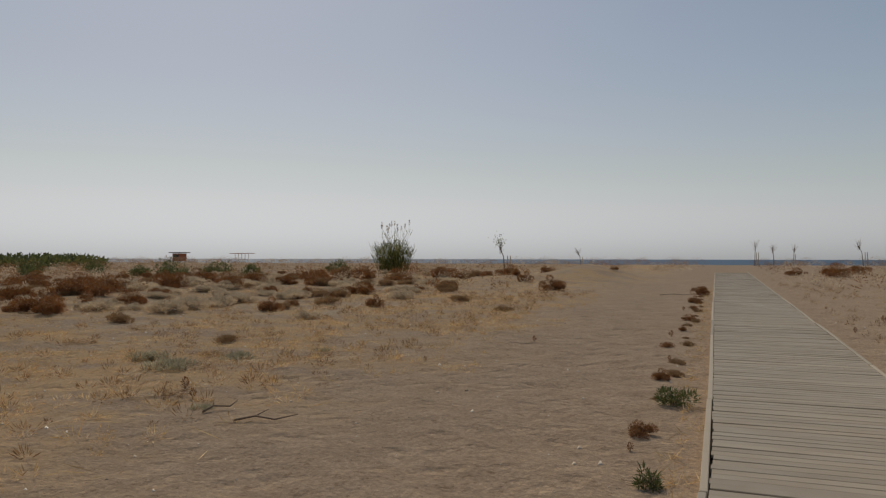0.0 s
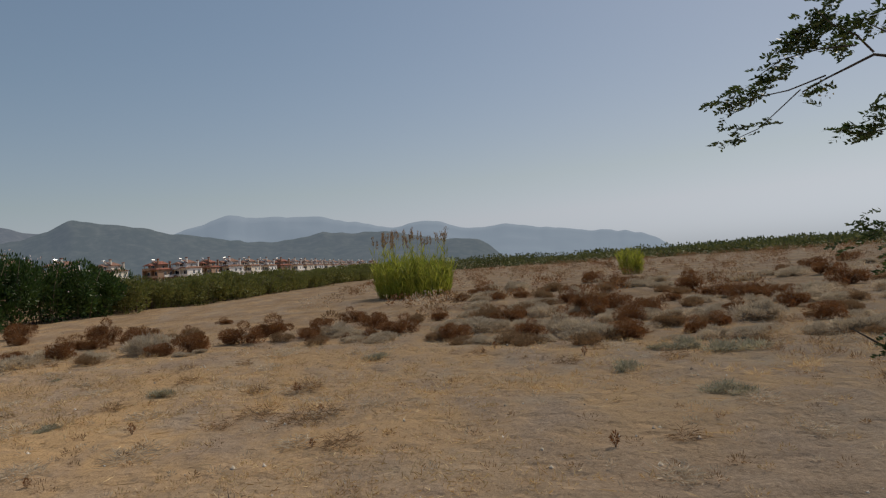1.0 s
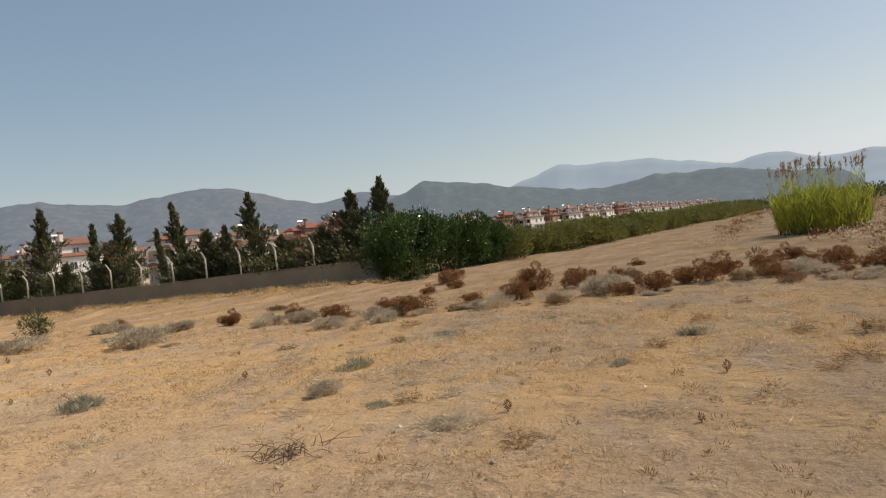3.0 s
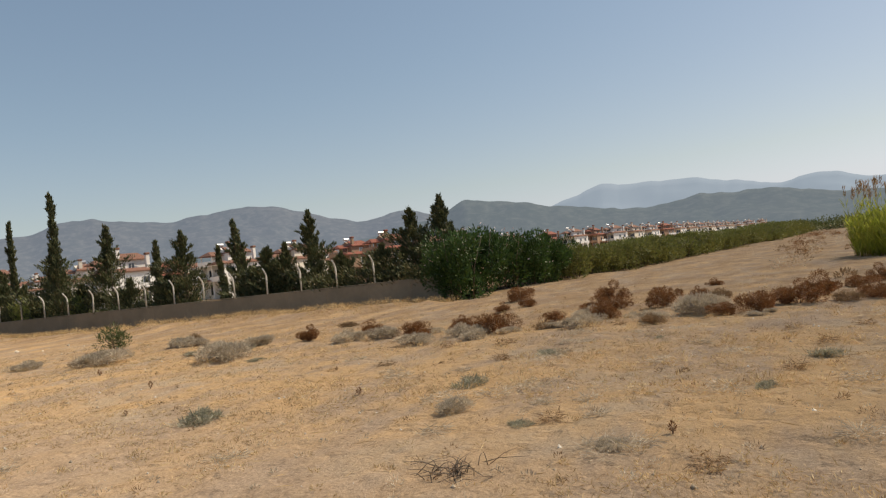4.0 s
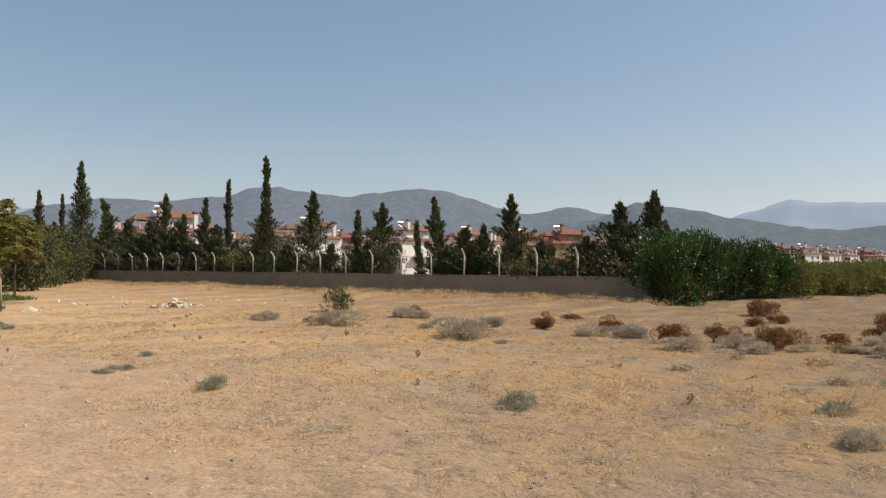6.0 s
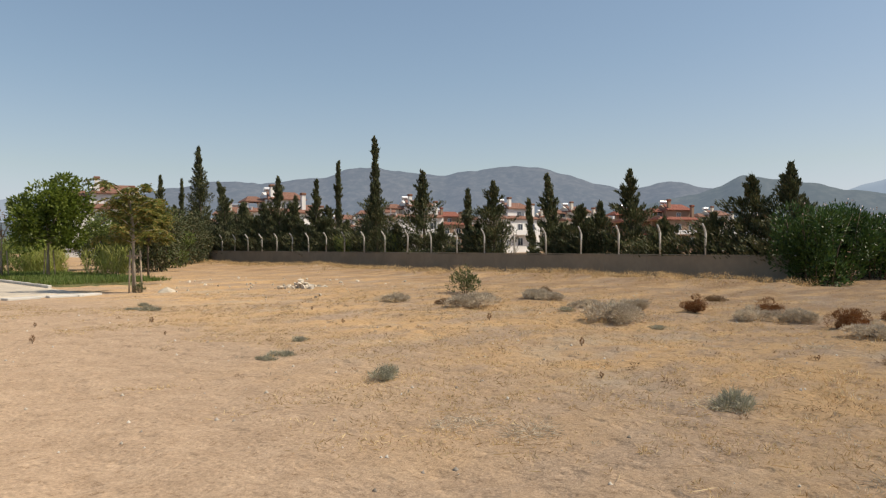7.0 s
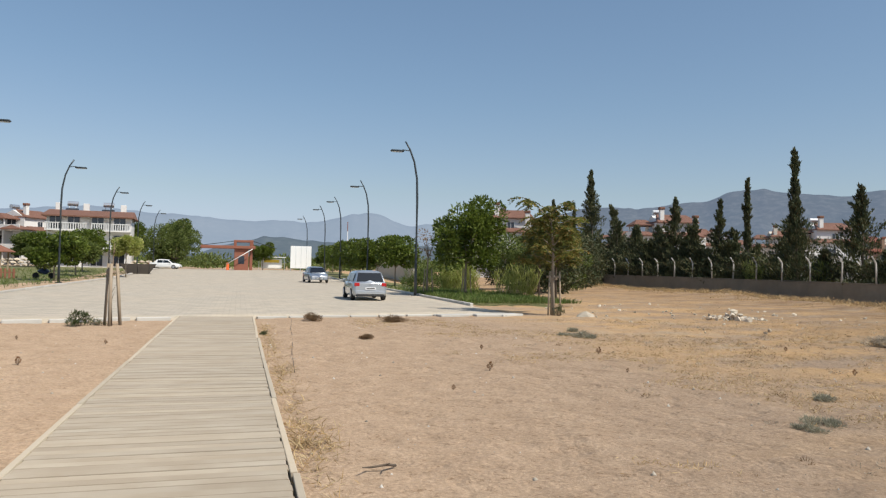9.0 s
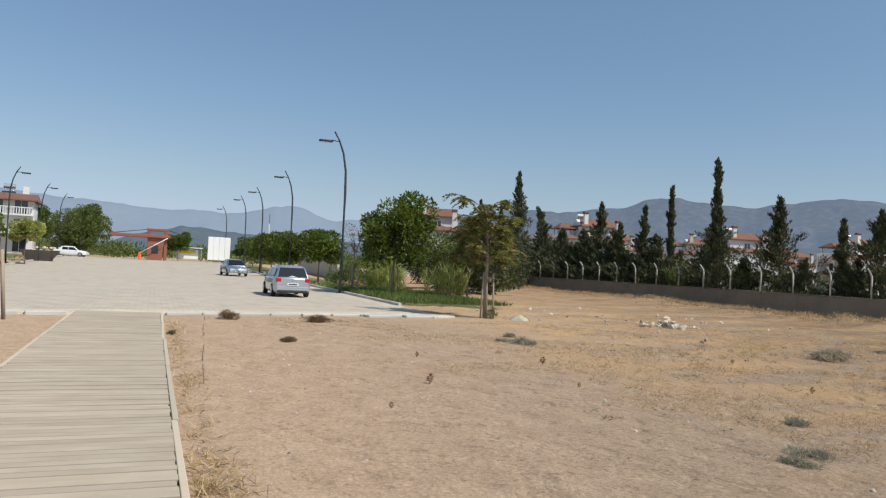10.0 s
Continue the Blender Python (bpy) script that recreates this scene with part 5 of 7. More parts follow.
# ---- the wind-bent tree beside the boardwalk ----
def bent_tree():
    base = Vector((-2.96, 3.21, 0.68))
    t = thing("bent_tree", "wind-bent young chinaberry tree with bare and leafy twigs", "tree", at=base, turn=math.degrees(math.atan2(0.813, 0.578)))
    s = 0.62 / 194.0
    # across, up: places on the tree as seen side on, in hundredths of its own drawing
    ca, sa = math.cos(radians(3.5)), math.sin(radians(3.5))

    def at(a, b, d=0.0):
        u, w = (330 + a / 1.41 - 815) * s, (880 - 140 - b / 1.41) * s + 0.02
        return Vector((u * ca + w * sa - 0.105, d * 0.62, w * ca - u * sa))

    r = np.random.default_rng(600)
    bm = bmesh.new()
    tube(bm, [at(745, 1400), at(720, 1220, 0.02), at(693, 1070, 0.02), at(655, 900, 0.03), at(620, 740, 0.05), at(590, 620, 0.04), at(565, 500), at(545, 415)], [0.039, 0.034, 0.029, 0.026, 0.022, 0.02, 0.017, 0.015], 8)
    part("trunk", bm, DARK_BARK, t)
    limbs = [
        ([(545, 415), (510, 330), (480, 240), (462, 208), (430, 190), (365, 172), (310, 195), (265, 213), (210, 240)], 0.024, 0.006, 0.15),
        ([(210, 240), (150, 292), (110, 325), (40, 350)], 0.006, 0.003, 0.1),
        ([(365, 172), (330, 130), (280, 100), (245, 60)], 0.01, 0.004, -0.2),
        ([(265, 213), (180, 235), (100, 240), (28, 280)], 0.008, 0.003, 0.25),
        ([(330, 150), (250, 150), (170, 165), (110, 205)], 0.008, 0.003, -0.1),
        ([(462, 208), (465, 150), (433, 50)], 0.016, 0.006, 0.1),
        ([(440, 192), (400, 140), (350, 110)], 0.01, 0.004, -0.15),
        ([(460, 130), (500, 85), (520, 110)], 0.008, 0.003, 0.12),
        ([(545, 415), (558, 340), (552, 210), (577, 98)], 0.026, 0.007, -0.1),
        ([(552, 210), (522, 160), (516, 100)], 0.012, 0.005, 0.1),
        ([(522, 160), (480, 130), (450, 70)], 0.008, 0.003, -0.1),
        ([(556, 200), (560, 140), (545, 90)], 0.008, 0.003, 0.08),
        ([(545, 415), (528, 300), (508, 170)], 0.016, 0.005, 0.05),
        ([(540, 410), (490, 370), (430, 345), (360, 352), (310, 365)], 0.012, 0.003, 0.2),
        ([(430, 345), (400, 308), (375, 292)], 0.006, 0.003, 0.1),
        ([(500, 375), (455, 310), (410, 285)], 0.007, 0.003, -0.1),
        ([(550, 460), (535, 455), (522, 442)], 0.007, 0.003, 0.05),
        ([(555, 345), (568, 350)], 0.006, 0.003, 0.0), ([(553, 240), (573, 230)], 0.006, 0.003, 0.0),
        ([(660, 1010), (540, 930), (450, 880), (380, 868), (315, 832)], 0.022, 0.007, 0.25),
        ([(645, 830), (545, 748), (430, 662), (380, 590)], 0.018, 0.006, -0.2),
        ([(670, 1000), (625, 880), (590, 830)], 0.014, 0.005, 0.2),
        ([(672, 990), (668, 880), (665, 800)], 0.013, 0.006, -0.15),
        ([(680, 1040), (610, 960), (560, 900), (520, 870)], 0.014, 0.005, -0.25),
    ]
    for pts, a, b, depth in limbs:
        bm = bmesh.new()
        m = len(pts)
        tube(bm, [at(x, y, depth * k / max(1, m - 1)) for k, (x, y) in enumerate(pts)], list(np.linspace(a * 0.65, b * 0.65, m)), 5)
        part("limb", bm, DARK_BARK, t)
    P, D = [], []
    sprays = [(30, 275, 5, 0), (70, 250, 7, 0), (110, 225, 7, 0), (150, 205, 7, 0), (75, 212, 4, 0), (165, 160, 5, 0), (205, 130, 8, 0), (230, 95, 8, 0), (265, 70, 9, 0), (290, 45, 6, 0), (300, 100, 8, 0), (335, 105, 7, 0), (375, 95, 6, 0), (410, 90, 5, 0),
              (250, 135, 6, 0), (310, 130, 6, 0), (180, 190, 5, 0), (470, 90, 3, 0), (440, 105, 3, 0), (45, 350, 3, 0), (85, 338, 3, 0), (110, 322, 3, 0), (145, 297, 2, 0), (330, 360, 6, 0), (370, 350, 6, 0), (405, 345, 4, 0), (395, 290, 5, 0), (430, 278, 4, 0), (415, 320, 3, 0), (465, 250, 2, 0),
              (250, 235, 4, 0), (265, 250, 4, 0), (380, 575, 6, 0), (350, 590, 4, 0), (430, 640, 6, 0), (480, 640, 4, 0), (320, 620, 3, 0), (440, 850, 9, 0), (410, 870, 6, 0), (500, 890, 8, 0), (545, 770, 9, 0), (520, 830, 8, 0), (580, 760, 7, 0), (560, 800, 8, 0), (600, 800, 5, 0),
              (540, 950, 8, 0), (580, 980, 9, 0), (620, 1000, 7, 0), (500, 920, 7, 0), (660, 820, 3, 0), (610, 660, 3, 0), (640, 900, 4, 0)]
    for a, b, n, _ in sprays:
        c = np.array(at(a, b, r.uniform(-0.15, 0.3)))
        for q in range(int(n * (1.7 if n > 5 else 1.1))):
            way = np.array([-0.75 + r.normal(0, 0.35), r.normal(0, 0.5), 0.1 + r.normal(0, 0.3)])
            ln = r.uniform(0.06, 0.105)
            u = np.linspace(0.1, 1, 7)
            stem = c + r.normal(0, 0.032, 3) + np.outer(u * ln, way) - np.outer(u**2 * 0.03, [0, 0, 1])
            side = unit(np.cross(way, [0.2, 0.3, 1.0]))
            for sg in (-1, 1):
                P.append(stem)
                D.append(np.tile(side * sg + way * 0.7, (7, 1)) + r.normal(0, 0.2, (7, 3)))
    P, D = np.concatenate(P), np.concatenate(D)
    v, f = leaves(P, D, 0.037 * r.uniform(0.7, 1.3, len(P)), 0.016, r)
    link("crown", mesh_np("crown", v, f), CHINABERRY, t)
    G = np.array(at(255, 245, 0.1)) + r.normal(0, 0.03, (26, 3))
    v, f = leaves(G, r.normal(size=G.shape), 0.015, 0.014, r)
    link("berries", mesh_np("berries", v, f), GOLD, t, "small yellow berries")


bent_tree()


def bare_tree(at, high, seed, lean=0.0, stakes=2, leafy_top=0):
    r = np.random.default_rng(seed)
    t = thing("bare_sapling", "leafless wind-bent sapling tied to stakes", "tree", at=(at[0], at[1], float(land(*at)) - 0.05), group="bare saplings near the beach")
    bm = bmesh.new()
    tube(bm, [(0, 0, 0), (lean * 0.3, 0, high * 0.5), (lean, 0, high * 0.75)], [0.05, 0.04, 0.02], 5)
    part("trunk", bm, BARK, t)
    bm = bmesh.new()
    for k in range(26):
        s = Vector((lean * r.uniform(0.6, 1), 0, high * r.uniform(0.55, 0.75)))
        e = s + Vector((r.normal(0.15 * lean, 0.28), r.normal(0, 0.28), r.uniform(0.1, 0.3) * high))
        tube(bm, [s, e], [0.012, 0.006], 3)
    part("twig_mass", bm, BARK, t)
    for k in range(stakes):
        bm = bmesh.new()
        tube(bm, [(0.25 + 0.25 * k, 0.1, -0.2), (0.2 + 0.25 * k, 0.1, high * 0.5)], 0.045, 5)
        part("stake", bm, STAKE, t)
    if leafy_top:
        p = np.array([lean, 0, high * 0.9]) + r.normal(0, 0.25, (leafy_top, 3))
        v, f = leaves(p, r.normal(size=p.shape), 0.16, 0.05, r)
        link("crown", mesh_np("crown", v, f), BROADLEAF, t)


for k, (x, yy, h, ln, st, lf) in enumerate([(-17.0, 62, 3.3, -0.5, 2, 120), (-17.0, 98, 2.6, -0.4, 1, 0), (4.5, 104, 3.6, 0.1, 2, 0), (6.9, 106, 3.0, -0.2, 0, 0), (9.4, 108, 3.0, 0.1, 1, 0), (17.2, 106, 3.6, -0.6, 2, 0)]):
    bare_tree((x, yy), h, 620 + k, ln, st, lf)

t = thing("staked_sapling", "dry sapling between three tied wooden stakes", "tree", at=(3.85, -33.9, -0.02))
for k, (x0, y0, x1, y1) in enumerate([(-0.22, -0.1, -0.1, 0.0), (0.2, -0.12, 0.12, -0.02), (0.02, 0.22, 0.03, 0.12)]):
    bm = bmesh.new()
    tube(bm, [(x0, y0, -0.2), (x1, y1, 1.72)], 0.045, 6)
    part("stake", bm, STAKE, t, "rough round wooden stake")
bm = boxed(-0.16, 0.18, -0.04, 0.02, 1.45, 1.53, 0.01)
part("tie_rail", bm, STAKE, t)
bm = bmesh.new()
tube(bm, [(0, 0, 0), (0.03, 0.02, 1.2), (-0.02, 0, 2.3)], [0.025, 0.02, 0.006], 5)
for k in range(9):
    z = 0.5 + 0.2 * k
    tube(bm, [(0.02, 0, z), (0.18 * math.cos(k * 2.1), 0.18 * math.sin(k * 2.1), z + 0.3)], [0.008, 0.003], 3)
part("stem", bm, DRY_STEM, t)


# ---- street lamps ----
def street_lamp(at, turn, high=9.0):
    t = thing("street_lamp", "dark steel street lamp with a curved mast and flat head", "street lamp", at=(at[0], at[1], float(rise(at[1])) + 0.05), turn=turn, group="street lamps round the car park")
    bm = bmesh.new()
    tube(bm, [(0, 0, -0.2), (0, 0, 1.2), (0, 0, high * 0.62), (0.04, 0, high * 0.76), (0.22, 0, high * 0.87), (0.5, 0, high * 0.95), (0.78, 0, high)], [0.095, 0.085, 0.07, 0.062, 0.055, 0.05, 0.045], 10)
    part("mast", bm, LAMP_METAL, t)
    bm = bmesh.new()
    tube(bm, [(0.46, 0, high * 0.94), (0.95, 0, high * 0.945)], 0.03, 6)
    part("bracket", bm, LAMP_METAL, t)
    bm = boxed(0.85, 1.65, -0.14, 0.14, high * 0.93, high * 0.93 + 0.12, 0.05)
    head = part("head", bm, LAMP_METAL, t)
    part("lens", boxed(0.98, 1.58, -0.1, 0.1, high * 0.93 - 0.02, high * 0.93 + 0.004, 0.005), LAMP_GLASS, head, "pale lamp lens")
    part("base_plate", boxed(-0.2, 0.2, -0.2, 0.2, -0.05, 0.03, 0.01), LAMP_METAL, t)


street_lamp((-9.45, -53.4), 0)
for yy in (-74, -91.5, -106.5, -132):
    street_lamp((-10.15, yy), 0)
for yy in (-52.0, -70.5, -91.5, -112.5, -131):
    street_lamp((13.1, yy), 180)


# ---- cars ----
def loft(bm, rings):
    vs = [[bm.verts.new(p) for p in ring] for ring in rings]
    n = len(vs[0])
    for a, b in zip(vs, vs[1:]):
        for k in range(n - 1):
            bm.faces.new((a[k], a[k + 1], b[k + 1], b[k])).smooth = True
    bm.faces.new(vs[0])
    bm.faces.new(vs[-1][::-1])


def car(name, label, at, turn, paint, length=3.97, wide=1.68, high=1.46, boot=False):
    """A car along +y (its front), standing on its wheels."""
    t = thing(name, label, "car", at=at, turn=turn, group="parked cars")
    h, L = wide / 2, length
    belt = 0.62 * high
    hood = 0.64 * high if not boot else 0.62 * high

    def ring(y, w, zb, zt):
        return [(-w * 0.93, y, zb), (-w, y, zb + 0.12), (-w * 1.0, y, zb + 0.38 * (zt - zb)), (-w * 0.985, y, zt - 0.1), (-w * 0.93, y, zt), (0, y, zt + 0.015),
                (w * 0.93, y, zt), (w * 0.985, y, zt - 0.1), (w, y, zb + 0.38 * (zt - zb)), (w, y, zb + 0.12), (w * 0.93, y, zb)]

    f = L / 2
    st = [(-f, 0.84 * h, 0.34, belt * 0.92), (-f + 0.07, 0.95 * h, 0.24, belt * 1.0), (-f + 0.4, h, 0.22, belt * 1.02), (-0.5, h, 0.2, belt * 1.0), (0.6, h, 0.2, belt * 0.98), (f - 0.85, 0.99 * h, 0.2, belt * 0.96),
          (f - 0.35, 0.95 * h, 0.22, hood * 0.88), (f - 0.06, 0.86 * h, 0.26, hood * 0.72), (f, 0.76 * h, 0.32, hood * 0.6)]
    bm = bmesh.new()
    loft(bm, [ring(*s) for s in st])
    bmesh.ops.recalc_face_normals(bm, faces=bm.faces)
    body = part("body", bm, paint, t)
    back = -f + 0.12 if not boot else -f + 0.75
    cab = [(back, 0.86 * h, belt), (back + 0.32, 0.72 * h, high * 0.965), (back + 0.8, 0.72 * h, high), (0.25, 0.73 * h, high * 0.99), (0.62, 0.72 * h, high * 0.95), (f - 0.95, 0.9 * h, belt * 0.95)]
    bm = bmesh.new()
    prof = []
    for y, w, z in cab:
        zz = belt * 0.94
        prof.append([(-0.93 * h, y, zz), (-w - 0.35 * (0.9 * h - w), y, zz + 0.6 * max(0.001, z - zz)), (-w, y, max(z - 0.05, zz)), (-w * 0.82, y, z), (0, y, z + 0.02), (w * 0.82, y, z), (w, y, max(z - 0.05, zz)), (w + 0.35 * (0.9 * h - w), y, zz + 0.6 * max(0.001, z - zz)), (0.93 * h, y, zz)])
    loft(bm, prof)
    bmesh.ops.recalc_face_normals(bm, faces=bm.faces)
    part("cabin", bm, paint, t)

    def pane(pts, name="window", mat_=CAR_GLASS, thick=0.012):
        bm = bmesh.new()
        vs = [bm.verts.new(p) for p in pts]
        face = bm.faces.new(vs)
        got = bmesh.ops.extrude_face_region(bm, geom=[face])
        nrm = face.normal if face.normal.length else Vector((0, 0, 1))
        bm.normal_update()
        for v in got["geom"]:
            if isinstance(v, bmesh.types.BMVert):
                v.co += face.normal * thick
        bmesh.ops.recalc_face_normals(bm, faces=bm.faces)
        return part(name, bm, mat_, t)

    yb, yr = back - 0.015, back + 0.3
    pane([(-0.8 * h, yb + 0.02, belt + 0.02), (0.8 * h, yb + 0.02, belt + 0.02), (0.66 * h, yr - 0.05, high * 0.93), (-0.66 * h, yr - 0.05, high * 0.93)], "rear_window")
    pane([(-0.82 * h, f - 0.97, belt + 0.02), (0.82 * h, f - 0.97, belt + 0.02), (0.66 * h, 0.66, high * 0.945), (-0.66 * h, 0.66, high * 0.945)], "windscreen")
    for s in (-1, 1):
        for y0, y1, t0, t1 in ((back + 0.5, -0.18, back + 0.55, -0.16), (-0.1, f - 1.15, -0.1, 0.5)):
            pane([(s * 0.925 * h, y0, belt + 0.03), (s * 0.925 * h, y1, belt + 0.03), (s * 0.775 * h, t1, high * 0.91), (s * 0.775 * h, t0, high * 0.91)], "side_window")
        part("tail_lamp", boxed(min(s * 0.62, s * 0.94) * h, max(s * 0.62, s * 0.94) * h, -f - 0.01, -f + 0.2, belt * 0.76, belt * 0.96, 0.03), RED_LAMP, t, "red tail lamp")
        part("head_lamp", boxed(s * 0.62 * h - 0.16, s * 0.62 * h + 0.16, f - 0.16, f + 0.005, hood * 0.52, hood * 0.68, 0.03), CLEAR_LAMP, t, "clear head lamp")
        part("wing_mirror", boxed(s * 0.98 * h + (0 if s > 0 else -0.16), s * 0.98 * h + (0.16 if s > 0 else 0), f - 1.25, f - 1.12, belt, belt + 0.13, 0.03), paint, t)
        for y in (-f + 0.72, f - 0.78):
            bm = bmesh.new()
            bmesh.ops.create_cone(bm, cap_ends=True, segments=22, radius1=0.3, radius2=0.3, depth=0.19)
            bmesh.ops.rotate(bm, verts=bm.verts, matrix=Matrix.Rotation(math.pi / 2, 3, "Y"))
            bmesh.ops.translate(bm, verts=bm.verts, vec=(s * (h - 0.07), y, 0.3))
            bmesh.ops.bevel(bm, geom=[e for e in bm.edges if e.calc_length() > 0.05 and abs(e.verts[0].co.x - e.verts[1].co.x) < 1e-4], offset=0.02, segments=2, affect="EDGES")
            wheel = part("wheel", bm, RUBBER, t, "black tyre")
            bm = bmesh.new()
            bmesh.ops.create_cone(bm, cap_ends=True, segments=18, radius1=0.2, radius2=0.18, depth=0.03)
            bmesh.ops.rotate(bm, verts=bm.verts, matrix=Matrix.Rotation(s * math.pi / 2, 3, "Y"))
            bmesh.ops.translate(bm, verts=bm.verts, vec=(s * (h + 0.03), y, 0.3))
            part("rim", bm, RIM, wheel, "silver alloy rim")
    part("rear_bumper", boxed(-0.9 * h, 0.9 * h, -f - 0.045, -f + 0.1, 0.3, 0.5, 0.04), paint, t)
    part("bumper_skirt", boxed(-0.84 * h, 0.84 * h, -f - 0.03, -f + 0.2, 0.2, 0.3, 0.03), BLACK, t, "black lower bumper")
    part("front_bumper", boxed(-0.82 * h, 0.82 * h, f - 0.12, f + 0.05, 0.28, 0.46, 0.04), paint, t)
    part("grille", boxed(-0.45 * h, 0.45 * h, f - 0.03, f + 0.055, 0.34, 0.42, 0.01), BLACK, t, "black grille")
    for y, z in ((-f - 0.035, belt * 0.66), (f + 0.052, 0.42)):
        plate = part("number_plate", boxed(-0.26, 0.26, y - 0.008, y + 0.008, z - 0.055, z + 0.055, 0.004), PLATE, t, "white plate")
        part("plate_bar", boxed(-0.2, 0.2, y - 0.011 if y < 0 else y + 0.006, y - 0.006 if y < 0 else y + 0.011, z - 0.025, z + 0.025), BLACK, plate)
    bm = bmesh.new()
    bmesh.ops.create_cone(bm, cap_ends=True, segments=16, radius1=0.055, radius2=0.05, depth=0.02)
    bmesh.ops.rotate(bm, verts=bm.verts, matrix=Matrix.Rotation(math.pi / 2, 3, "X"))
    bmesh.ops.translate(bm, verts=bm.verts, vec=(0, -f - 0.012, belt * 0.88))
    part("badge", bm, RIM, t, "round chrome badge")
    return t


car("hatchback", "silver hatchback parked with its tail to the beach", (-5.7, -49.2, 0.05), 180, PAINT)
car("saloon", "grey-silver saloon facing the beach on the car park", (-6.4, -80.5, 0.05), 4, PAINT2, 4.5, 1.74, 1.46, True)
car("saloon", "white old saloon parked sideways by the stone wall", (11.0, -127, 0.55), 78, WHITE_PAINT, 4.4, 1.68, 1.4, True)


# ---- houses ----
def gable(bm, x0, x1, y0, y1, z, high, over=0.4, thick=0.18, hip=0.0):
    """A tiled roof over a rectangle, its ridge along x; hip shortens the ridge."""
    x0, x1, y0, y1 = x0 - over, x1 + over, y0 - over, y1 + over
    ym = (y0 + y1) / 2
    lo = [(x0, y0, z), (x1, y0, z), (x1, y1, z), (x0, y1, z)]
    rid = [(x0 + hip, ym, z + high), (x1 - hip, ym, z + high)]
    V = [bm.verts.new(p) for p in lo + rid] + [bm.verts.new((p[0], p[1], p[2] - thick)) for p in lo]
    for f in ((0, 1, 5, 4), (2, 3, 4, 5), (1, 2, 5), (3, 0, 4), (6, 7, 1, 0), (7, 8, 2, 1), (8, 9, 3, 2), (9, 6, 0, 3), (9, 8, 7, 6)):
        bm.faces.new([V[k] for k in f])


def house_window(t, x, y, z, w, h, side):
    """side: 'x' faces along x, 'y' along y, signed by where it looks."""
    axis, sg = side
    bm = bmesh.new()
    d = 0.06
    if axis == "y":
        box(bm, x - w / 2, x + w / 2, y - d, y + d, z, z + h, 0.02)
    else:
        box(bm, x - d, x + d, y - w / 2, y + w / 2, z, z + h, 0.02)
    win = part("window", bm, FRAME, t)
    q = 0.07
    bm = bmesh.new()
    if axis == "y":
        for a, b in ((x - w / 2 + q, x - q / 2), (x + q / 2, x + w / 2 - q)):
            box(bm, a, b, y - d - 0.01, y + d + 0.01, z + q, z + h - q)
    else:
        for a, b in ((y - w / 2 + q, y - q / 2), (y + q / 2, y + w / 2 - q)):
            box(bm, x - d - 0.01, x + d + 0.01, a, b, z + q, z + h - q)
    part("pane", bm, WINDOW, win, "dark window pane")


def tank(t, x, y, z):
    bm = bmesh.new()
    for a in (-0.5, 0.5):
        for b in (-0.3, 0.3):
            tube(bm, [(x + a, y + b, z), (x + a, y + b, z + 0.75)], 0.03, 4)
    bmesh.ops.create_cone(bm, cap_ends=True, segments=14, radius1=0.36, radius2=0.36, depth=1.5, matrix=Matrix.Translation((x, y, z + 1.1)) @ Matrix.Rotation(math.pi / 2, 4, "Y"))
    wt = part("water_tank", bm, STEEL, t, "round steel rooftop water tank")
    bm = bmesh.new()
    box(bm, x - 0.9, x + 0.9, y + 0.5, y + 1.9, z + 0.3, z + 0.36)
    bmesh.ops.rotate(bm, verts=bm.verts, cent=(x, y + 0.5, z + 0.3), matrix=Matrix.Rotation(radians(-28), 3, "X"))
    part("solar_panel", bm, WINDOW, wt, "dark solar panel")


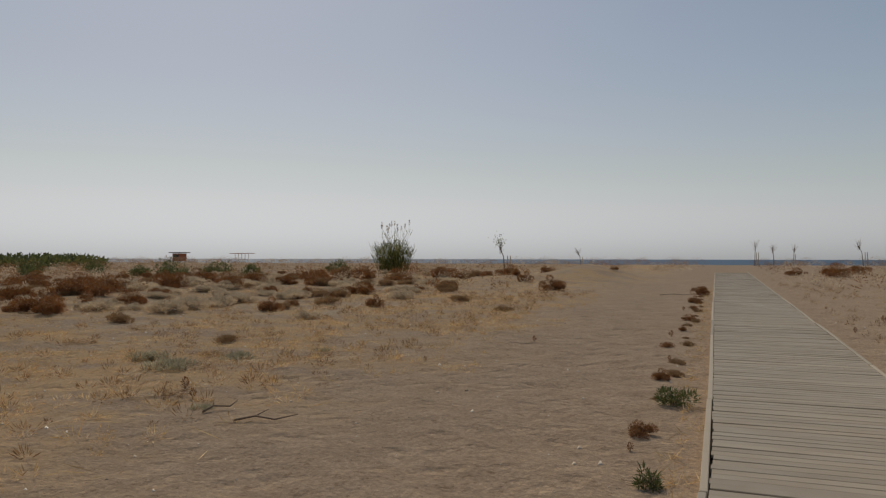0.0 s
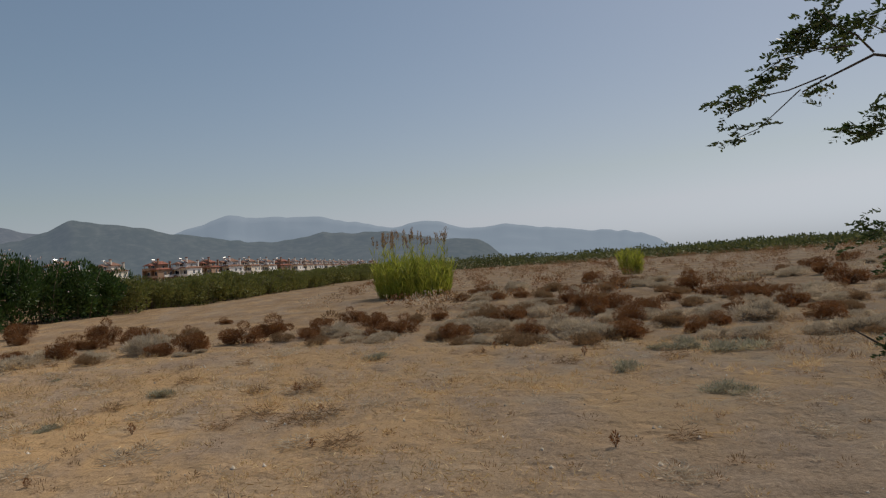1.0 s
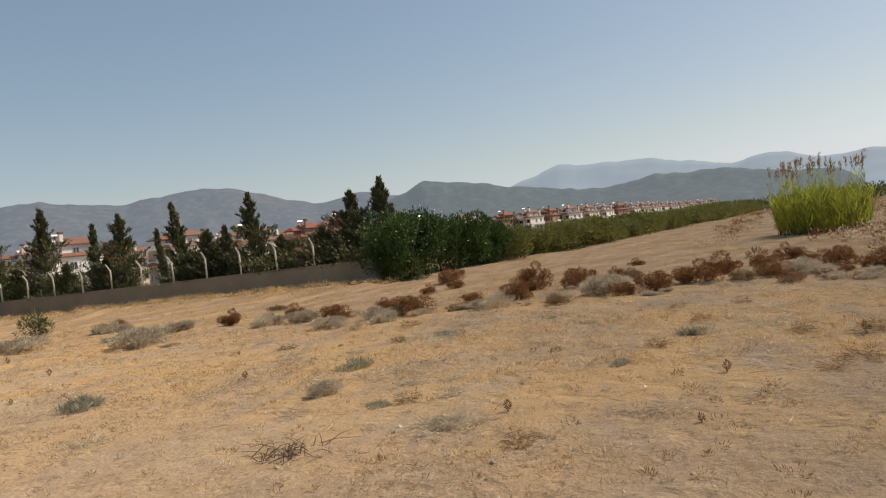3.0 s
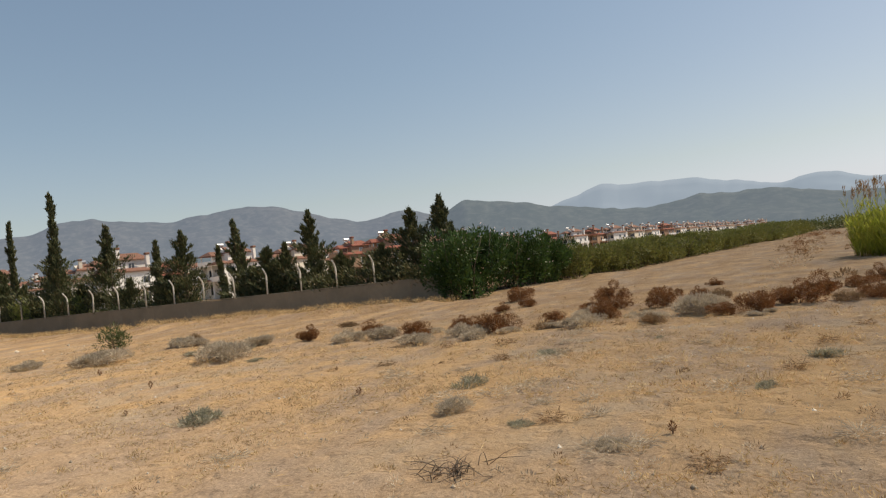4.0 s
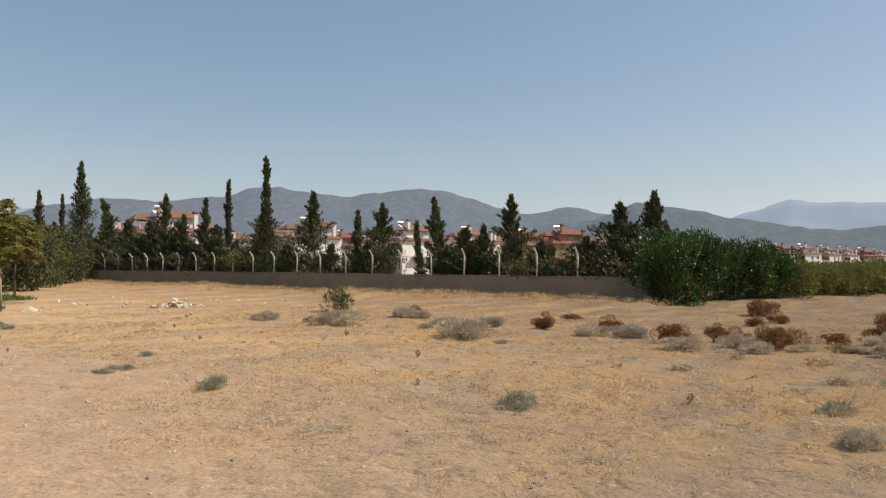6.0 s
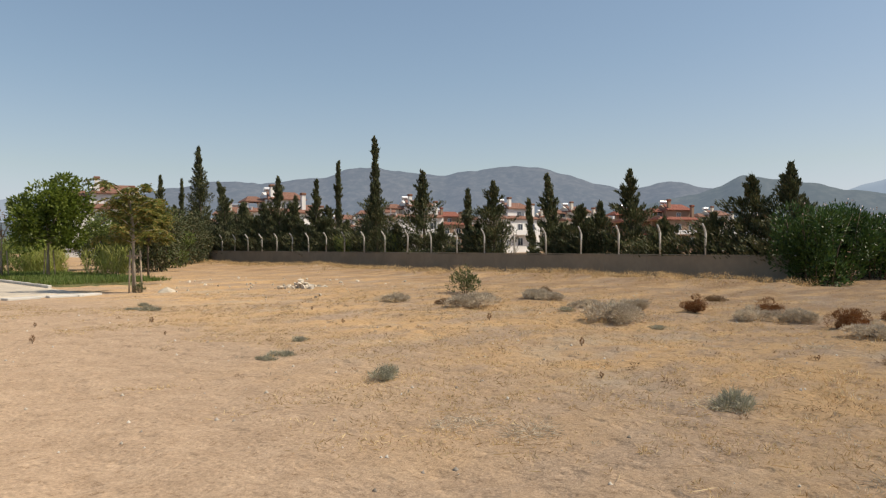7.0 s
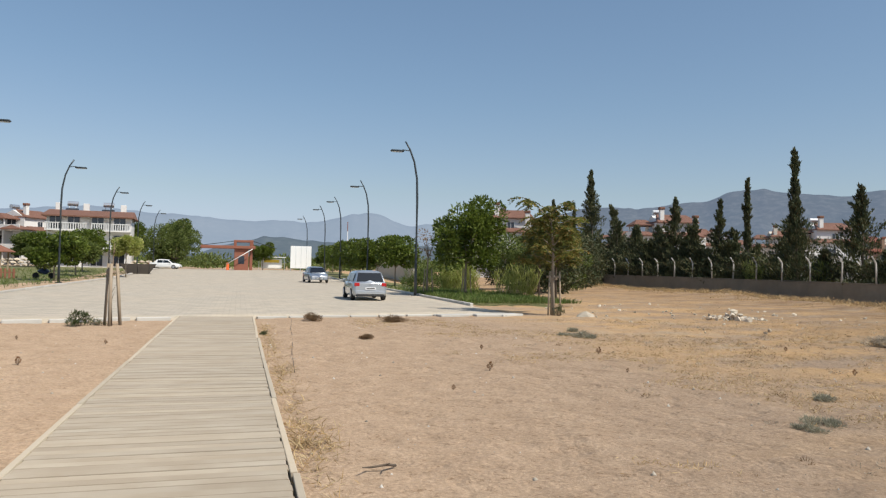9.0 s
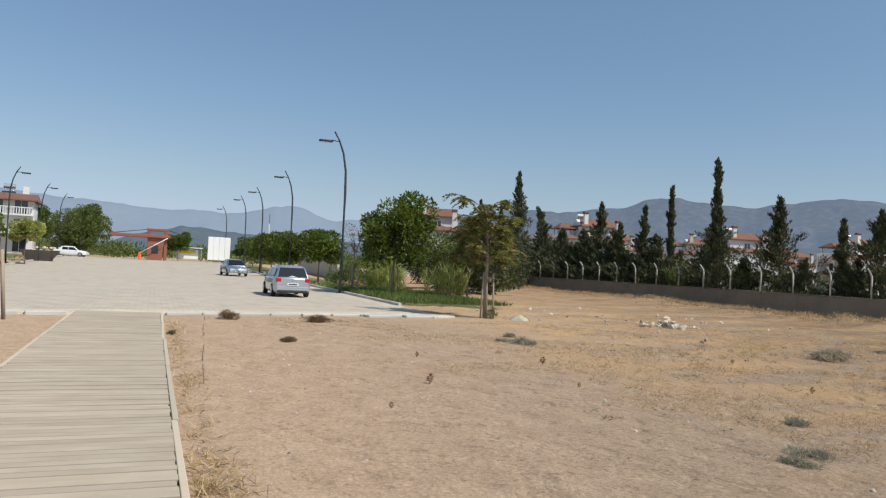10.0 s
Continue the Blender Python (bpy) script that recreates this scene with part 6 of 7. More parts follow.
def villa(name, label, wallm, roofm, w=9.0, d=9.0):
    """A holiday villa: loggias in front of two storeys, a gabled attic set back behind a terrace, small tiled canopies."""
    t = thing(name, label, "house", group="villa estate")
    x1, y1 = w / 2, d / 2
    fx, fy = x1 - 1.8, y1 - 1.2
    part("wall", boxed(-x1, fx, -y1, fy, -1.5, 6.1, 0.04), wallm, t)
    # wing walls, floors and parapets of the loggias
    for y in (-y1 + 0.15, -0.4, fy - 0.15):
        part("wing_wall", boxed(fx, x1 - 0.1, y - 0.15, y + 0.15, -1.5, 6.1, 0.02), wallm, t)
    for z in (2.9, 6.0):
        part("floor_slab", boxed(fx, x1 + 0.15, -y1, fy, z, z + 0.22, 0.02), wallm, t)
        part("parapet", boxed(x1 + 0.02, x1 + 0.14, -y1 + 0.3, fy - 0.3, z + 0.22, z + 1.0, 0.02), wallm, t)
    part("side_balcony", boxed(-x1 + 1.0, x1 - 2.4, fy, y1, 2.9, 3.1, 0.02), wallm, t)
    part("parapet", boxed(-x1 + 1.0, x1 - 2.4, y1 - 0.12, y1, 3.1, 3.95, 0.02), FRAME, t)
    # attic with its gable to the front
    ax0, ax1, ay0, ay1 = -x1 + 0.6, fx - 1.2, -y1 + 0.5, fy - 2.4
    part("attic_wall", boxed(ax0, ax1, ay0, ay1, 6.0, 8.3, 0.03), wallm, t)
    bm = bmesh.new()
    gable(bm, ax0 + 0.05, ax1 - 0.05, ay0, ay1, 8.3, 1.25, 0.0, 0.02)
    part("gable_wall", bm, wallm, t)
    bm = bmesh.new()
    gable(bm, ax0, ax1 - 0.4, ay0, ay1, 8.42, 1.3, 0.45, 0.12, 0.9)
    part("roof", bm, roofm, t, "clay-tiled upper roof")
    # canopies: over the terrace on posts, over the front and along the side
    bm = bmesh.new()
    gable(bm, ax1, x1 - 0.2, -y1 + 0.8, -0.2, 8.05, 0.85, 0.3, 0.12, 1.0)
    part("canopy_roof", bm, roofm, t, "clay-tiled terrace canopy")
    for y in (-y1 + 1.0, -0.4):
        part("canopy_post", boxed(x1 - 0.45, x1 - 0.25, y - 0.1, y + 0.1, 6.2, 8.0, 0.02), wallm, t)
    for c0, c1, e0, e1, z in ((-x1 + 0.4, fx - 0.2, fy - 2.3, fy + 0.2, 6.25), (fx, x1 + 0.5, -0.2, fy + 0.2, 6.3), (fx + 0.4, x1 + 0.8, -y1, -0.6, 3.2)):
        bm = bmesh.new()
        gable(bm, c0, c1, e0, e1, z, 0.6, 0.25, 0.12, 0.5)
        part("canopy_roof", bm, roofm, t, "clay-tiled lower roof")
    for z in (0.3, 3.15):
        for y in (-d * 0.26, d * 0.16):
            house_window(t, fx + 0.02, y, z, 2.2, 2.2, ("x", 1))
        for x in (-w * 0.28, w * 0.05):
            house_window(t, x, fy + 0.02, z + 0.5, 1.3, 1.6, ("y", 1))
        house_window(t, -x1 - 0.02, 0, z + 0.6, 1.3, 1.4, ("x", -1))
    house_window(t, ax1 + 0.02, (ay0 + ay1) / 2, 6.3, 1.8, 1.8, ("x", 1))
    house_window(t, (ax0 + ax1) / 2, ay1 + 0.02, 6.8, 1.1, 1.0, ("y", 1))
    for x, y, z, h in ((-x1 + 1.2, fy - 1.0, 6.1, 2.9), (ax1 - 0.9, ay1 - 0.6, 8.4, 1.9)):
        ch = part("chimney", boxed(x - 0.32, x + 0.32, y - 0.32, y + 0.32, z, z + h, 0.03), wallm, t)
        part("chimney_cap", boxed(x - 0.42, x + 0.42, y - 0.42, y + 0.42, z + h, z + h + 0.4, 0.08), roofm, ch)
    tank(t, 0.2, -y1 + 1.6, 9.1)
    return t


kinds = [villa("villa", "white holiday villa with clay-tile canopies and roof tank", PLASTER, ROOF, 9.5, 9.5), villa("villa", "cream holiday villa with clay-tile canopies and chimneys", CREAM, ROOF, 10.0, 9.0),
         villa("villa", "brown-walled holiday villa under red roof tiles", BROWN_WALL, RED_ROOF, 9.5, 9.0)]


homes = [(-37, -113, 0), (-61.7, -108.6, 0), (-80.5, -155.4, 1), (-86.1, -138.2, 1), (-92.8, -110.4, 0), (-104.2, -133.6, 1), (-113.6, -103.5, 0), (-123.9, -175.2, 0), (-132.5, -141.7, 2), (-136.3, -103.8, 1), (-144.8, -84.5, 2), (-153.6, -99.3, 2), (-154.6, -155, 1), (-157.9, -128.3, 1), (-174.4, -122.5, 0), (-180.6, -91.3, 1), (-234.3, -101.7, 0), (-271.4, -100.7, 1), (-298.3, -92.1, 2), (-303.3, -82.5, 0), (-319.7, -77.6, 2), (-327.2, -70.4, 0), (-353.5, -66.7, 1), (-380.9, -63.4, 0), (-404.7, -59.1, 2), (-434, -55.8, 0), (-463.2, -52.6, 1), (-498.2, -49.7, 0), (-533, -46.7, 1), (-573.6, -43.4, 0), (-608.5, -39.2, 1), (-643.2, -33, 0), (-678, -25.4, 0), (-712.8, -15.4, 1)]
for k, (x, y, kind_) in enumerate(homes):
    m = pose(x, y, 0.7 if x > -200 else 1.4, 0, 0, -20 + 9 * math.sin(k * 2.3))
    done = [j for j in range(k) if homes[j][2] == kind_]
    o = copy_thing(kinds[kind_], m) if done else kinds[kind_]
    o.matrix_world = m

# terrace of holiday homes behind the playground
t = thing("terrace_house", "white two-storey terrace with long balconies and tiled roof", "house", at=(24.5, -133, 0.2), turn=4)
part("wall", boxed(-8, 3.4, -4.5, 3.4, -0.5, 7.9, 0.05), PLASTER, t)
bm = bmesh.new()
gable(bm, -8, 3.4, -4.5, 4.4, 7.9, 1.05, 0.5, hip=0.3)
part("roof", bm, ROOF, t, "clay-tiled low roof")
for z in (0.2, 2.9, 5.6):
    for x in (-6.4, -3.4, -0.2, 2.2):
        house_window(t, x, 3.42, z + 0.3, 1.7, 2.0, ("y", 1))
for x0, x1, fl in ((-8, -2.7, 0), (-2.1, 3.4, 0), (-8, -2.7, 2.6), (-2.1, 3.4, 2.6)):
    bal = part("balcony", boxed(x0, x1, 3.4, 5.2, 3.0 + fl, 3.2 + fl, 0.03), PLASTER, t)
    for k in range(17):
        x = x0 + 0.1 + k * (x1 - x0 - 0.2) / 16
        part("baluster", boxed(x - 0.06, x + 0.06, 5.08, 5.16, 3.2 + fl, 4.1 + fl), FRAME, bal)
    part("handrail", boxed(x0, x1, 5.04, 5.2, 4.1 + fl, 4.22 + fl), FRAME, bal)
for x in (-6.6, -1.4, 2.4):
    part("chimney", boxed(x - 0.4, x + 0.4, -0.8, 0.0, 8.2, 10.0, 0.03), PLASTER, t)
tank(t, 0.6, -1.5, 8.9)
tank(t, -4.4, -1.5, 8.9)
o = villa("villa", "white villa with stepped clay-tile roofs behind the playground", PLASTER, ROOF, 10, 9)
o.matrix_world = pose(43, -140, 0, 0, 0, 60)
copy_thing(o, pose(34, -146, 0, 0, 0, 60))

# stone wall, shelters and small things of the playground
t = thing("wall_stone", "low pale rubble-stone wall behind the lawn", "wall", kind="structure")
p, q = np.array([11.5, -132.5]), np.array([50, -126])
for k in range(40):
    for j in range(3):
        c = p + (q - p) * (k + 0.5 + 0.5 * (j % 2)) / 40
        o = part("stone", lump(0.5, 0.42, k * 3 + j, 1, 0.3), ROCK, t)
        o.matrix_world = pose(c[0], c[1], float(rise(c[1])) + 0.2 + 0.4 * j, 0, 0, 20 * k)
for x, yy in ((27.5, -104), (33, -106)):
    t = thing("picnic_shelter", "wooden picnic shelter with a brown hipped roof", "shelter", at=(x, yy, 0.25), group="picnic shelters")
    bm = bmesh.new()
    gable(bm, -1.8, 1.8, -1.6, 1.6, 2.2, 0.9, 0.4, 0.1, 1.5)
    part("roof", bm, SHELTER_ROOF, t)
    for a in (-1.6, 1.6):
        for b in (-1.4, 1.4):
            part("post", boxed(a - 0.07, a + 0.07, b - 0.07, b + 0.07, -0.2, 2.2), STAKE, t)
    part("table_top", boxed(-0.9, 0.9, -0.4, 0.4, 0.7, 0.76, 0.01), STAKE, t)
    for b in (-0.3, 0.3):
        part("table_leg", boxed(-0.06, 0.06, b - 0.05, b + 0.05, 0, 0.7), STAKE, t)
t = thing("dumpster", "dark open refuse skip with sloping sides", "skip", at=(11.4, -100, 0.2), turn=8)
bm = bmesh.new()
V = [bm.verts.new(p) for p in ((-1.1, -0.8, 0), (1.1, -0.8, 0), (1.1, 0.8, 0), (-1.1, 0.8, 0), (-1.9, -0.95, 1.15), (1.9, -0.95, 1.15), (1.9, 0.95, 1.15), (-1.9, 0.95, 1.15), (-1.8, -0.88, 1.1), (1.8, -0.88, 1.1), (1.8, 0.88, 1.1), (-1.8, 0.88, 1.1), (-1.0, -0.7, 0.12), (1.0, -0.7, 0.12), (1.0, 0.7, 0.12), (-1.0, 0.7, 0.12))]
for f in ((3, 2, 1, 0), (0, 1, 5, 4), (1, 2, 6, 5), (2, 3, 7, 6), (3, 0, 4, 7), (4, 5, 9, 8), (5, 6, 10, 9), (6, 7, 11, 10), (7, 4, 8, 11), (8, 9, 13, 12), (9, 10, 14, 13), (10, 11, 15, 14), (11, 8, 12, 15), (12, 13, 14, 15)):
    bm.faces.new([V[k] for k in f])
part("tub", bm, DARK_STEEL, t)
for x in (-1.2, 0, 1.2):
    part("rib", boxed(x - 0.05, x + 0.05, 0.86, 0.97, 0.1, 1.1, 0.01), DARK_STEEL, t)
for x, yy, c, lab in ((21.0, -80.5, BLUE, "blue and white concrete bench"), (24.2, -81.5, BLUE, "blue and white concrete bench")):
    t = thing("park_bench", lab, "bench", at=(x, yy, 0.12), group="benches on the lawn")
    part("seat", boxed(-1.0, 1.0, -0.3, 0.3, 0.35, 0.5, 0.03), SIGN_WHITE, t)
    for a in (-0.7, 0.7):
        part("support", boxed(a - 0.25, a + 0.25, -0.25, 0.25, 0, 0.35, 0.02), c, t, "blue painted block")
t = thing("motor_scooter", "dark blue motor scooter parked under a tree", "scooter", at=(15.6, -77, 0.12), turn=80)
part("body", lump(0.45, 0.5, 3, 2, 0.2), plain("dark_blue", (0.03, 0.05, 0.12), 0.4), t).location = (0, 0, 0.6)
part("seat", boxed(-0.14, 0.14, -0.5, 0.2, 0.76, 0.86, 0.04), BLACK, t)
bm = bmesh.new()
tube(bm, [(0, 0.6, 0.3), (0, 0.48, 1.0), (-0.3, 0.42, 1.02)], 0.03, 5)
tube(bm, [(0, 0.48, 1.0), (0.3, 0.42, 1.02)], 0.03, 5)
part("steering", bm, BLACK, t)
for y in (-0.6, 0.62):
    bm = bmesh.new()
    bmesh.ops.create_cone(bm, cap_ends=True, segments=16, radius1=0.25, radius2=0.25, depth=0.1)
    bmesh.ops.rotate(bm, verts=bm.verts, matrix=Matrix.Rotation(math.pi / 2, 3, "Y"))
    bmesh.ops.translate(bm, verts=bm.verts, vec=(0, y, 0.25))
    part("wheel", bm, RUBBER, t)
t = thing("picket_panel", "short brown picket panel on the lawn", "fence", at=(17.4, -76, 0.12))
for k in range(5):
    part("picket", boxed(k * 0.3, k * 0.3 + 0.16, -0.03, 0.03, 0, 0.8, 0.02), SHELTER_ROOF, t)
part("rail", boxed(-0.05, 1.4, -0.06, -0.03, 0.45, 0.53), SHELTER_ROOF, t)

# ---- the gate at the far end ----
gz = float(rise(-128))
t = thing("gatehouse", "red-brown entrance gate with a booth and flat canopy", "gate", at=(0.7, -128, gz))
booth = part("booth", boxed(-1.6, 0.5, -1.2, 1.2, -0.2, 3.3, 0.04), RUST_PAINT, t)
part("booth_window", boxed(-1.0, -0.1, 1.18, 1.23, 1.0, 2.2, 0.01), WINDOW, booth, "dark booth window")
part("column", boxed(-2.2, -1.75, -0.5, 0.9, -0.2, 4.3, 0.04), RUST_PAINT, t)
part("canopy", boxed(-2.6, 5.4, -1.4, 1.6, 3.3, 3.75, 0.05), RUST_PAINT, t)
for x0, x1, z0, z1 in ((-2.3, 0.6, 4.3, 4.65), (-2.3, -1.9, 3.75, 4.3), (0.2, 0.6, 3.75, 4.3)):
    part("canopy_frame", boxed(x0, x1, -0.6, 0.8, z0, z1, 0.04), RUST_PAINT, t)
for x0, x1 in ((0.5, 5.2), (-2.3, -5.8)):
    bm = bmesh.new()
    tube(bm, [(x0, 0.2, 4.5), (x1, 0.2, 3.75 if x1 > 0 else 3.5)], 0.05, 5)
    part("stay_rod", bm, LAMP_METAL, t)
t = thing("barrier", "raised white road barrier on an orange post", "barrier", at=(2.1, -126, gz))
part("post", boxed(-0.2, 0.2, -0.2, 0.2, -0.1, 1.15, 0.04), ORANGE, t, "orange barrier post")
bm = bmesh.new()
tube(bm, [(0.2, 0.24, 0.9), (-3.6, 0.24, 3.3)], 0.06, 6)
part("arm", bm, SIGN_WHITE, t, "white barrier arm")
t = thing("billboard", "tall white metal hoarding beside the car park", "hoarding", at=(-8.6, -124.5, float(rise(-124.5))), turn=6)
for k in range(4):
    part("panel", boxed(-1.6 + 0.8 * k, -0.82 + 0.8 * k, -0.05, 0.05, 0.5, 3.9, 0.02), SIGN_WHITE, t)
for x in (-1.5, 0, 1.5):
    part("post", boxed(x - 0.06, x + 0.06, -0.16, -0.06, -0.3, 3.8), STEEL, t)
t = thing("snack_kiosk", "white and yellow kiosk van by the gate", "kiosk", at=(-4.6, -133, 0.5))
part("body", boxed(-1.6, 1.6, -0.8, 0.8, 0.3, 1.9, 0.15), SIGN_WHITE, t)
part("stripe", boxed(-1.2, 1.2, 0.78, 0.83, 1.3, 1.75, 0.02), YELLOW, t, "yellow panel")
part("awning", boxed(-2.2, 2.2, -0.6, 1.6, 2.1, 2.22, 0.03), SIGN_WHITE, t)
for x in (-2.0, 2.0):
    part("awning_pole", boxed(x - 0.03, x + 0.03, 1.4, 1.46, -0.1, 2.1), STEEL, t)
t = thing("utility_wall", "cream garden wall behind the ficus row", "wall", at=(-17.5, -98, 0.1), turn=90, kind="structure")
part("face", boxed(-11, 11, -0.15, 0.15, -0.3, 2.2, 0.03), CREAM, t)
t = thing("radio_mast", "thin red and white radio mast far behind the trees", "mast", at=(-28, -210, 0.4))
for k in range(5):
    part("section", boxed(-0.16 + 0.02 * k, 0.16 - 0.02 * k, -0.15, 0.15, k * 2.6, k * 2.6 + 2.58), RUST_PAINT if k % 2 == 0 else SIGN_WHITE, t)

# ---- beach hut and sunshade far across the field ----
t = thing("lifeguard_hut", "dark wooden watch hut with a flat roof on the beach", "hut", at=(-116, 135, 0.9))
part("cabin", boxed(-1.1, 1.1, -1.1, 1.1, 0.2, 2.0, 0.04), SHELTER_ROOF, t)
part("roof", boxed(-1.7, 1.7, -1.7, 1.7, 2.1, 2.3, 0.04), DARK_STEEL, t)
part("window", boxed(-0.8, 0.8, -1.14, -1.08, 1.1, 1.75, 0.01), WINDOW, t)
t = thing("sunshade_frame", "long flat beach sunshade on thin posts", "sunshade", at=(-104, 142, 1.2), turn=-30)
part("canopy", boxed(-4, 4, -1.4, 1.4, 1.7, 1.82, 0.04), SHELTER_ROOF, t)
for x in (-3.8, -1.9, 0, 1.9, 3.8):
    part("post", boxed(x - 0.05, x + 0.05, -0.05, 0.05, -0.6, 1.72), STEEL, t)

# ---- small things on the sand ----
def patch_of(places_, seed, n, size, way_up, length, width):
    r = np.random.default_rng(seed)
    P, D = [], []
    for x, y in places_:
        k = max(3, int(n * r.uniform(0.5, 1.5)))
        p = np.stack([x + r.normal(0, size, k), y + r.normal(0, size, k)], -1)
        P.append(np.concatenate([p, land(p[:, 0], p[:, 1])[:, None] - 0.005], 1))
        D.append(r.normal(0, 1, (k, 3)) * np.array([1, 1, 0.3 if way_up > 0.2 else 0.06]) + np.array([0, 0, way_up]))
    P, D = np.concatenate(P), np.concatenate(D)
    return leaves(P, D, length * r.uniform(0.5, 1.5, len(P)), width, r)


r = np.random.default_rng(700)


def field_spots(n, near):
    """Spots in the dry field, denser where the straw grows in patches."""
    out = []
    while len(out) < n:
        x, y = -3.0 - abs(r.normal(0, near)), r.uniform(-36, 32)
        if wobble(x, y, 2.6, 41) + 0.6 * wobble(x, y, 0.9, 42) + np.clip((-x - 5) / 12, -0.4, 0.25) > 0.12 + 0.3 * r.random() and x > -34:
            out.append((x, y))
    return out


tufts = field_spots(11000, 12)
v, f = patch_of(tufts, 701, 9, 0.07, 0.9, 0.06, 0.008)
tagged(link("dry_grass_tufts", mesh_np("dry_grass_tufts", v, f), STRAW, None), "small tufts of dry straw-coloured grass", "grass", kind="stuff")
lying = field_spots(9000, 9)
v, f = patch_of(lying, 702, 6, 0.2, 0.05, 0.1, 0.009)
tagged(link("straw_litter", mesh_np("straw_litter", v, f), STRAW, None), "loose straw and broken stems on the sand", "litter", kind="stuff")
rubble = [(x, y) for x, y in zip(r.uniform(-26, 5, 5200), r.uniform(-36, 26, 5200)) if not (-0.1 < x < 2.6)]
P = np.array([(x, y, float(land(x, y))) for x, y in rubble])
tet = np.array([[1, 0, -0.3], [-0.6, 0.9, -0.3], [-0.6, -0.9, -0.3], [0, 0, 0.8], [0.4, 0.3, -0.5]])[:4]
s = (0.008 + 0.028 * r.random(len(P)) ** 4)[:, None, None]
ang = r.random(len(P)) * 6.283
c_, s_ = np.cos(ang), np.sin(ang)
rot = np.stack([np.stack([c_, -s_, 0 * c_], -1), np.stack([s_, c_, 0 * c_], -1), np.stack([0 * c_, 0 * c_, 1 + 0 * c_], -1)], 1)
V = (P[:, None, :] + np.einsum("nij,kj->nki", rot, tet) * s * (1 + 0.5 * r.random((len(P), 4, 1)))).reshape(-1, 3)
F = (np.arange(len(P))[:, None, None] * 4 + np.array([[0, 1, 3], [1, 2, 3], [2, 0, 3], [0, 2, 1]])[None]).reshape(-1, 3)
tagged(link("pebbles", mesh_np("pebbles", V, F), PEBBLE, None), "scattered pebbles and shell bits on the sand", "pebbles", kind="stuff")

# low herbs all over the dry field, too many to tell apart
h = np.random.default_rng(705)
for mat_, name, count, lab in ((TANNED, "brown_herbs", 1500, "low brown herbs scattered over the dry field"), (ASHEN, "grey_herbs", 1900, "low grey herbs scattered over the dry field"), (STRAW, "tan_herbs", 2200, "low tan tufts scattered over the dry field"), (STRAW, "bank_grass", 1800, "dry grass on the bank below the wall")):
    P, D = [], []
    for k in range(count):
        if name == "bank_grass":
            x, y = -34.2 + h.normal(0, 1.8), h.uniform(-95, -20)
        elif k % 6 == 0:
            x, y = 3.4 + abs(h.normal(0, 9)), h.uniform(8, 75)
        else:
            x, y = -4.5 - abs(h.normal(0, 12)), h.uniform(-30, 48)
            if x > -9 and (y < -12 or y > 15) and h.random() < 0.8:
                continue
        w = h.uniform(0.03, 0.11) if name != "bank_grass" else h.uniform(0.12, 0.4)
        n = 30
        p, q = ball(n, h, 1, 0.3)
        P.append(p * np.array([w, w, w * 0.45]) + np.array([x, y, float(land(x, y)) + w * 0.35]))
        D.append(q + np.array([0, 0, 0.9]))
    P, D = np.concatenate(P), np.concatenate(D)
    v, f = leaves(P, D, h.uniform(0.02, 0.055, len(P)) * (3.2 if name == "bank_grass" else 1), 0.008 if name != "bank_grass" else 0.02, h)
    tagged(link(name, mesh_np(name, v, f), mat_, None), lab, "herbs", kind="stuff")

# loose straw tufts where the sand gives way to dry grass
P, D = [], []
for k in range(900):
    if k % 3 == 0:
        x, y = -4 - abs(h.normal(0, 5)), h.uniform(5, 34)
    elif k % 3 == 1:
        x, y = -9 - abs(h.normal(0, 6)), h.uniform(-12, 8)
    else:
        x, y = -14 - abs(h.normal(0, 6)), h.uniform(-30, -8)
    w = h.uniform(0.06, 0.24)
    p, q = ball(34, h, 1, 0.2)
    P.append(p * np.array([w, w, w * 0.25]) + np.array([x, y, float(land(x, y)) + w * 0.12]))
    D.append(q + np.array([0, 0, 0.45]))
P, D = np.concatenate(P), np.concatenate(D)
v, f = leaves(P, D, h.uniform(0.06, 0.15, len(P)), 0.009, h)
tagged(link("straw_tufts", mesh_np("straw_tufts", v, f), STRAW, None), "flattened golden straw tufts on the sand", "dry grass", kind="stuff")

P, D = [], []
for k in range(700):
    x, y = (-5 - abs(h.normal(0, 6)), h.uniform(6, 36)) if k % 4 else (3.5 + abs(h.normal(0, 4)), h.uniform(10, 50))
    w = h.uniform(0.05, 0.2)
    p, q = ball(30, h, 1, 0.2)
    P.append(p * np.array([w, w, w * 0.5]) + np.array([x, y, float(land(x, y)) + w * 0.3]))
    D.append(q + np.array([0, 0, 0.9]))
P, D = np.concatenate(P), np.concatenate(D)
v, f = leaves(P, D, h.uniform(0.05, 0.13, len(P)), 0.012, h)
tagged(link("russet_tufts", mesh_np("russet_tufts", v, f), TANNED, None), "russet dry herb tufts towards the beach", "dry herbs", kind="stuff")

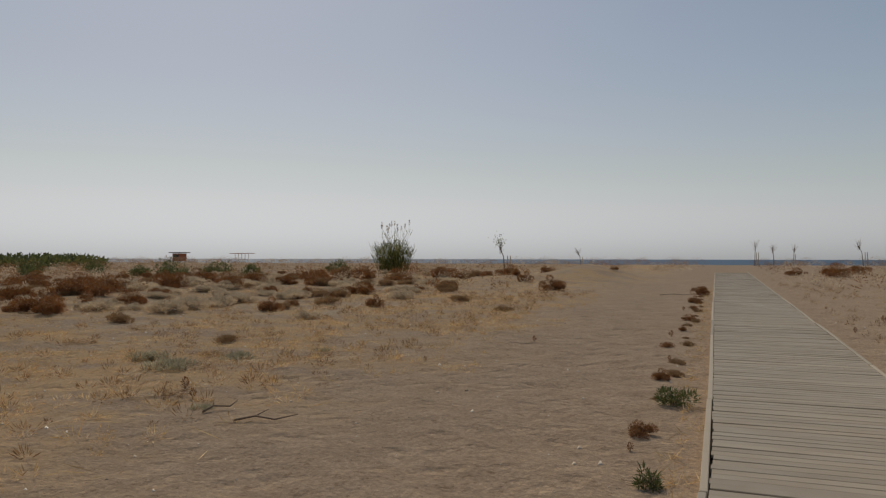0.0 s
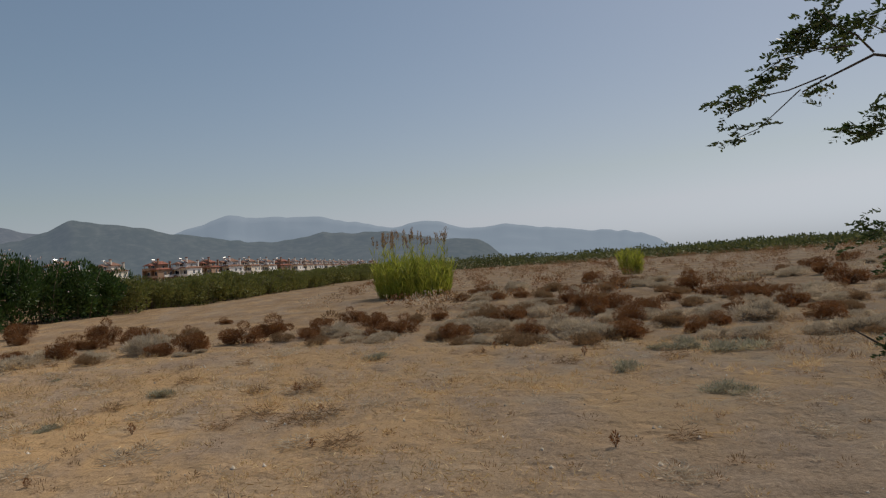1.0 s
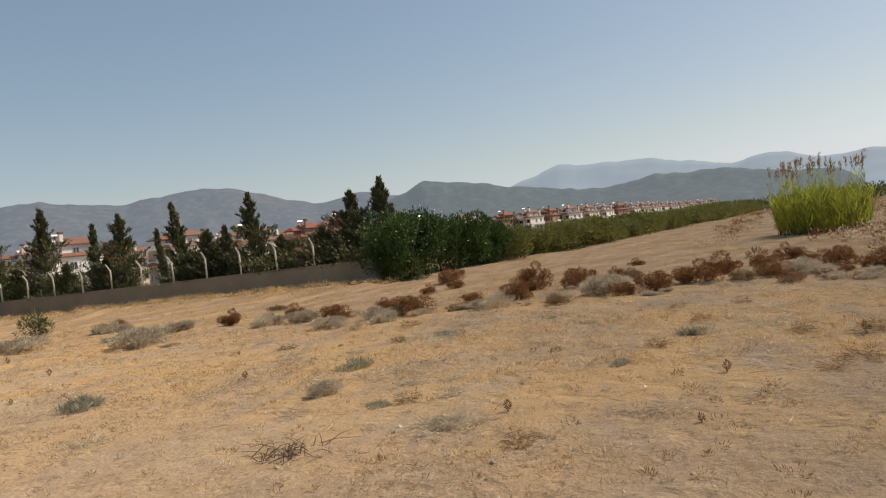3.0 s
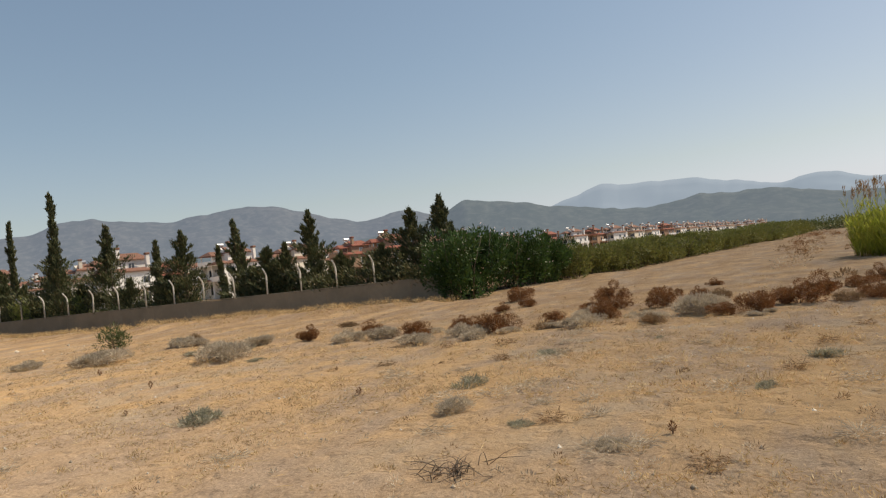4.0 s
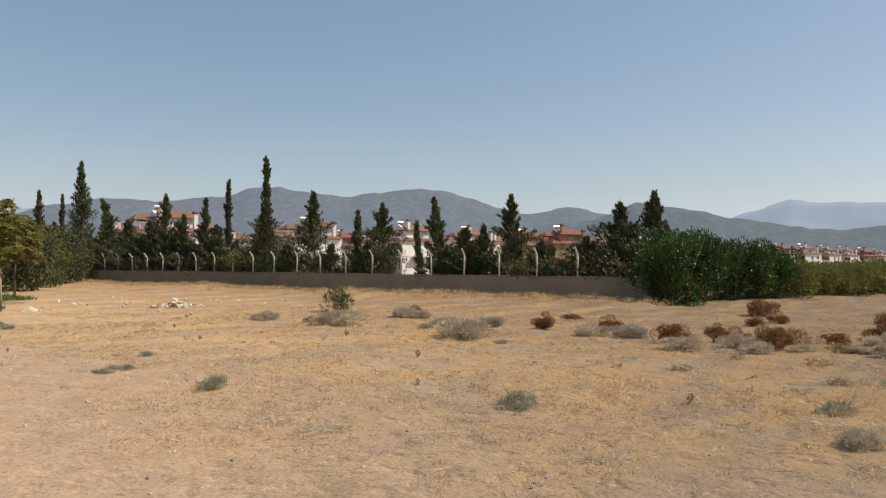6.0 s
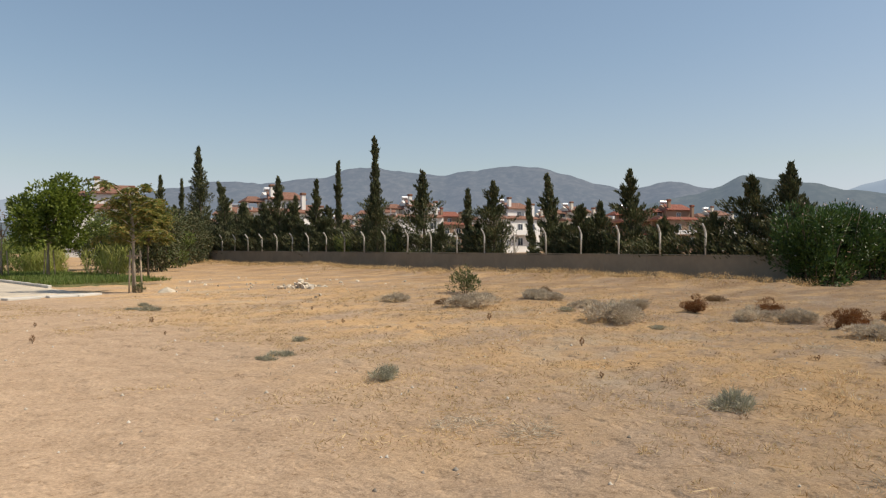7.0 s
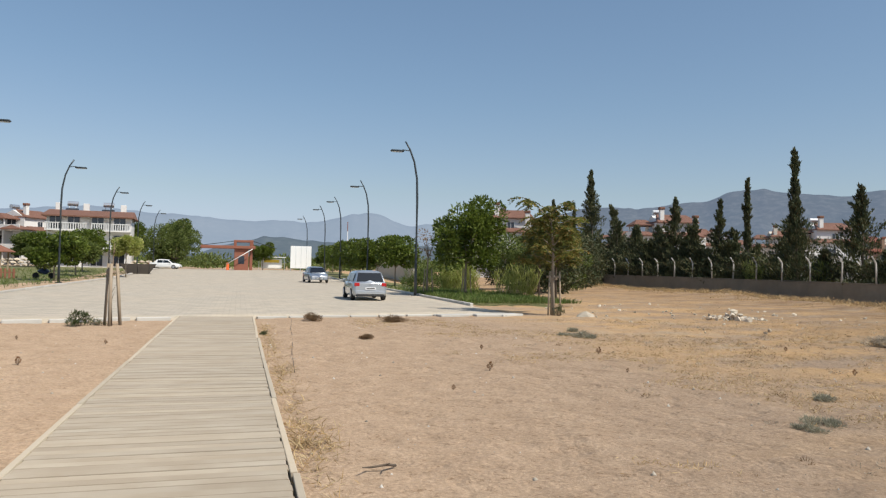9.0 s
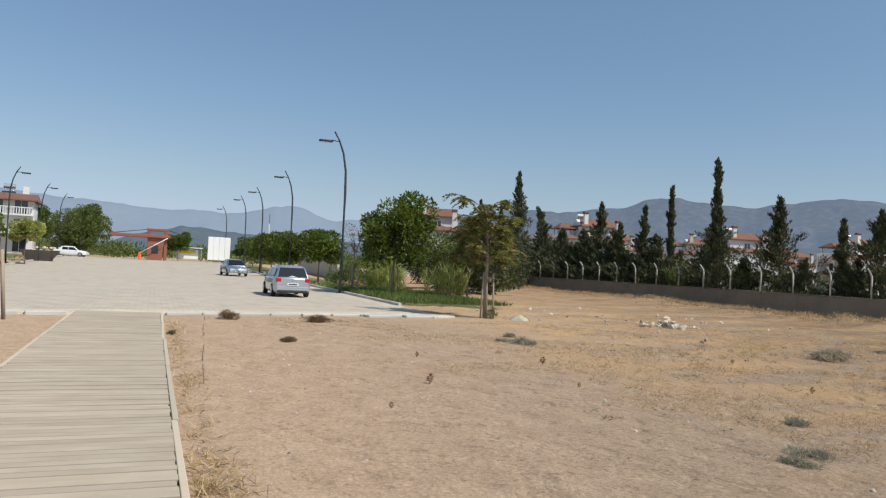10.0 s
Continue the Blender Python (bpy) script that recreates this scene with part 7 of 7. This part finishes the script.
# mats of grey dead stems round the beach plants, russet mats and long loose straws
def mats(places_, seed, high):
    r = np.random.default_rng(seed)
    P, D = [], []
    for x, y, w in places_:
        n = int(420 * w)
        q, a = w * 0.5 * np.sqrt(r.random(n)) * r.uniform(0.6, 1.2, n), r.random(n) * 6.283
        px, py = x + q * np.cos(a), y + q * np.sin(a) * 0.75
        P.append(np.stack([px, py, land(px, py) + high * r.random(n) ** 2], -1))
        D.append(np.stack([np.cos(a) * 0.5 + r.normal(0, 0.7, n), np.sin(a) * 0.5 + r.normal(0, 0.7, n), r.normal(0.12, 0.22, n)], -1))
    P, D = np.concatenate(P), np.concatenate(D)
    return leaves(P, D, r.uniform(0.06, 0.17, len(P)), 0.0075, r)


greys = [(-9.1, -8.7, 0.95), (-9.8, -7.6, 0.9), (-6.6, -5.85, 0.8), (-9.4, -5.0, 0.75), (-7.5, -2.75, 0.8), (-10.0, -1.1, 0.6), (-12.0, -4.9, 0.6), (-16.2, -2.4, 0.8), (-9.3, -8.0, 0.7), (-6.7, -5.6, 0.6), (-11.8, -11.1, 0.5), (-7.8, -12.3, 0.9)]
greys += [(-5 - 11 * h.random(), -14 + 27 * h.random(), 0.25 + 0.5 * h.random()) for k in range(48)]
v, f = mats(greys, 730, 0.05)
tagged(link("grey_stem_mats", mesh_np("grey_stem_mats", v, f), ASHEN, None), "flat mats of grey dead stems on the sand", "dry stems", kind="stuff")
russet = [(-8.6, -1.2, 0.75), (-9.1, -1.8, 0.6), (-8.6, -2.15, 0.4), (-8.9, -0.9, 0.5), (-7.1, -0.6, 0.5)]
russet += [(-6 - 11 * h.random(), -12 + 30 * h.random(), 0.2 + 0.45 * h.random()) for k in range(40)]
v, f = mats(russet, 731, 0.1)
tagged(link("russet_mats", mesh_np("russet_mats", v, f), TANNED, None), "low russet mats of dry herbs on the sand", "dry herbs", kind="stuff")
n = 900
P = np.stack([-3.5 - 12 * h.random(n), -16 + 32 * h.random(n), np.zeros(n)], -1)
P[:, 2] = land(P[:, 0], P[:, 1]) + 0.012
v, f = leaves(P, np.stack([h.normal(size=n), h.normal(size=n), h.normal(0.03, 0.08, n)], -1), h.uniform(0.12, 0.42, n), 0.008, h)
tagged(link("long_straws", mesh_np("long_straws", v, f), STRAW, None), "long pale straws lying loose on the sand", "straw", kind="stuff")

# brown dry weeds that stand singly
weed = thing("dry_weed", "small upright dry brown weed", "weed", group="dry weeds on the sand")
bm = bmesh.new()
for k in range(5):
    a = k * 1.3
    tube(bm, [(0, 0, -0.02), (0.02 * math.cos(a), 0.02 * math.sin(a), 0.09), (0.05 * math.cos(a), 0.05 * math.sin(a), 0.17)], [0.006, 0.005, 0.003], 3)
part("stems", bm, DRY_STEM, weed)
q = np.random.default_rng(710)
p, d = ball(70, q, 1.2, 0.3)
v, f = leaves(p * 0.05 + np.array([0, 0, 0.13]), d + np.array([0, 0, 0.6]), 0.05, 0.018, q)
link("seed_head", mesh_np("seed_head", v, f), RUST, weed)
spots = [(-7.1, -5.3), (-10.8, -1.5), (-14.2, 2.0), (-13.7, 1.7), (-10.6, 0.8), (-5.75, 9.1), (-6.3, 9.6), (-8.7, -3.2), (-6.6, -3.4), (-7.2, -0.9), (-6.1, 1.9), (-5.4, 5.6), (-9.5, -10.4), (-12.2, -12.6), (-8.4, -14.3), (-10.7, -16.2), (-13.1, -20.6), (-10.2, -22.8), (-6.2, -23.8), (-11.5, -26.0), (-7.0, -26.4),
         (-3.7, -24.1), (-4.6, -27.2), (-2.6, -22.6), (-9.2, -1.0), (-12.6, 3.4), (-13.4, 7.3), (-9.9, 8.0), (-4.2, 13.1), (-3.1, 16.4), (3.6, -22.6), (4.1, -26.1), (3.2, -29.0), (5.2, -30.2), (3.4, 20.5), (4.6, 24), (5.4, 17.0), (3.7, 28), (-0.3, 14.8), (-0.5, 18.4), (-0.2, 22.2), (-0.6, 26), (-0.25, 8.6)]
for k, (x, y) in enumerate(spots):
    m = pose(x, y, float(land(x, y)) - 0.01, 0, 0, 50 * k)
    o = weed if k == 0 else copy_thing(weed, m)
    o.matrix_world = m
    o.scale = (0.62 + 0.2 * math.sin(k * 1.3),) * 3

# straw heaps blown against the boardwalk's edge
edge = [(bw_left(y) - 0.16 - abs(r.normal(0, 0.16)), y) for y in np.concatenate([r.uniform(-34, -14, 230), r.uniform(4, 40, 200), r.normal(-19.8, 0.5, 70)])]
v, f = patch_of(edge, 703, 9, 0.07, 0.45, 0.13, 0.008)
tagged(link("edge_straw", mesh_np("edge_straw", v, f), STRAW, None), "dry straw gathered along the boardwalk's edge", "litter", kind="stuff")

# green grass on the verges
g = np.random.default_rng(720)
spots = np.concatenate([np.stack([g.uniform(-15.5, -10.0, 5200), -44.2 - np.abs(g.normal(0, 9, 5200))], -1), np.stack([g.uniform(12.4, 40, 5000), g.uniform(-110, -48, 5000)], -1)])
z = np.array([float(rise(y)) for y in spots[:, 1]]) + 0.1
P = np.repeat(np.concatenate([spots, z[:, None]], 1), 3, 0) + g.normal(0, 0.06, (len(spots) * 3, 3)) * np.array([1, 1, 0.1])
v, f = leaves(P, g.normal(0, 0.4, P.shape) + np.array([0, 0, 1.0]), g.uniform(0.1, 0.34, len(P)), 0.03, g)
tagged(link("verge_grass", mesh_np("verge_grass", v, f), GRASS, None), "green grass blades on the verges", "grass", kind="stuff")

# rubble heap and loose stones
heap = thing("rock_pile", "small heap of pale broken stones on the sand", "rocks", at=(-17.6, -35.6, float(land(-17.6, -35.6))))
g = random.Random(8)
STONES = []
for k in range(5):
    bm = lump(0.17, 0.62, k, 1, 0.9)
    me = bpy.data.meshes.new("stone")
    bm.to_mesh(me)
    bm.free()
    me.materials.append(ROCK)
    STONES.append(me)
for k in range(70):
    o = link("stone", STONES[k % 5], None, heap)
    a, q = g.random() * 6.28, g.random()
    o.location = (1.25 * q * math.cos(a), 1.0 * q * math.sin(a), 0.3 * (1 - q) ** 1.5 * g.random() + 0.02)
    o.rotation_euler = (g.random(), g.random(), g.random() * 6)
    o.scale = (0.22 + g.random() ** 1.6 * 0.75,) * 3
for k in range(70):
    x, y = g.uniform(-24, -11.8), g.uniform(-46, -31)
    o = thing("loose_stone", "pale loose stone lying on the sand", "stone", at=(x, y, float(land(x, y)) + 0.02), group="loose stones")
    p = link("stone", STONES[k % 5], None, o)
    p.scale = (0.18 + 0.45 * g.random() ** 2,) * 3
    p.rotation_euler = (g.random(), g.random(), 6 * g.random())
o = thing("boulder", "flat pale boulder beside the staked tree", "stone", at=(-12.3, -37.4, float(land(-12.3, -37.4))))
part("stone", lump(0.36, 0.5, 5, 2, 0.4), ROCK, o)
for k, (x, y) in enumerate([(-8.5, -37.7), (-7.0, -37.6), (-9.3, -37.9)]):
    o = thing("stone_slab", "broken pale paving slab half sunk in sand", "slab", at=(x, y, float(land(x, y)) + 0.02), turn=15 * k, group="broken slabs")
    part("slab", boxed(-0.6, 0.6, -0.28, 0.28, -0.06, 0.05, 0.02), KERB, o)

# twigs, driftwood and the cable along the boardwalk
for k, (x, y, ln, a) in enumerate([(-4.1, 8.3, 0.7, 20), (-4.9, 8.6, 0.5, 70), (-0.7, -18.6, 0.4, 25), (-1.2, 34, 1.5, 10)]):
    o = thing("twig", "crooked dry twig lying on the sand", "twig", at=(x, y, float(land(x, y)) + 0.015), turn=a, group="dry twigs")
    bm = bmesh.new()
    tube(bm, [(-ln / 2, 0, 0.01), (-ln / 6, 0.05, 0.05), (ln / 6, -0.03, 0.03), (ln / 2, 0.06, 0.07)], [0.014, 0.012, 0.01, 0.005], 5)
    tube(bm, [(-ln / 6, 0.05, 0.05), (0, 0.18, 0.1)], [0.008, 0.004], 4)
    part("branch", bm, BARK, o)
g = random.Random(11)
for x, y, count, wide in ((-5.75, -7.05, 64, 0.33), (-5.5, -1.35, 16, 0.12)):
    o = thing("brush_heap", "tangled heap of dry brushwood on the sand", "brushwood", at=(x, y, float(land(x, y))), group="brushwood heaps")
    for k in range(count):
        a, q = g.random() * 6.28, g.random() * wide
        s0 = Vector((q * math.cos(a), 1.3 * q * math.sin(a), 0))
        e0 = s0 + Vector((g.gauss(0, 0.15), g.gauss(0, 0.15), 0.02 + 0.11 * g.random()))
        tw = bmesh.new()
        tube(tw, [s0, s0.lerp(e0, 0.5) + Vector((0, 0, 0.03)), e0], [0.005, 0.004, 0.002], 3)
        part("twig", tw, BARK if k % 3 else DRY_STEM, o)
o = thing("cable", "thin dark cable lying across the sand", "cable", at=(0, 0, 0))
bm = bmesh.new()
ys = np.linspace(-24.5, -36.2, 16)
xs = -0.4 - 0.05 * np.arange(16) + 0.015 * np.sin(ys * 1.1)
tube(bm, [(x, y, float(land(x, y)) + 0.004) for x, y in zip(xs, ys)], 0.005, 5)
part("run", bm, BLACK, o)

# ---- boardwalk planks, last ----
g = random.Random(5)
PITCH = 0.145
VARIANTS = []
for k in range(5):
    bm = boxed(-1.1, 1.1, -0.0695, 0.0695, -0.034, 0.0, 0.005)
    for v in bm.verts:
        v.co.y += 0.004 * math.sin(v.co.x * 2.2 + k * 1.7)
        v.co.z += 0.002 * math.sin(v.co.x * 3.1 + k)
    me = bpy.data.meshes.new("plank")
    bm.to_mesh(me)
    bm.free()
    me.materials.append(PLANK)
    VARIANTS.append(me)
rest_v, rest_f = [], []
n_parts = 0
y = -36.3
while y < 74:
    w = bw_wide(y)
    cx = bw_left(y) + w / 2 + g.gauss(0, 0.006)
    z = float(rise(y)) + BW_Z + g.gauss(0, 0.0018)
    m = pose(cx, y, z, g.gauss(0, 0.28), g.gauss(0, 0.12), g.gauss(0, 0.25)) @ Matrix.Diagonal((w / 2.2, 1, 1, 1))
    me = VARIANTS[g.randrange(5)]
    if (-36.4 < y < -15.2 or 4.6 < y < 26.5) and n_parts < 300:
        o = link("plank", me, None, boardwalk)
        o.matrix_world = m
        n_parts += 1
    else:
        off = sum(len(a) for a in rest_v)
        rest_v.append(np.array([m @ v.co for v in me.vertices]))
        rest_f.extend([[i + off for i in p.vertices] for p in me.polygons])
    y += PITCH
me = bpy.data.meshes.new("planks_beyond")
me.from_pydata(np.concatenate(rest_v).tolist(), [], rest_f)
tagged(link("planks_beyond", me, PLANK, boardwalk), "", "", kind="stuff")
